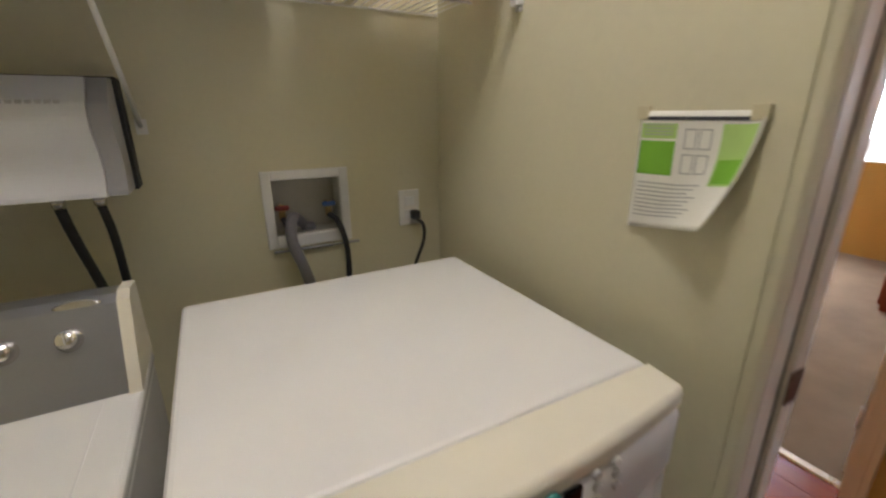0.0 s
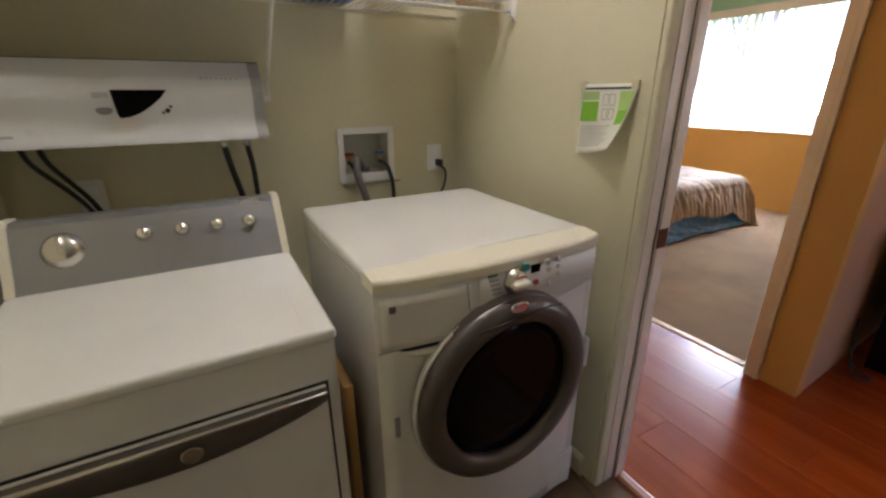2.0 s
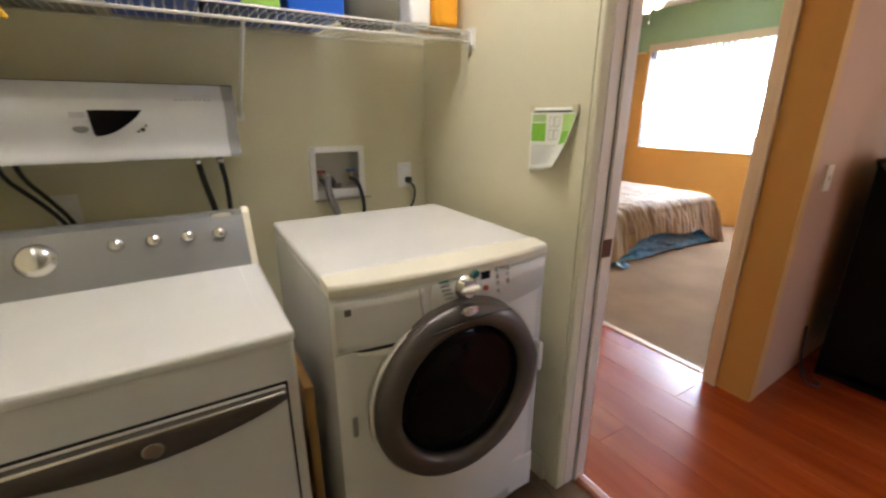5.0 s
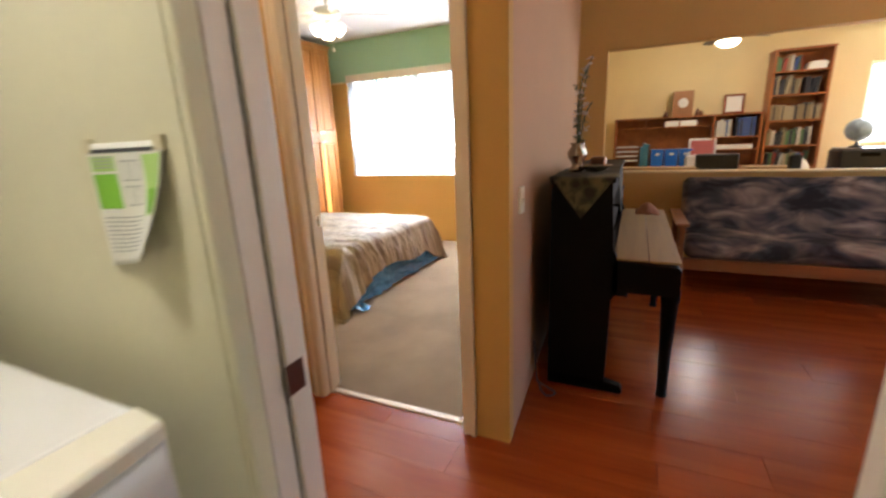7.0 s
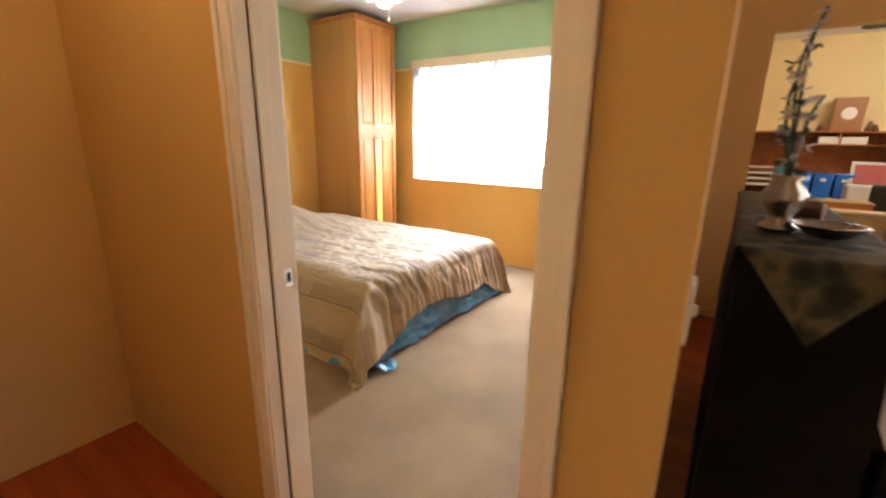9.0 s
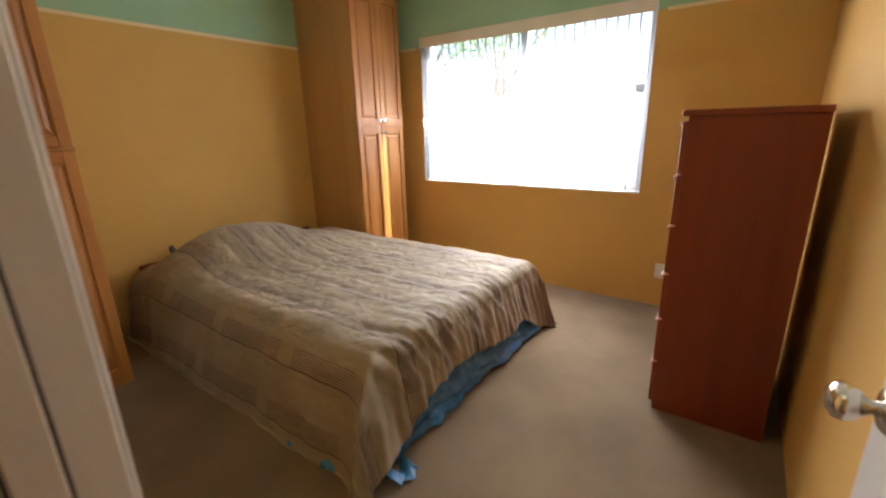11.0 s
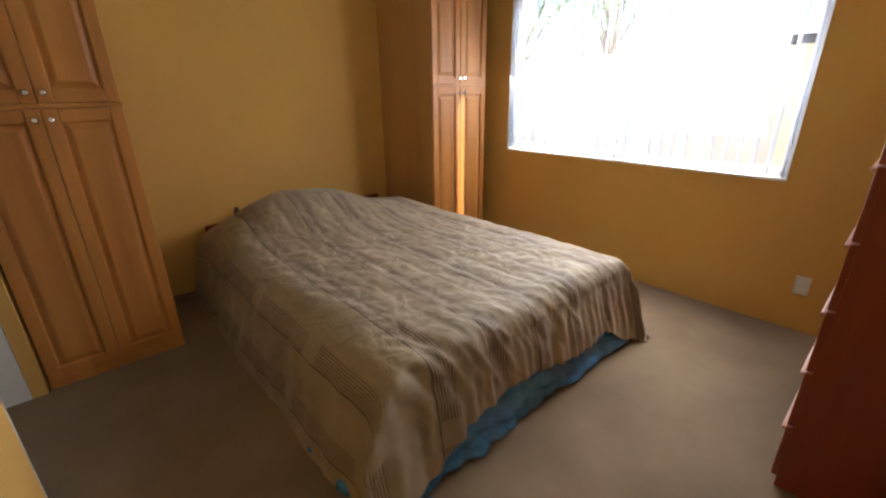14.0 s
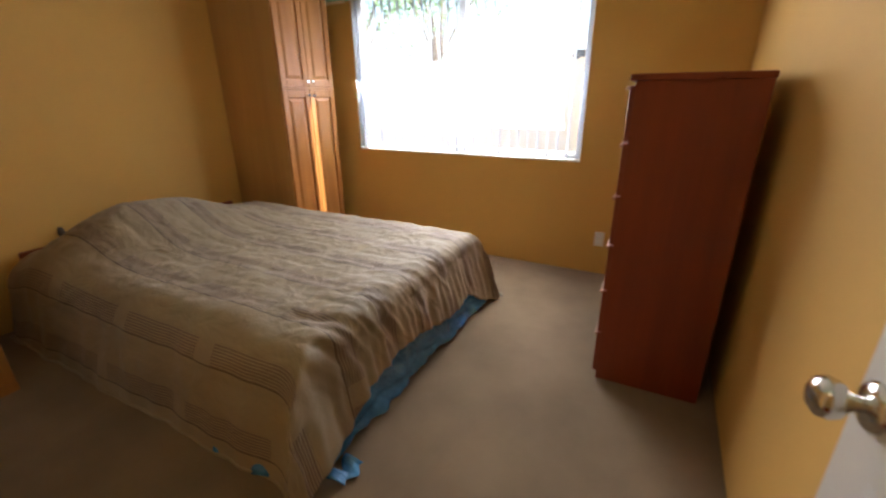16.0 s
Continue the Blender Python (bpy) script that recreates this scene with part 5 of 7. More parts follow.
def quilt_at(s, t):
    """Cloth metres: s across from the near long side, t from the foot to the head; both start in the hanging skirts."""
    side, foot = 0.60, 0.50
    s0, t0 = s - side, t - foot
    width, length = QX1 - QX0, QY1 - QY0
    n1 = noise.noise(Vector((s * 2.1, t * 2.1, 0.3)))
    n2 = noise.noise(Vector((s * 6.5, t * 5.0, 1.7)))
    r = 0.10
    # along x
    near = s0 < width / 2
    r = 0.20 if near else 0.10
    inset = 0.065 if near else 0.0
    over = max(0.0, inset - s0) if near else max(0.0, s0 - width)
    sgn = -1 if near else 1
    x = QX0 + min(max(s0, inset), width)
    zx = 0.0
    if over > 0:
        a = min(over / r, math.pi / 2)
        out = r * math.sin(a) + max(0.0, over - r * math.pi / 2) * 0.22
        x += sgn * out
        zx = r * (1 - math.cos(a)) + max(0.0, over - r * math.pi / 2) * 0.985
    r = 0.10
    overy = -t0 if t0 < 0 else 0.0
    y = QY0 + min(max(t0, 0), length)
    zy = 0.0
    if overy > 0:
        a = min(overy / r, math.pi / 2)
        y -= r * math.sin(a) + max(0.0, overy - r * math.pi / 2) * 0.26
        zy = r * (1 - math.cos(a)) + max(0.0, overy - r * math.pi / 2) * 0.95
    z = QZ - max(zx, zy) - 0.35 * min(zx, zy)
    # gathers of the hanging skirts
    if overy > 0.06:
        k = smooth01((overy - 0.06) / 0.3)
        y -= k * (0.022 * noise.noise(Vector((s * 8, t * 2, 5.0))) + 0.007 * math.sin(s * 44 + 5 * n1) + 0.004 * math.sin(s * 97 + 3 * n2))
    if over > 0.06:
        k = smooth01((over - 0.06) / 0.35)
        x += sgn * k * (0.008 * math.sin(t * 9 + 3 * n1) + 0.004 * math.sin(t * 31 + 2 * n2))
    if over > 0 and overy > 0:
        k = smooth01(min(over, overy) / 0.25)
        x += sgn * (0.10 if near else 0.03) * k
        y -= 0.05 * k
    # pillow mound under the cloth and soft folds on top
    flat = smooth01(1 - (over + overy) / 0.15)
    v = t0
    m = math.exp(-((v - 1.82) / 0.33) ** 2) * (0.72 + 0.28 * math.cos((s0 - 0.40) * 3.0)) * smooth01(1.15 - abs(s0 - 0.60) / 0.85)
    z += 0.25 * m
    z -= 0.05 * smooth01((v - 1.95) / 0.3)
    z += flat * (0.014 * n1 + 0.007 * n2 + 0.004 * noise.noise(Vector((s * 17, t * 13, 3.0))))
    # quilting seams pull the top into shallow channels, crossed by fine creases
    seam = abs(((s + 0.15) / 0.15) % 1.0 - 0.5) * 2
    z -= flat * 0.0045 * seam ** 8
    crease = noise.noise(Vector((s * 5.0 + 4.0, t * 11.0, 9.0))) + 0.6 * noise.noise(Vector((s * 13.0, t * 25.0, 2.0)))
    z += flat * 0.0034 * (1 - 2.4 * abs(crease))
    # uneven gathers running back from the foot, deepest by the near corner
    wob = noise.noise(Vector((s * 3.0, t * 2.0, 6.0)))
    g = smooth01(1 - (t0 + 0.05) / (0.30 + 0.25 * wob)) * smooth01((t0 + 0.40) / 0.20) * (0.25 + 0.75 * smooth01(1 - abs(s0 - 0.30) / 0.55))
    fold = 1 - 2.6 * abs(noise.noise(Vector((s * 11.0 + 7.0 * t0, t * 2.2, 8.0)))) + 0.5 * (1 - 2.4 * abs(noise.noise(Vector((s * 24.0 + 12.0 * t0, t * 4.0, 3.0)))))
    z += 0.010 * g * fold
    y -= 0.014 * g * fold * smooth01(-t0 / 0.08)
    if flat > 0 and t0 < 0.45:
        z += flat * 0.010 * noise.noise(Vector((s * 11, t * 5, 7.0))) * smooth01(1 - t0 / 0.5)
    return Vector((x, y, max(z, 0.014 + 0.004 * (1 + n2))))


def quilt():
    bm = bmesh.new()
    uvl = bm.loops.layers.uv.new("cloth")
    ns, ntt = 230, 220
    W, Ln = (QX1 - QX0) + 1.20, (QY1 - QY0) + 0.50
    g, uv = [], {}
    for i in range(ns + 1):
        row = []
        for j in range(ntt + 1):
            s, t = W * i / ns, Ln * j / ntt
            # the hem hangs lower at the near corner than along the foot
            if t < 0.50:
                hem = (0.135 - 0.065 * smooth01((s - 0.9) / 1.0)) * smooth01((s - 0.62) / 0.26) - 0.015 * math.sin(s * 9) - 0.12 * smooth01((s - 1.85) / 0.25)
                t = hem + (0.50 - hem) * t / 0.50
            v = bm.verts.new(quilt_at(s, t))
            uv[v] = (s, t)
            row.append(v)
        g.append(row)
    for i in range(ns):
        for j in range(ntt):
            f = bm.faces.new((g[i][j], g[i + 1][j], g[i + 1][j + 1], g[i][j + 1]))
            f.smooth = True
            for l in f.loops:
                l[uvl].uv = uv[l.vert]
    return bm


bed = thing("bed", ((QX0 + QX1) / 2, (QY0 + QY1) / 2, 0.008), "low double bed with its mattress wrapped in blue plastic", "bed")
m_darkfab = mat("dark_base_cloth", (0.10, 0.08, 0.07), rough=0.9, var=0.1)
part("base", box(QX0 + 0.06, QY0 + 0.10, 0.008, QX1 - 0.06, QY1, 0.22, 0.02), m_darkfab, bed, "dark box base")
part("mattress", box(QX0 + 0.03, QY0 + 0.05, 0.22, QX1 - 0.03, QY1, QZ - 0.03, 0.05, 4), m_bluefilm, bed, "mattress in blue plastic film")
part("headboard", box(QX0 - 0.02, QY1 + 0.012, 0.008, QX1 + 0.02, QY1 + 0.045, 0.50, 0.012), m_cherry, bed, "dark wooden headboard")
part("bed_post", lathe([(0.020, 0), (0.024, 0.30), (0.016, 0.58), (0.024, 0.60), (0.012, 0.635)], pose(QX0 + 0.22, QY1 + 0.028, -0.035), 14), m_darkfab, bed)
qo = solo("quilt", quilt(), m_quilt, ((QX0 + QX1) / 2, (QY0 + QY1) / 2, QZ), "tan and brown striped quilt draped over the bed", "quilt")
sm = qo.modifiers.new("thickness", "SOLIDIFY")
sm.thickness, sm.offset = 0.012, -1


def film_skirt():
    """Crumpled blue plastic hanging out along the foot of the bed."""
    def f(u, v):
        x = 2.90 + 1.78 * u
        n = noise.noise(Vector((x * 5, v * 3, 0.2)))
        n2 = noise.noise(Vector((x * 14, v * 7, 4.2)))
        y = QY0 - 0.08 - 0.09 * v - 0.035 * n * (0.3 + v) - 0.02 * n2
        z = 0.20 * (1 - v) ** 1.1 + 0.018 + 0.02 * abs(n) * v + 0.012 * n2 * (1 - v)
        if u > 0.93:
            z += 0.03 * (u - 0.93) / 0.07
        return Vector((x, y, max(0.012, z)))
    return surface(f, 90, 14, 0.0015)


part("film_skirt", film_skirt(), m_bluefilm, bed, "crumpled blue plastic film along the foot")
part("film_tail", surface(lambda u, v: Vector((2.90 + 0.12 * u + 0.02 * v, 1.73 - 0.07 * v + 0.015 * math.sin(9 * u), 0.018 + 0.045 * (1 - v) * (0.5 + 0.5 * math.sin(7 * u + 2 * v)))), 14, 10, 0.0015), m_bluefilm, bed)
part("film_side", surface(lambda u, v: Vector((QX0 - 0.10 - 0.10 * v + 0.02 * math.sin(11 * u + 3 * v), 1.95 + 0.40 * u, 0.012 + 0.16 * (1 - v) + 0.012 * math.sin(17 * u) * v)), 24, 8, 0.0015), m_bluefilm, bed)


# chest of drawers, drawers facing +y
def chest(x0, x1, y0, y1, h, n=6):
    c = thing("chest_of_drawers", ((x0 + x1) / 2, (y0 + y1) / 2, 0.008), "tall red cherry chest of drawers against the yellow wall", "chest of drawers")
    part("side_panel", box(x0, y0, 0.008, x0 + 0.020, y1 - 0.02, h - 0.026, 0.002), m_cherry, c)
    part("side_panel", box(x1 - 0.020, y0, 0.008, x1, y1 - 0.02, h - 0.026, 0.002), m_cherry, c)
    part("back_panel", box(x0 + 0.020, y0, 0.03, x1 - 0.020, y0 + 0.008, h - 0.026), m_cherry, c)
    part("top", box(x0 - 0.008, y0 - 0.004, h - 0.026, x1 + 0.008, y1 + 0.004, h, 0.004), m_cherry, c)
    part("plinth", box(x0 + 0.020, y1 - 0.06, 0.008, x1 - 0.020, y1 - 0.03, 0.07), m_cherry, c)
    z = 0.045
    hs = (h - 0.040 - z) / n
    for k in range(n):
        d = part("drawer", box(x0 + 0.004, y1 - 0.022, z + k * hs + 0.004, x1 - 0.004, y1, z + (k + 1) * hs - 0.004, 0.003), m_cherry, c)
        part("drawer_lip", box(x0 + 0.002, y1 - 0.004, z + (k + 1) * hs - 0.020, x1 - 0.002, y1 + 0.012, z + (k + 1) * hs - 0.006, 0.005), m_lip, d, "pale worn finger lip")
    return c


m_lip = wood("worn_cherry_edge", (0.36, 0.13, 0.06), (0.55, 0.30, 0.18), axis="X", rough=0.3)
chest(4.030, 4.74, 0.466, 0.945, 1.473)

# bedroom door, swung open against the wall
def bedroom_door(hx, hy, deg, w=0.775, h=2.02, t=0.035):
    d = thing("door_1", (hx, hy, 0.012), "cream painted panel door swung wide open", "door")
    d["kind"] = "structure"
    d.rotation_euler = (0, 0, radians(deg))
    o = Vector((hx, hy, 0))
    L = lambda a, b, c, e, f, g, bv=0.0: box(hx + a, hy + b, c, hx + e, hy + f, g, bv)
    part("leaf", L(0, -t, 0.012, w, 0, h, 0.002), m_doorpaint, d)
    for z0, z1 in ((0.22, 0.90), (1.08, 1.86)):
        for a, b in ((0.10, w / 2 - 0.04), (w / 2 + 0.04, w - 0.10)):
            bm = bmesh.new()
            for sy, off in ((0.0, 1),):
                rings = []
                for inset, yy in ((0.0, 0.001), (0.012, 0.006), (0.03, 0.002), (0.045, 0.005)):
                    rings.append([bm.verts.new((hx + p, hy + yy, q)) for p, q in ((a + inset, z0 + inset), (b - inset, z0 + inset), (b - inset, z1 - inset), (a + inset, z1 - inset))])
                for r, s in zip(rings, rings[1:]):
                    for i in range(4):
                        bm.faces.new((r[i], r[(i + 1) % 4], s[(i + 1) % 4], s[i]))
                bm.faces.new(rings[-1])
            bmesh.ops.recalc_face_normals(bm, faces=bm.faces)
            part("door_panel", bm, m_doorpaint, d)
    kx, kz = w - 0.050, 0.988
    k = part("door_knob", lathe([(0.012, 0.002), (0.012, 0.022), (0.017, 0.031), (0.028, 0.041), (0.0325, 0.054), (0.029, 0.067), (0.017, 0.075), (0.004, 0.077)], pose(hx + kx, hy, kz, -90, 0, 0), 32), m_steel, d, "polished nickel door knob")
    part("rose", lathe([(0.039, 0), (0.039, 0.003), (0.031, 0.010), (0.013, 0.015)], pose(hx + kx, hy, kz, -90, 0, 0), 32), m_steel, k)
    k2 = part("door_knob", lathe([(0.033, 0), (0.033, 0.003), (0.012, 0.012), (0.012, 0.020), (0.027, 0.036), (0.028, 0.044), (0.012, 0.05)], pose(hx + kx, hy - t, kz, 90, 0, 0), 32), m_steel, d, "polished nickel door knob")
    part("latch_plate", L(w - 0.0005, -t + 0.006, kz - 0.028, w + 0.001, -0.006, kz + 0.028), m_steel, d)
    for z in (0.22, 1.05, 1.85):
        part("hinge", lathe([(0.006, 0), (0.006, 0.09)], pose(hx - 0.006, hy + 0.002, z), 10), m_doorpaint, d)
    return d


m_doorpaint = mat("door_paint", (0.66, 0.62, 0.56), rough=0.42, var=0.03, bump=0.08)
bedroom_door(2.030, 0.424, 3.0)

# ceiling fan of the bedroom with its light kit
m_bulbglass = glow("lit_frosted_glass", (1.0, 0.86, 0.62), 1.4)
m_fanwhite = mat("fan_white", (0.78, 0.74, 0.64), rough=0.35, var=0.02)
m_blade = mat("fan_blade", (0.74, 0.70, 0.62), rough=0.4, var=0.03)


def ceiling_fan(x, y, zb, material, blade, label, lamps=3, blades=5, dark=False, bowl=False):
    f = thing("ceiling_fan", (x, y, zb), label, "ceiling fan")
    top = CEIL
    zm = zb + 0.13
    part("canopy", lathe([(0.02, -0.06), (0.055, -0.045), (0.065, -0.005), (0.065, 0.0)], pose(x, y, top), 24), material, f)
    part("downrod", lathe([(0.012, 0), (0.012, top - 0.05 - zm - 0.10)], pose(x, y, zm + 0.10), 12), material, f)
    part("motor", lathe([(0.06, 0), (0.105, 0.015), (0.115, 0.05), (0.105, 0.085), (0.05, 0.105)], pose(x, y, zm), 32), material, f)
    for k in range(blades):
        a = 360 / blades * k + 18
        bm = bmesh.new()
        m = pose(x, y, zm + 0.045, 0, 0, a) @ pose(0, 0, 0, 10, 0, 0)
        out = [(0.17, -0.05), (0.30, -0.062), (0.52, -0.068), (0.58, -0.045), (0.59, 0.0), (0.58, 0.045), (0.52, 0.068), (0.30, 0.062), (0.17, 0.05)]
        b0 = [bm.verts.new(m @ Vector((p, q, -0.003))) for p, q in out]
        b1 = [bm.verts.new(m @ Vector((p, q, 0.003))) for p, q in out]
        bm.faces.new(b0[::-1])
        bm.faces.new(b1)
        for i in range(len(out)):
            bm.faces.new((b0[i], b0[(i + 1) % len(out)], b1[(i + 1) % len(out)], b1[i]))
        bo = part("blade", bm, blade, f)
        bm = bmesh.new()
        add_box(bm, 0.09, -0.015, -0.010, 0.22, 0.015, -0.004, 0.002)
        bmesh.ops.transform(bm, matrix=m, verts=bm.verts)
        part("blade_arm", bm, material, bo)
    if bowl:
        part("light_bowl", lathe([(0.02, -0.075), (0.09, -0.060), (0.125, -0.025), (0.130, 0.0)], pose(x, y, zb + 0.11), 32), m_bulbglass, f, "lit frosted glass bowl")
    else:
        part("light_hub", lathe([(0.035, 0), (0.05, 0.02), (0.05, 0.06)], pose(x, y, zb + 0.075), 20), material, f)
        for k in range(lamps):
            a = radians(360 / lamps * k + 40)
            m = pose(x + 0.055 * math.cos(a), y + 0.055 * math.sin(a), zb + 0.085) @ pose(0, 0, 0, 0, 0, math.degrees(a)) @ pose(0, 0, 0, 0, 130, 0)
            part("lamp_shade", lathe([(0.020, 0), (0.030, 0.02), (0.045, 0.06), (0.055, 0.095)], m, 20), m_bulbglass, f, "lit frosted tulip glass shade")
        part("pull_chain", tube([(x + 0.03, y - 0.02, zb + 0.08), (x + 0.03, y - 0.02, zb - 0.10)], 0.002, 6), m_fanwhite, f)
        part("chain_ball", lathe([(0.003, 0), (0.009, 0.008), (0.009, 0.022), (0.003, 0.032)], pose(x + 0.03, y - 0.02, zb - 0.13), 12), m_fanwhite, f)
    return f


ceiling_fan(3.70, 2.33, 2.30, m_fanwhite, m_blade, "white ceiling fan with lit tulip glass shades")

# ---- hall and living room ----
# floor of cherry laminate: planks laid along y
PW, PL = 0.19, 1.22
plank = mesh_of("plank", box(-PW / 2 + 0.0006, -PL / 2 + 0.0006, -0.008, PW / 2 - 0.0006, PL / 2 - 0.0006, 0.0, 0.0004, 1), m_plank)
fh = bpy.data.objects["floor_hall"]
col = 0
x = 0.855 + PW / 2
while x < PX - 0.02:
    ytop = HY1 if x < HX1 - 0.02 else 0.36
    y = ytop - PL / 2 + (0.41 * col) % PL
    if x - PW / 2 < 1.95 < x + PW / 2 + 0.06:
        ytop = HY1
        y = ytop - PL / 2 + (0.41 * col) % PL
    while y > LIVY - 0.5:
        a, b = max(y - PL / 2, LIVY - 0.04), min(y + PL / 2, ytop + 0.04)
        if b - a > PL - 0.001:
            piece("plank", plank, fh, (x, y, 0.0))
        elif b - a > 0.02:
            h = (b - a) / 2 - 0.0006
            cut = mesh_of("plank", box(-PW / 2 + 0.0006, -h, -0.008, PW / 2 - 0.0006, h, 0.0, 0.0004, 1), m_plank)
            piece("plank", cut, fh, (x, (a + b) / 2, 0.0))
        y -= PL
    x += PW
    col += 1

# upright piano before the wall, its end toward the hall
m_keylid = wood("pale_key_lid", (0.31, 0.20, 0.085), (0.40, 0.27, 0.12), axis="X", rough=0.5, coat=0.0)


def piano():
    p = thing("upright_piano", (3.16, 0.0, 0), "black lacquered upright piano with a pale key lid before the wall", "piano")
    x0, x1 = 2.41, 3.92
    yb, yf, top = 0.092, -0.188, 1.118
    for xa, xb in ((x0, x0 + 0.045), (x1 - 0.045, x1)):
        part("end_panel", extrude([(xa, yb, 0.06), (xa, yb, top), (xa, yf, top), (xa, yf - 0.02, 0.80), (xa, yf - 0.045, 0.735), (xa, yf - 0.045, 0.58), (xa, yf - 0.02, 0.54), (xa, yf - 0.01, 0.06)], (xb - xa, 0, 0)), m_piano, p)
        part("cheek", extrude([(xa, yf - 0.02, 0.585), (xa, yf - 0.02, 0.742), (xa, -0.490, 0.728), (xa, -0.504, 0.712), (xa, -0.504, 0.600), (xa, -0.490, 0.585)], (xb - xa, 0, 0)), m_piano, p)
        part("toe_block", extrude([(xa, yb, 0.028), (xa, yb, 0.085), (xa, -0.20, 0.085), (xa, -0.275, 0.070), (xa, -0.287, 0.050), (xa, -0.280, 0.028)], (xb - xa, 0, 0)), m_piano, p)
        for cy in (-0.262, yb - 0.03):
            part("caster", lathe([(0.010, -0.013), (0.024, -0.012), (0.027, 0.0), (0.024, 0.012), (0.010, 0.013)], pose(xa + 0.022, cy, 0.027, 0, 90, 0), 18), m_steel, p, "small metal caster")
    for lx in (x0 + 0.11, x1 - 0.11):
        part("leg", lathe([(0.026, 0.0), (0.028, 0.012), (0.024, 0.02), (0.030, 0.30), (0.040, 0.52), (0.046, 0.54), (0.046, 0.585)], pose(lx, -0.476, 0, 0, 0, 22.5), 8), m_piano, p, "tapered black leg")
    part("back", box(x0 + 0.045, yb - 0.06, 0.06, x1 - 0.045, yb, top), m_piano, p)
    part("upper_panel", box(x0 + 0.045, yf + 0.012, 0.745, x1 - 0.045, yf + 0.034, top, 0.003), m_piano, p)
    part("lower_panel", box(x0 + 0.045, yf + 0.03, 0.09, x1 - 0.045, yf + 0.05, 0.585, 0.003), m_piano, p)
    part("key_bed", box(x0 + 0.045, -0.500, 0.590, x1 - 0.045, yf + 0.012, 0.715, 0.008), m_piano, p)
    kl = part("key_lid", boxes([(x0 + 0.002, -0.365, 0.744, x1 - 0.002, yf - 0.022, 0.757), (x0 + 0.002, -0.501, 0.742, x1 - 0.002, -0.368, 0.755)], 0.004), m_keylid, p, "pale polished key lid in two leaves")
    part("lid_hinge", tube([(x0 + 0.01, -0.3665, 0.752), (x1 - 0.01, -0.3665, 0.752)], 0.003, 6, 1), m_brass, kl)
    part("music_ledge", box(x0 + 0.30, yf - 0.030, 0.96, x1 - 0.30, yf + 0.012, 0.975, 0.003), m_piano, p)
    part("lid", box(x0 - 0.012, yf - 0.014, top, x1 + 0.012, yb + 0.004, top + 0.024, 0.006), m_piano, p)
    return p


piano()


# leaf-patterned cloth laid cornerwise over the end of the lid
def brocade():
    m = mat("dark_leaf_brocade", (0.030, 0.027, 0.012), rough=0.75, var=0.5, scale=14, bump=0.3)
    nt = m.node_tree
    b = nt.nodes["Principled BSDF"]
    co = nt.nodes.new("ShaderNodeTexCoord")
    vo = nt.nodes.new("ShaderNodeTexVoronoi")
    vo.inputs["Scale"].default_value, vo.inputs["Randomness"].default_value = 15.0, 1.0
    no = nt.nodes.new("ShaderNodeTexNoise")
    no.inputs["Scale"].default_value, no.inputs["Detail"].default_value, no.inputs["Distortion"].default_value = 16.0, 5.0, 1.2
    mul = nt.nodes.new("ShaderNodeMath")
    mul.operation = "MULTIPLY"
    cr = nt.nodes.new("ShaderNodeValToRGB")
    e = cr.color_ramp.elements
    e[0].position, e[0].color = 0.16, (0.012, 0.011, 0.006, 1)
    e[1].position, e[1].color = 0.36, (0.105, 0.095, 0.045, 1)
    k = e.new(0.24)
    k.color = (0.036, 0.040, 0.018, 1)
    L = nt.links.new
    L(co.outputs["Object"], vo.inputs["Vector"])
    L(co.outputs["Object"], no.inputs["Vector"])
    L(vo.outputs["Distance"], mul.inputs[0])
    L(no.outputs["Fac"], mul.inputs[1])
    L(mul.outputs[0], cr.inputs[0])
    L(cr.outputs[0], b.inputs["Base Color"])
    return m


m_runner = brocade()


def runner_at(u, v):
    """A square cloth turned cornerwise: its corners hang over the end and both long edges of the lid."""
    p, q = 2 * u - 1, 2 * v - 1
    a = 0.325 + 0.52 * (p + q) / 2
    b = 0.74 * 0.52 * (p - q) / 2
    x, y, z = 2.398 + a, -0.055 + b, 1.1455
    wave = 0.004 * math.sin(23 * a + 9 * b) + 0.003 * noise.noise(Vector((a * 9, b * 9, 2.0)))
    drop = 0.0
    if a < 0:
        x = 2.393 - 0.05 * abs(a) - abs(wave) * 2.0
        drop = -a
    if y < -0.206:
        d = -0.206 - y
        y = -0.211 - 0.05 * d - abs(wave)
        drop = max(drop, d) + 0.3 * min(drop, d)
    elif y > 0.100:
        d = y - 0.100
        y = 0.105 + 0.05 * d
        drop = max(drop, d) + 0.3 * min(drop, d)
    return Vector((x, y, z - drop + (max(0.0, wave) if drop == 0 else 0.0)))


rn = thing("table_runner", (2.70, -0.05, 1.144), "dark leaf-patterned cloth laid cornerwise over the piano lid", "cloth")
part("cloth", surface(runner_at, 60, 60, 0.002), m_runner, rn)

# vase with tall orchid stems on the piano
m_stem = mat("dark_green_stem", (0.045, 0.075, 0.025), rough=0.5, var=0.2)
m_petal = mat("white_petal", (0.58, 0.55, 0.53), rough=0.55, var=0.15)
m_silverware = mat("tarnished_silver", (0.34, 0.31, 0.26), rough=0.26, metal=0.9, var=0.15)


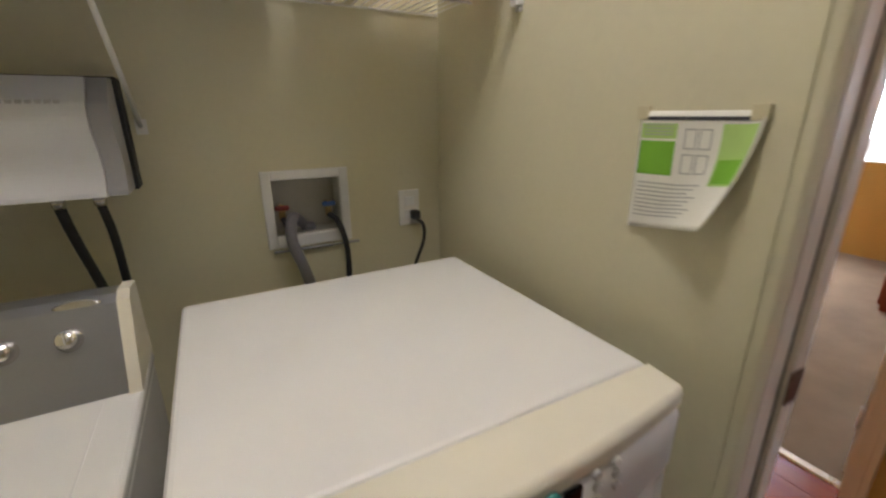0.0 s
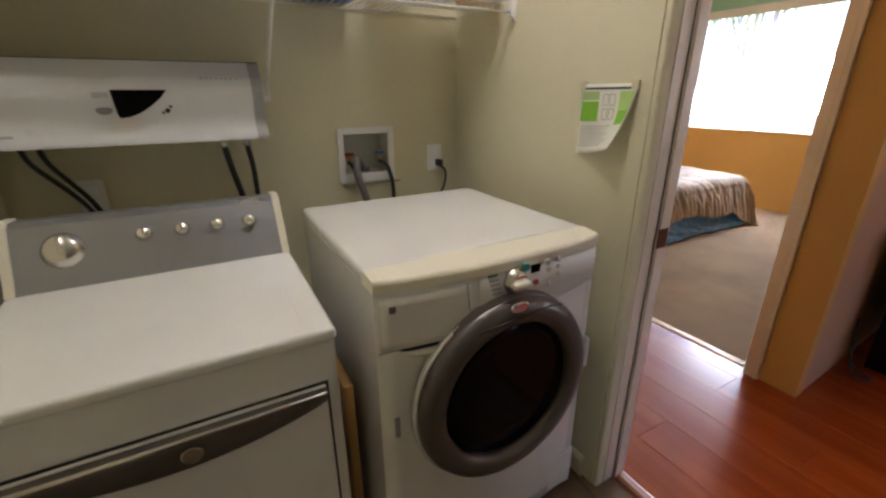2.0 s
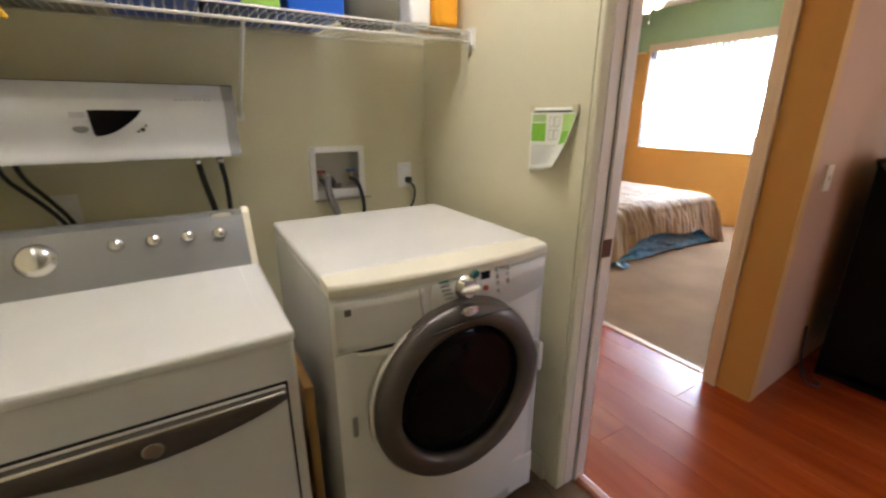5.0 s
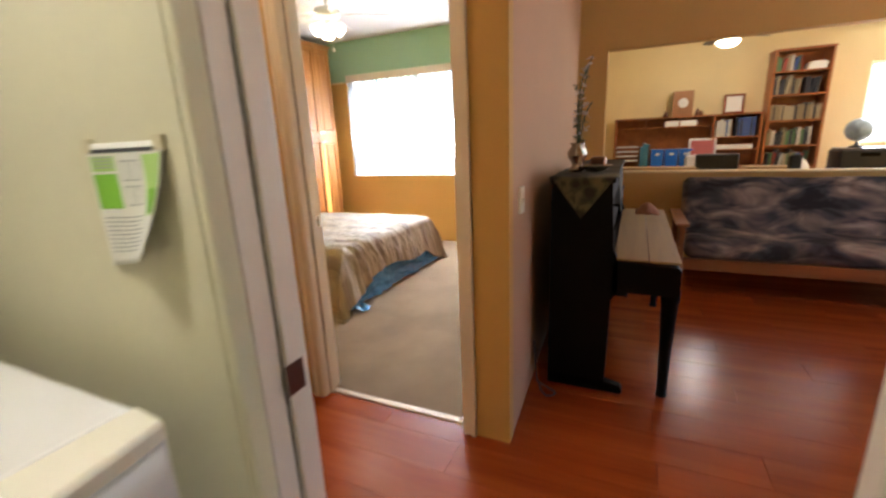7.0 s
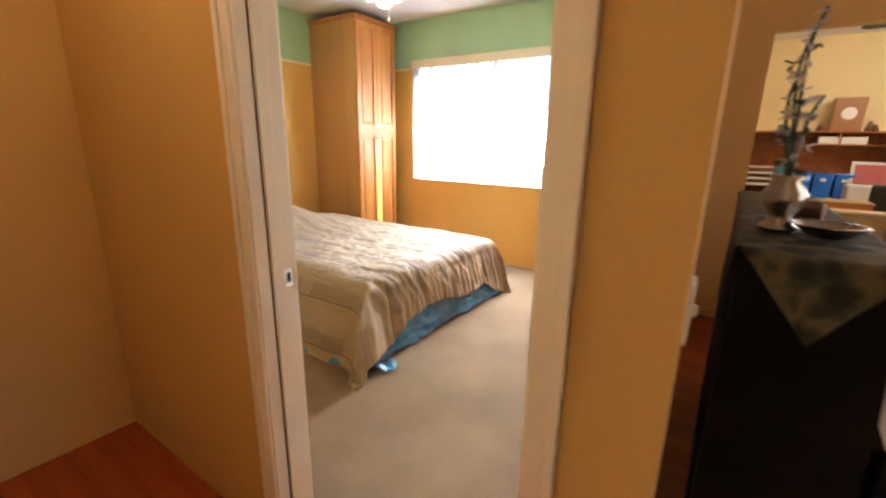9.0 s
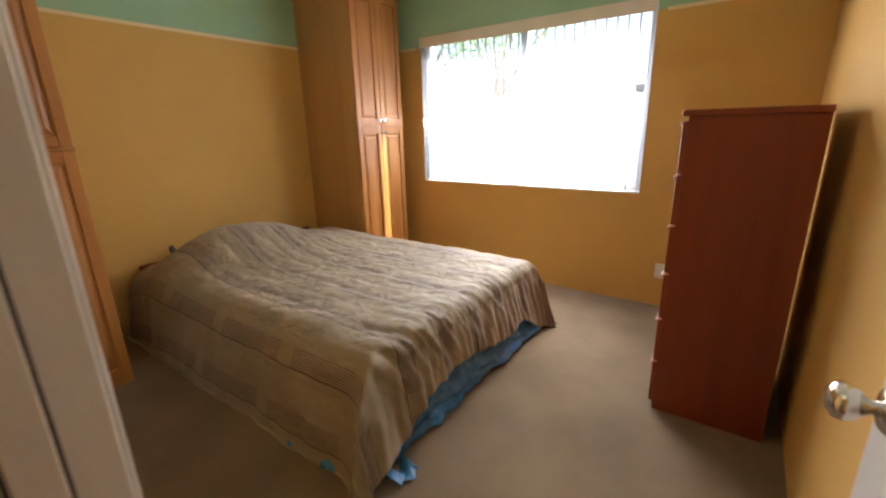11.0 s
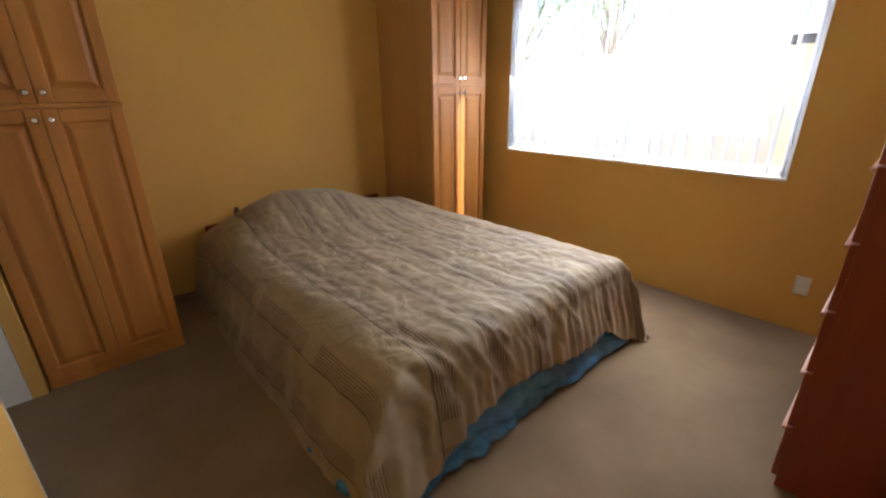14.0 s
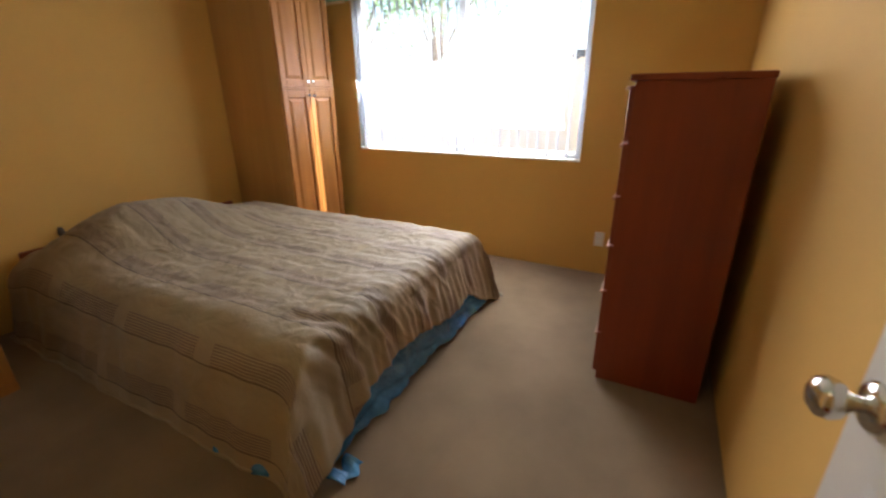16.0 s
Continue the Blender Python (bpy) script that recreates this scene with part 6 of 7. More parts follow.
def vase(x, y, z):
    v = thing("flower_vase", (x, y, z), "small silver vase with tall dried white orchid stems on the piano", "vase")
    part("vase_body", lathe([(0.040, 0), (0.050, 0.008), (0.030, 0.025), (0.026, 0.040), (0.048, 0.075), (0.052, 0.10), (0.030, 0.135), (0.042, 0.15)], pose(x, y, z), 24), m_silverware, v, "tarnished silver vase")
    rng = random.Random(5)
    for k, (dx, dy, h) in enumerate(((0.24, 0.0, 0.62), (0.17, 0.02, 0.55), (0.17, 0.03, 0.44), (0.09, -0.02, 0.36))):
        top = Vector((x + dx + 0.05, y + dy - 0.03, z + h))
        st = part("stem", tube([(x, y, z + 0.10), (x + dx * 0.4, y + dy * 0.4, z + h * 0.5), (x + dx, y + dy, z + h * 0.82), top], 0.0045, 6), m_stem, v)
        n = 9 if k < 2 else 6
        for i in range(n):
            t = 0.42 + 0.58 * i / n
            c = Vector((x + dx * t + rng.uniform(-0.018, 0.018), y + dy * t + rng.uniform(-0.018, 0.018), z + h * t))
            if t > 0.82:
                c = c.lerp(top, (t - 0.82) / 0.18)
            bm = bmesh.new()
            for q in range(5):
                m = pose(*c, rng.uniform(-50, 50), rng.uniform(-50, 50), 72 * q + rng.uniform(-15, 15))
                out = [(0, 0, 0), (0.010, 0.007, 0.004), (0.020, 0.006, 0.005), (0.025, 0, 0.002), (0.020, -0.006, 0.005), (0.010, -0.007, 0.004)]
                bm.faces.new([bm.verts.new(m @ Vector(o)) for o in out])
            part("blossom", bm, m_petal if i % 3 else m_stem, st)
    return v


vase(2.70, 0.01, 1.150)
solo("silver_dish", lathe([(0.03, 0), (0.045, 0.006), (0.075, 0.030), (0.080, 0.034), (0.070, 0.034), (0.04, 0.012), (0.01, 0.010)], pose(2.66, -0.09, 1.150), 28), m_silverware, (2.66, -0.09, 1.150), "small silver dish on the piano", "dish")
solo("trinket_box", box(2.94, -0.12, 1.150, 3.05, -0.03, 1.212, 0.02, 3), m_brass, (2.995, -0.07, 1.150), "bronze rounded trinket box on the piano", "box")

# crumpled paper bag at the far end of the key lid
bp_ = thing("paper_bag", (3.76, -0.38, 0.757), "crumpled brown paper bag on the key lid of the piano", "paper bag")
m_kraft = mat("kraft_paper", (0.42, 0.20, 0.11), rough=0.8, var=0.15, bump=0.5, bump_scale=40)
part("bag", surface(lambda u, v: Vector((3.66 + 0.21 * u, -0.46 + 0.16 * v, 0.759 + 0.07 * math.sin(math.pi * u) * math.sin(math.pi * v) + 0.012 * noise.noise(Vector((u * 5, v * 5, 2))))), 14, 14, 0.002), m_kraft, bp_)

# futon sofa under the opening
def sofa_cloth():
    m = bpy.data.materials.new("blurred_landscape_fabric")
    m.use_nodes = True
    nt = m.node_tree
    b = nt.nodes["Principled BSDF"]
    L = nt.links.new
    co = nt.nodes.new("ShaderNodeTexCoord")
    mp = nt.nodes.new("ShaderNodeMapping")
    mp.inputs["Scale"].default_value = (3.2, 3.2, 6.5)
    L(co.outputs["Object"], mp.inputs["Vector"])
    n = nt.nodes.new("ShaderNodeTexNoise")
    n.inputs["Scale"].default_value, n.inputs["Detail"].default_value, n.inputs["Distortion"].default_value = 1.0, 3, 0.6
    L(mp.outputs[0], n.inputs["Vector"])
    cr = nt.nodes.new("ShaderNodeValToRGB")
    e = cr.color_ramp.elements
    e[0].position, e[0].color = 0.38, (0.016, 0.014, 0.014, 1)
    e[1].position, e[1].color = 0.70, (0.44, 0.36, 0.28, 1)
    k = e.new(0.46)
    k.color = (0.060, 0.056, 0.060, 1)
    k = e.new(0.56)
    k.color = (0.20, 0.155, 0.125, 1)
    L(n.outputs["Fac"], cr.inputs[0])
    L(cr.outputs[0], b.inputs["Base Color"])
    b.inputs["Roughness"].default_value = 0.85
    f = nt.nodes.new("ShaderNodeTexNoise")
    f.inputs["Scale"].default_value = 220
    L(co.outputs["Object"], f.inputs["Vector"])
    bp = nt.nodes.new("ShaderNodeBump")
    bp.inputs["Strength"].default_value, bp.inputs["Distance"].default_value = 0.4, 0.003
    L(f.outputs["Fac"], bp.inputs["Height"])
    L(bp.outputs[0], b.inputs["Normal"])
    return m


m_futon = sofa_cloth()
m_futonwood = wood("futon_oak", (0.20, 0.075, 0.022), (0.33, 0.13, 0.04), axis="Y", rough=0.42)


def cushion(x0, y0, z0, x1, y1, z1, puff, nu=40, nv=14):
    """A stuffed pad: a bevelled box with soft swell and dimples."""
    bm = box(x0, y0, z0, x1, y1, z1, 0.06, 5)
    bmesh.ops.subdivide_edges(bm, edges=[e for e in bm.edges if e.calc_length() > 0.25], cuts=14, use_grid_fill=True)
    c = Vector(((x0 + x1) / 2, (y0 + y1) / 2, (z0 + z1) / 2))
    for v in bm.verts:
        n = noise.noise(v.co * 2.3)
        d = (v.co - c)
        v.co += Vector((0, 0, 1)) * puff * n + Vector((1, 0, 0)) * puff * 0.7 * noise.noise(v.co * 3.1 + Vector((5, 0, 0)))
    for f in bm.faces:
        f.smooth = True
    return bm


def futon(x0, x1, ya, yb):
    s = thing("futon_sofa", ((x0 + x1) / 2, (ya + yb) / 2, 0), "wooden futon sofa with a dark patterned mattress", "sofa")
    bm = cushion(0, ya, 0, 0.16, yb, 0.58, 0.012)
    bmesh.ops.transform(bm, matrix=Matrix.Translation((x1 - 0.30, 0, 0.36)) @ Matrix.Rotation(radians(14), 4, "Y"), verts=bm.verts)
    part("back_cushion", bm, m_futon, s)
    part("seat_cushion", cushion(x0, ya, 0.30, x1 - 0.18, yb, 0.46, 0.012), m_futon, s)
    part("seat_frame", boxes([(x0 + 0.02, ya - 0.02, 0.20, x0 + 0.05, yb + 0.02, 0.30), (x1 - 0.10, ya - 0.02, 0.20, x1 - 0.07, yb + 0.02, 0.30)], 0.004), m_futonwood, s)
    for y in (ya - 0.06, yb + 0.01):
        a = part("arm", box(x0 - 0.06, y - 0.02, 0.575, x1 - 0.04, y + 0.075, 0.605, 0.008), m_futonwood, s)
        for xx in (x0, x1 - 0.14):
            part("leg", box(xx, y, 0, xx + 0.06, y + 0.045, 0.575, 0.006), m_futonwood, a)
        part("arm_rail", box(x0 + 0.06, y + 0.01, 0.22, x1 - 0.14, y + 0.035, 0.29, 0.004), m_futonwood, a)
    for k in range(9):
        yy = ya + 0.1 + k * (yb - ya - 0.2) / 8
        part("slat", box(x0 + 0.05, yy - 0.03, 0.27, x1 - 0.10, yy + 0.03, 0.29, 0.003), m_futonwood, s)
    return s


futon(4.20, 4.98, -2.62, -0.70)

# light switch by the corner
sw = thing("light_switch", (2.10, 0.166, 1.08), "beige light switch plate on the wall", "switch")
part("plate", box(2.065, 0.158, 1.02, 2.135, 0.172, 1.135, 0.002), m_creamtrim, sw)
part("toggle", box(2.094, 0.150, 1.068, 2.106, 0.162, 1.090, 0.003), m_creamtrim, sw)

# loose black cable behind the piano end
solo("floor_cable", tube([(2.33, 0.15, 0.30), (2.31, 0.13, 0.08), (2.28, 0.08, 0.008), (2.34, 0.02, 0.008), (2.38, 0.09, 0.008), (2.36, 0.14, 0.05)], 0.005), m_black, (2.33, 0.10, 0), "black cable looped on the floor by the piano", "cable")

# frame of the living room window
lw = thing("window_2", (3.0, LIVY - 0.06, LWZ0), "white framed living room window", "window")
lw["kind"] = "structure"
for r in ((LWX0, LWZ0, LWX0 + 0.05, LWZ1), (LWX1 - 0.05, LWZ0, LWX1, LWZ1), (LWX0 + 0.05, LWZ0, LWX1 - 0.05, LWZ0 + 0.05), (LWX0 + 0.05, LWZ1 - 0.05, LWX1 - 0.05, LWZ1), (2.97, LWZ0 + 0.05, 3.03, LWZ1 - 0.05)):
    part("window_frame", box(r[0], LIVY - 0.10, r[1], r[2], LIVY - 0.05, r[3], 0.004), m_vinyl, lw)

# lamps of the laundry and the hall
def flush_lamp(x, y, label):
    f = thing("ceiling_light", (x, y, CEIL), label, "ceiling light")
    part("base", lathe([(0.15, -0.02), (0.155, 0.0)], pose(x, y, CEIL), 32), m_white, f)
    part("diffuser", lathe([(0.02, -0.075), (0.09, -0.062), (0.135, -0.035), (0.145, -0.02)], pose(x, y, CEIL), 32), m_bulbglass, f, "lit frosted glass bowl")
    return f


flush_lamp(0.22, 0.34, "round frosted laundry ceiling light, switched on")
flush_lamp(1.34, 1.25, "round frosted hall ceiling light, switched on")

# cap of the low wall and the edge of the opening
structure("trim_pass", boxes([(PX - 0.012, OPY0, OPZ0, PX + 0.132, OPY1, OPZ0 + 0.018)], 0.003), m_office, "pale cap on the low wall of the opening")

# ---- office beyond the opening ----
BK = [(0.05, 0.10, 0.30), (0.45, 0.38, 0.25), (0.60, 0.58, 0.52), (0.03, 0.035, 0.05), (0.35, 0.05, 0.035), (0.06, 0.22, 0.30), (0.30, 0.24, 0.14), (0.10, 0.20, 0.09)]
book_mats = [mat("book_cover", c, rough=0.5, var=0.08) for c in BK]


def books(parent_label, x, y_from, y_to, z, hmin, hmax, rng, lean=False, palette=None, depth=0.20):
    """A row of standing books, spines toward -x, filling y_from down to y_to."""
    y = y_from
    while y > y_to + 0.02:
        t, h = rng.uniform(0.018, 0.042), rng.uniform(hmin, hmax)
        m = book_mats[rng.choice(palette or range(len(BK)))]
        b = thing("book", (x + depth / 2, y - t / 2, z), parent_label, "book", "books on the office shelves")
        part("cover", box(x, y - t + 0.001, z, x + depth, y - 0.001, z + h, 0.003), m, b)
        part("pages", box(x + 0.004, y - t + 0.004, z + h - 0.006, x + depth - 0.002, y - 0.004, z + h + 0.0008), m_paper, b)
        if lean and rng.random() < 0.25:
            b.rotation_euler = (radians(rng.uniform(4, 10)), 0, 0)
            y -= 0.02
        y -= t + 0.001


def bookcase(x0, x1, y0, y1, h, shelves):
    c = thing("bookcase", ((x0 + x1) / 2, (y0 + y1) / 2, 0), "tall reddish oak bookcase filled with books", "bookcase")
    for y in (y0, y1 - 0.03):
        part("side", box(x0, y, 0, x1, y + 0.03, h - 0.03, 0.003), m_oak, c)
    part("top", box(x0 - 0.01, y0 - 0.01, h - 0.03, x1, y1 + 0.01, h, 0.004), m_oak, c)
    part("back", box(x1 - 0.01, y0 + 0.03, 0.05, x1, y1 - 0.03, h - 0.03), m_oak, c)
    for z in shelves:
        part("shelf", box(x0 + 0.004, y0 + 0.03, z - 0.022, x1 - 0.01, y1 - 0.03, z, 0.002), m_oak, c)
    return c


bookcase(8.26, OX1 - 0.005, -2.70, -2.02, 2.40, (0.08, 0.42, 0.74, 1.06, 1.42, 1.78, 2.10))
rb = random.Random(11)
books("mixed coloured book standing on the bookcase", 8.30, -2.06, -2.38, 2.10, 0.17, 0.24, rb, True)
books("mixed coloured book standing on the bookcase", 8.30, -2.06, -2.36, 1.78, 0.20, 0.27, rb, True, [1, 2, 3, 6])
books("mixed coloured book standing on the bookcase", 8.30, -2.44, -2.62, 1.78, 0.18, 0.25, rb, True, [3, 6, 1])
books("mixed coloured book standing on the bookcase", 8.30, -2.06, -2.66, 1.42, 0.18, 0.24, rb, False, [6, 1, 6, 3])
books("mixed coloured book standing on the bookcase", 8.30, -2.06, -2.58, 1.06, 0.17, 0.26, rb, True, [3, 6, 2, 7])
books("mixed coloured book standing on the bookcase", 8.30, -2.10, -2.60, 0.74, 0.18, 0.26, rb, True)
stk = thing("paper_stack", (8.40, -2.55, 2.10), "white papers stacked in a tray on the bookcase", "papers")
part("tray", extrude([(8.28, -2.42, 2.10), (8.28, -2.44, 2.19), (8.28, -2.65, 2.19), (8.28, -2.63, 2.10)], (0.20, 0, 0)), m_paper, stk)
part("paper_stack", box(8.29, -2.63, 2.19, 8.47, -2.46, 2.205), m_paper, stk)

# desk with a hutch
def hutch(x0, x1, y0, y1, zt):
    c = thing("desk_hutch", ((x0 + x1) / 2, (y0 + y1) / 2, 0), "oak desk hutch with open pigeonholes", "desk hutch")
    zd = 0.75
    part("desk_top", box(x0 - 0.42, y0, zd - 0.03, x1, y1, zd, 0.004), m_oak, c)
    for y in (y0, y1 - 0.025):
        part("side", box(x0, y, zd, x1, y + 0.025, zt - 0.02, 0.002), m_oak, c)
        part("desk_side", box(x0 - 0.40, y, 0, x1, y + 0.025, zd - 0.03, 0.002), m_oak, c)
    part("top", box(x0 - 0.008, y0 - 0.004, zt - 0.02, x1, y1 + 0.004, zt, 0.003), m_oak, c)
    part("back", box(x1 - 0.01, y0 + 0.025, zd, x1, y1 - 0.025, zt - 0.02), m_oak, c)
    yd = y0 + 0.62
    part("shelf", box(x0, yd, zt - 0.17, x1 - 0.01, y1 - 0.025, zt - 0.155, 0.002), m_oak, c)
    part("shelf", box(x0, y0 + 0.025, zt - 0.36, x1 - 0.01, yd, zt - 0.345, 0.002), m_oak, c)
    part("shelf", box(x0, y0 + 0.025, zt - 0.55, x1 - 0.01, yd, zt - 0.535, 0.002), m_oak, c)
    part("divider", box(x0, yd - 0.008, zd, x1 - 0.01, yd + 0.008, zt - 0.02, 0.002), m_oak, c)
    for k in (1, 2):
        yy = yd + (y1 - yd) * k / 3
        part("divider", box(x0, yy - 0.008, zt - 0.155, x1 - 0.01, yy + 0.008, zt - 0.02, 0.002), m_oak, c)
    return c


hutch(8.26, OX1 - 0.005, -1.98, 0.08, 1.555)
books("white and blue binder in the desk hutch", 8.30, -1.40, -1.60, 1.214, 0.22, 0.29, rb, False, [2, 2, 0])
books("dark binder in the desk hutch", 8.30, -1.66, -1.92, 1.214, 0.24, 0.29, rb, False, [3, 0, 0])
pr = thing("paper_ream", (8.42, -1.62, 1.02), "flat white stack of papers on a hutch shelf", "papers")
part("paper_stack", box(8.29, -1.90, 1.024, 8.52, -1.42, 1.085, 0.004), m_paper, pr)
pr = thing("paper_ream", (8.42, -0.85, 1.405), "flat white stack of papers on a hutch shelf", "papers")
part("paper_stack", box(8.28, -1.12, 1.403, 8.50, -0.68, 1.485, 0.004), m_paper, pr)
lt = thing("letter_tray", (8.40, -0.10, 0.75), "stacked white letter trays with papers", "letter tray")
for k in range(4):
    part("tray", boxes([(8.24, -0.30, 0.86 + 0.075 * k, 8.52, 0.03, 0.872 + 0.075 * k), (8.24, -0.30, 0.872 + 0.075 * k, 8.245, 0.03, 0.885 + 0.075 * k)], 0.002), m_paper, lt)
part("post", box(8.25, -0.305, 0.75, 8.27, -0.295, 1.12), m_silver, lt)
part("post", box(8.25, 0.025, 0.75, 8.27, 0.035, 1.12), m_silver, lt)
books("blue and red booklet beside the letter trays", 8.26, -0.33, -0.48, 0.75, 0.34, 0.40, rb, False, [5, 5, 4])
m_bluebin = mat("azure_plastic", (0.02, 0.16, 0.62), rough=0.35, var=0.05)
for k in range(3):
    y = -0.60 - k * 0.205
    bb = thing("storage_bin", (8.36, y, 0.75), "bright blue plastic storage bin on the desk", "bin", "blue bins in the hutch")
    part("bin", extrude([(8.24, y + 0.085, 0.75), (8.24, y + 0.095, 1.04), (8.24, y - 0.095, 1.04), (8.24, y - 0.085, 0.75)], (0.22, 0, 0)), m_bluebin, bb)
    part("rim", box(8.232, y - 0.098, 1.025, 8.468, y + 0.098, 1.045, 0.004), m_bluebin, bb)
    part("handle", box(8.22, y - 0.03, 0.95, 8.242, y + 0.03, 0.985, 0.006), m_white, bb)
mon = thing("printer_tray", (8.10, -1.20, 0.75), "pale document scanner with papers on the desk", "scanner")
part("body", box(7.98, -1.46, 0.75, 8.24, -1.00, 0.94, 0.02), m_panelgrey, mon)
part("paper_support", extrude([(8.22, -1.42, 0.94), (8.30, -1.42, 1.20), (8.31, -1.42, 1.20), (8.24, -1.42, 0.94)], (0, 0.38, 0)), m_panelgrey, mon)
part("paper", extrude([(8.205, -1.39, 0.95), (8.285, -1.39, 1.17), (8.288, -1.39, 1.17), (8.209, -1.39, 0.95)], (0, 0.32, 0)), book_mats[4], mon)
# things on top of the hutch
m_clock = mat("carved_wood", (0.36, 0.17, 0.07), rough=0.5, var=0.12)
ck = thing("wooden_clock", (8.44, -0.92, 1.555), "square wooden clock with a round pale dial on the hutch", "clock")
part("case", box(8.38, -1.06, 1.558, 8.50, -0.77, 1.945, 0.008), m_clock, ck)
part("dial", lathe([(0.072, 0), (0.072, 0.006), (0.06, 0.008)], pose(8.38, -0.915, 1.76, 0, -90, 0), 28), m_paper, ck, "round pale dial")
for y, h in ((-0.68, 0.09), (-1.13, 0.12), (-1.18, 0.08)):
    solo("figurine", lathe([(0.03, 0), (0.045, 0.01), (0.03, h * 0.5), (0.022, h * 0.8), (0.008, h)], pose(8.42, y, 1.557), 16), m_brass, (8.42, y, 1.557), "small dark carved ornament on the hutch", "ornament")
pf = thing("picture_frame", (8.46, -1.62, 1.555), "dark red framed certificate standing on the hutch", "picture frame")
part("frame", boxes([(8.43, -1.75, 1.557, 8.455, -1.72, 1.845), (8.43, -1.51, 1.557, 8.455, -1.48, 1.845), (8.43, -1.72, 1.557, 8.455, -1.51, 1.587), (8.43, -1.72, 1.815, 8.455, -1.51, 1.845)], 0.004), m_cherry, pf)
part("print", box(8.444, -1.72, 1.587, 8.450, -1.51, 1.815), m_paper, pf)
part("stand", box(8.455, -1.63, 1.557, 8.53, -1.60, 1.57), m_cherry, pf)

# desk chair and low wooden cabinet in front
ch = thing("office_chair", (7.35, -1.25, 0), "black office chair with a square back", "chair")
part("backrest", box(7.02, -1.52, 0.62, 7.10, -1.02, 1.02, 0.03, 3), m_black, ch)
part("seat", box(7.05, -1.52, 0.43, 7.55, -1.00, 0.51, 0.03, 3), m_black, ch)
part("column", lathe([(0.03, 0), (0.03, 0.36)], pose(7.30, -1.26, 0.07), 16), m_steel, ch)
for k in range(5):
    a = radians(72 * k)
    part("base_arm", tube([(7.30, -1.26, 0.09), (7.30 + 0.28 * math.cos(a), -1.26 + 0.28 * math.sin(a), 0.055)], 0.018, 8), m_black, ch)
    part("caster", lathe([(0.025, -0.015), (0.025, 0.015)], pose(7.30 + 0.28 * math.cos(a), -1.26 + 0.28 * math.sin(a), 0.026, 90, 0, 0), 12), m_black, ch)
m_orangewood = wood("orange_pine", (0.42, 0.14, 0.03), (0.58, 0.23, 0.06), axis="Y", rough=0.4)
for y0, y1, h, lab in ((-1.00, -0.12, 0.86, "orange pine desk return with a pale top"), (-2.02, -1.56, 0.86, "orange pine chest with a pale top")):
    ds = thing("side_desk", (6.9, (y0 + y1) / 2, 0), lab, "desk")
    part("carcass", box(6.72, y0, 0, 7.00, y1, h - 0.02, 0.004), m_orangewood, ds)
    part("top", box(6.70, y0 - 0.01, h - 0.02, 7.02, y1 + 0.01, h, 0.004), m_keylid, ds)
# printer on its stand and a globe by the window
ps = thing("printer_stand", (8.0, -3.05, 0), "dark wooden printer stand", "stand")
part("top", box(7.72, -3.45, 0.66, 8.30, -2.74, 0.69, 0.004), m_cherry, ps)
for xx in (7.74, 8.24):
    for yy in (-3.43, -2.80):
        part("leg", box(xx, yy, 0, xx + 0.04, yy + 0.04, 0.66, 0.003), m_cherry, ps)
pt = thing("printer", (8.0, -3.08, 0.69), "black desktop printer on the stand", "printer")
part("body", box(7.78, -3.42, 0.692, 8.24, -2.80, 0.985, 0.02, 3), m_black, pt)
part("lid", box(7.80, -3.40, 0.985, 8.22, -2.82, 1.01, 0.01), m_silver, pt)
part("panel", box(7.772, -3.20, 0.90, 7.782, -3.00, 0.95, 0.003), m_darkglass, pt)
gl = thing("desk_globe", (8.02, -3.02, 1.012), "pale desk globe on a dark foot", "globe")
m_globe = mat("globe_print", (0.34, 0.44, 0.52), rough=0.35, var=0.55, scale=5)
part("sphere", lathe([(0.150 * math.sin(math.pi * k / 16) + 0.001, -0.150 * math.cos(math.pi * k / 16)) for k in range(17)], pose(8.02, -3.02, 1.245, 0, 20, 0), 32), m_globe, gl)
part("foot", lathe([(0.085, 0), (0.085, 0.012), (0.025, 0.03), (0.014, 0.085)], pose(8.02, -3.02, 1.012), 24), m_black, gl)
bag = solo("cloth_bundle", surface(lambda u, v: Vector((7.62 + 0.30 * u, -2.55 + 0.34 * v, 0.0 + 0.90 * math.sin(math.pi * min(0.999, max(0.001, u))) ** 0.4 * math.sin(math.pi * min(0.999, max(0.001, v))) ** 0.4 + 0.03 * noise.noise(Vector((u * 6, v * 6, 1))))), 22, 22), m_paper, (7.77, -2.38, 0), "white cloth bundle heaped by the bookcase", "bundle")
cf = thing("camcorder_tripod", (5.6, -1.72, 0), "small black object on a slim stand behind the low wall", "stand")
part("pole", lathe([(0.012, 0), (0.012, 0.90)], pose(5.6, -1.72, 0.02), 12), m_black, cf)
part("foot", lathe([(0.14, 0), (0.14, 0.012), (0.02, 0.03)], pose(5.6, -1.72, 0.0), 24), m_black, cf)
part("head", box(5.57, -1.77, 0.90, 5.64, -1.67, 1.06, 0.02), m_black, cf)

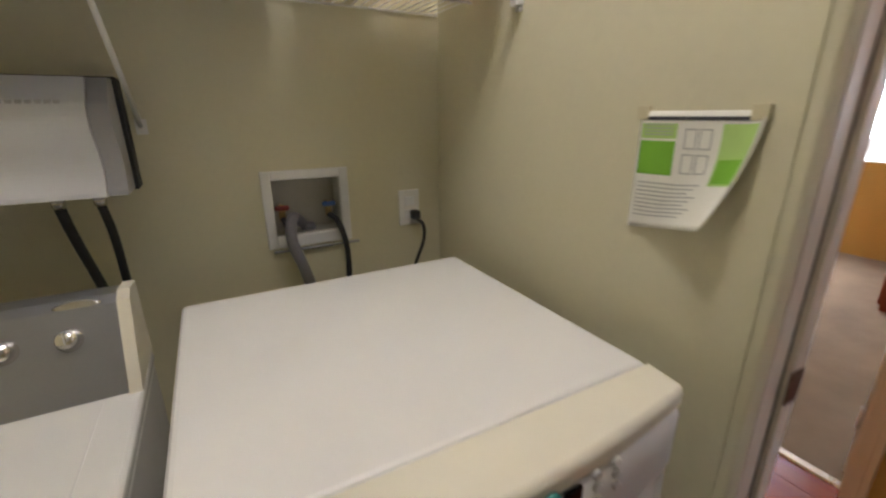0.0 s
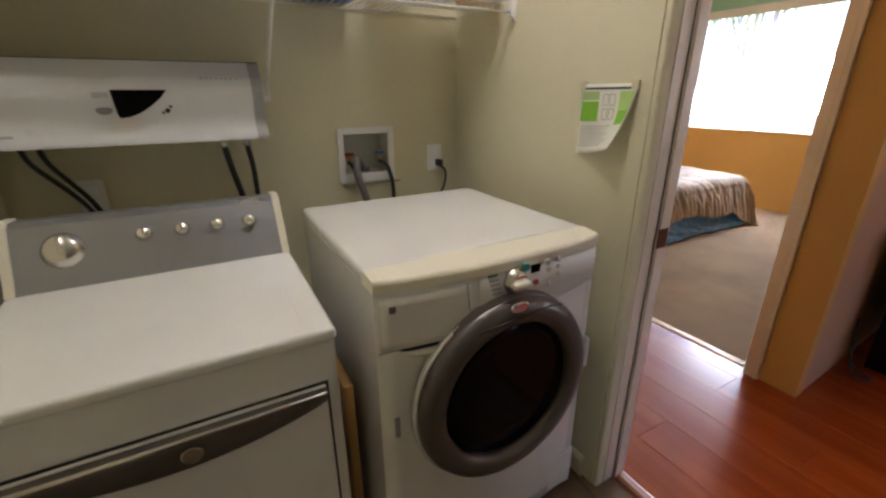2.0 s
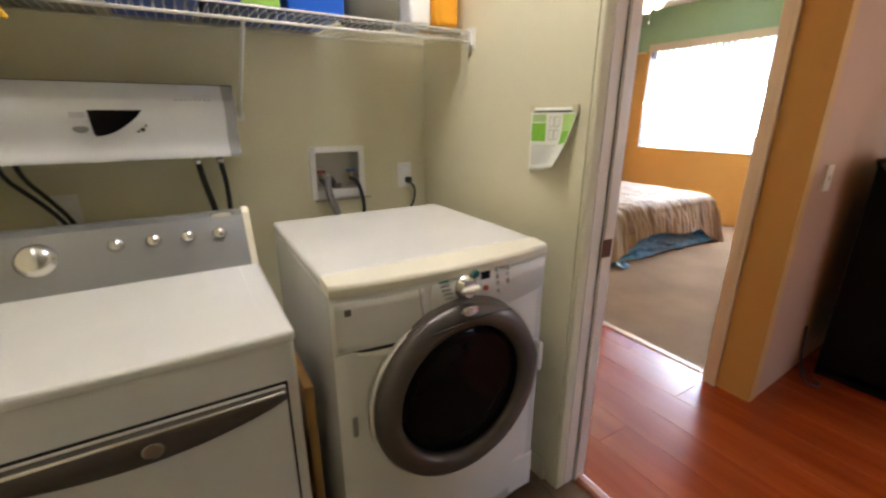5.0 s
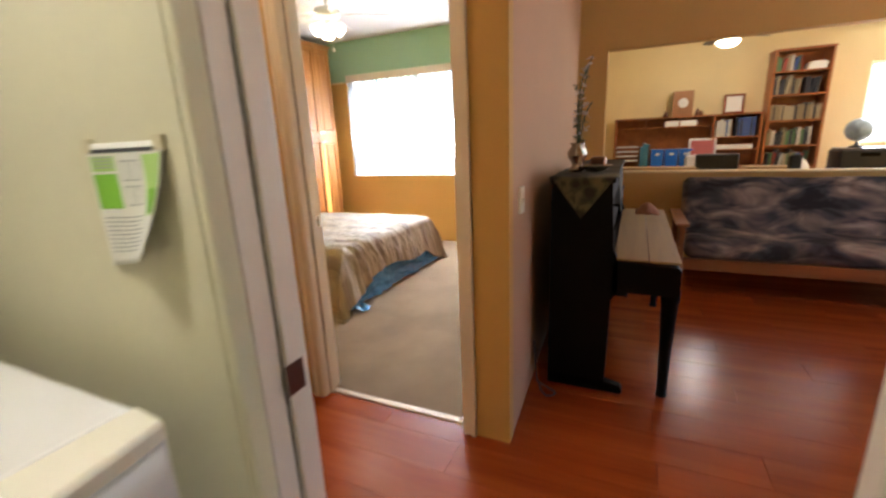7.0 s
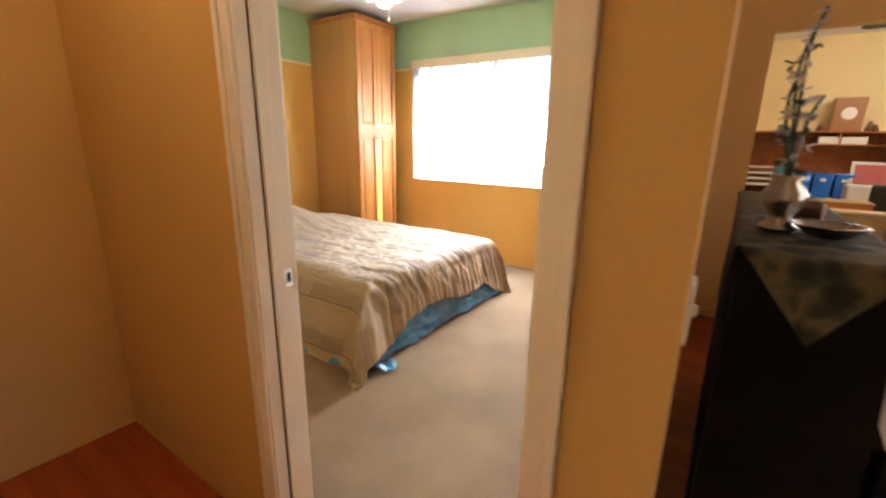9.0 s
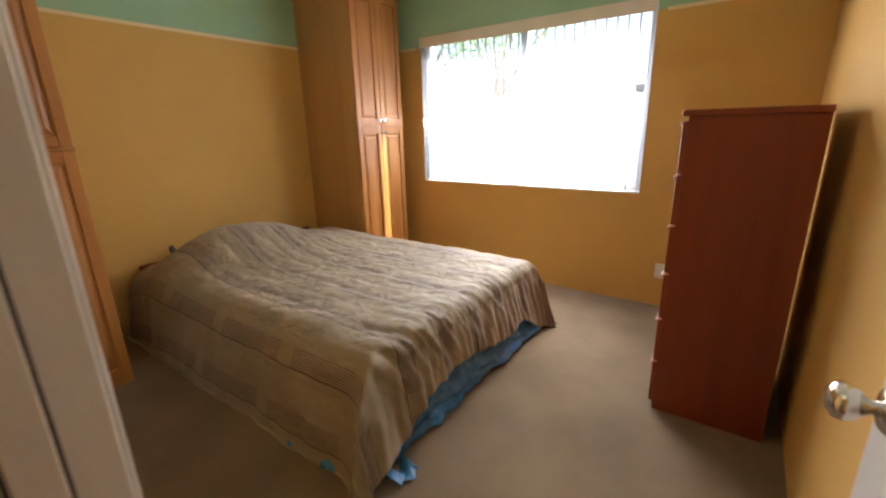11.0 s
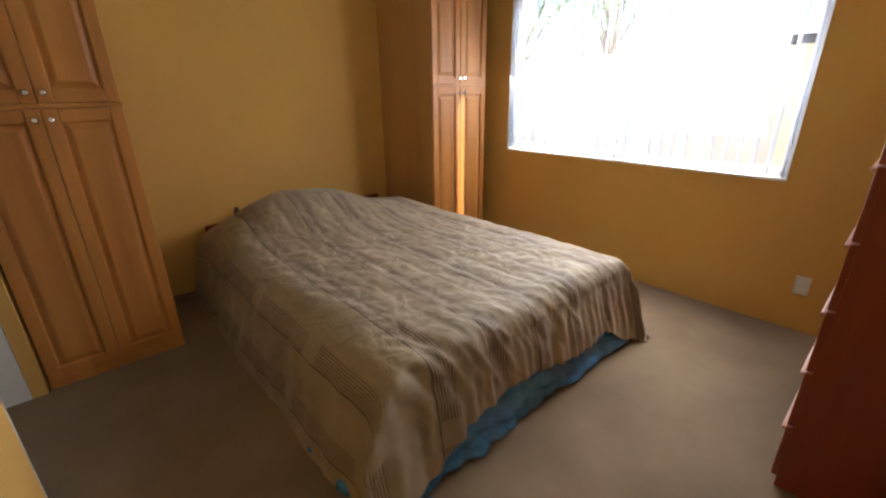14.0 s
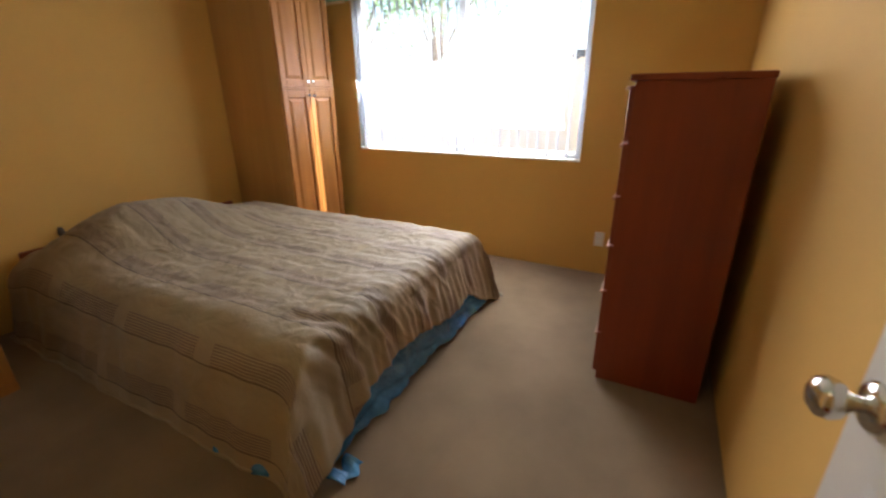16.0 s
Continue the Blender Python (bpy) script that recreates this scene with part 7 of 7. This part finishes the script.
# office window
ow = thing("window_3", (OX1 + 0.06, -4.06, OWZ0), "bright white framed office window", "window")
ow["kind"] = "structure"
for r in ((OWY0, OWZ0, OWY0 + 0.05, OWZ1), (OWY1 - 0.05, OWZ0, OWY1, OWZ1), (OWY0 + 0.05, OWZ0, OWY1 - 0.05, OWZ0 + 0.05), (OWY0 + 0.05, OWZ1 - 0.05, OWY1 - 0.05, OWZ1), (-4.09, OWZ0 + 0.05, -4.03, OWZ1 - 0.05)):
    part("window_frame", box(OX1 + 0.05, r[0], r[1], OX1 + 0.10, r[2], r[3], 0.004), m_vinyl, ow)
m_fandark = mat("bronze_fan", (0.05, 0.035, 0.025), rough=0.35, metal=0.5)
ceiling_fan(7.10, -1.25, 2.30, m_fandark, m_fandark, "dark bronze ceiling fan with a lit glass bowl", bowl=True)

# ---- outside the bedroom window ----
m_yard = mat("pale_concrete", (0.46, 0.43, 0.38), rough=0.9, var=0.12, scale=1.2, bump=0.4, bump_scale=60)
m_stucco = mat("white_stucco", (0.78, 0.77, 0.74), rough=0.9, var=0.05, scale=2, bump=0.5, bump_scale=50)
structure("ground", box(-60, -60, -0.25, 90, 60, -0.125), m_yard, "pale concrete yard and ground")
gw = structure("wall_garden", boxes([(9.6, -1.6, -0.13, 9.78, 14, 1.89), (9.57, -1.6, 1.89, 9.81, 14, 1.95)]), m_stucco, "white stucco garden wall")
nb = thing("garden_shed", (9.15, 1.0, -0.125), "white garden shed with a dark flat roof edge", "shed")
part("wall", box(8.80, -1.4, -0.125, 9.50, 2.06, 1.855), m_stucco, nb)
part("roof", box(8.70, -1.5, 1.855, 9.55, 2.14, 1.955, 0.01), mat("slate_roof_edge", (0.10, 0.12, 0.16), rough=0.7), nb, "dark slate roof edge")

m_bark = mat("bark", (0.22, 0.175, 0.13), rough=0.9, var=0.3, bump=0.8, bump_scale=30)
m_leaf = mat("leaf_green", (0.12, 0.20, 0.10), rough=0.55, var=0.4, scale=3)
ltr = m_leaf.node_tree.nodes.new("ShaderNodeBsdfTranslucent")
ltr.inputs["Color"].default_value = (0.34, 0.52, 0.30, 1)
lmx = m_leaf.node_tree.nodes.new("ShaderNodeMixShader")
lmx.inputs[0].default_value = 0.5
m_leaf.node_tree.links.new(m_leaf.node_tree.nodes["Principled BSDF"].outputs[0], lmx.inputs[1])
m_leaf.node_tree.links.new(ltr.outputs[0], lmx.inputs[2])
m_leaf.node_tree.links.new(lmx.outputs[0], m_leaf.node_tree.nodes["Material Output"].inputs["Surface"])


def tree(x, y, h, spread, seed):
    rng = random.Random(seed)
    t = thing("tree", (x, y, -0.125), "leafy green tree behind the garden wall", "tree", "trees behind the garden wall")
    bm = bmesh.new()
    add_tube(bm, [(x, y, -0.15), (x + 0.1, y, h * 0.3), (x - 0.05, y + 0.1, h * 0.55)], 0.09, 10)
    tips = []
    for k in range(7):
        a = rng.uniform(0, 6.28)
        e = Vector((x + spread * 0.7 * math.cos(a), y + spread * 0.7 * math.sin(a), h * rng.uniform(0.6, 0.95)))
        add_tube(bm, [(x, y, h * rng.uniform(0.32, 0.5)), Vector((x, y, h * 0.55)).lerp(e, 0.5), e], 0.026, 6)
        tips.append(e)
    part("trunk", bm, m_bark, t)
    verts, faces = [], []
    for e in tips + [Vector((x, y, h * 0.8))]:
        for _ in range(280):
            c = e + Vector((rng.gauss(0, spread * 0.28), rng.gauss(0, spread * 0.28), rng.gauss(0, h * 0.13)))
            m = pose(*c, rng.uniform(0, 360), rng.uniform(0, 360), rng.uniform(0, 360))
            i = len(verts)
            verts += [m @ Vector(p) for p in ((0, 0, 0), (0.035, 0.05, 0.01), (0, 0.13, 0), (-0.035, 0.05, 0.01))]
            faces.append((i, i + 1, i + 2, i + 3))
    bm = bmesh.new()
    bv = [bm.verts.new(v) for v in verts]
    for f in faces:
        bm.faces.new([bv[i] for i in f])
    part("crown", bm, m_leaf, t)
    return t


tree(11.2, 5.6, 4.6, 1.5, 3)
tree(12.0, 8.4, 5.2, 1.7, 4)
tree(11.0, 11.0, 4.8, 1.6, 5)
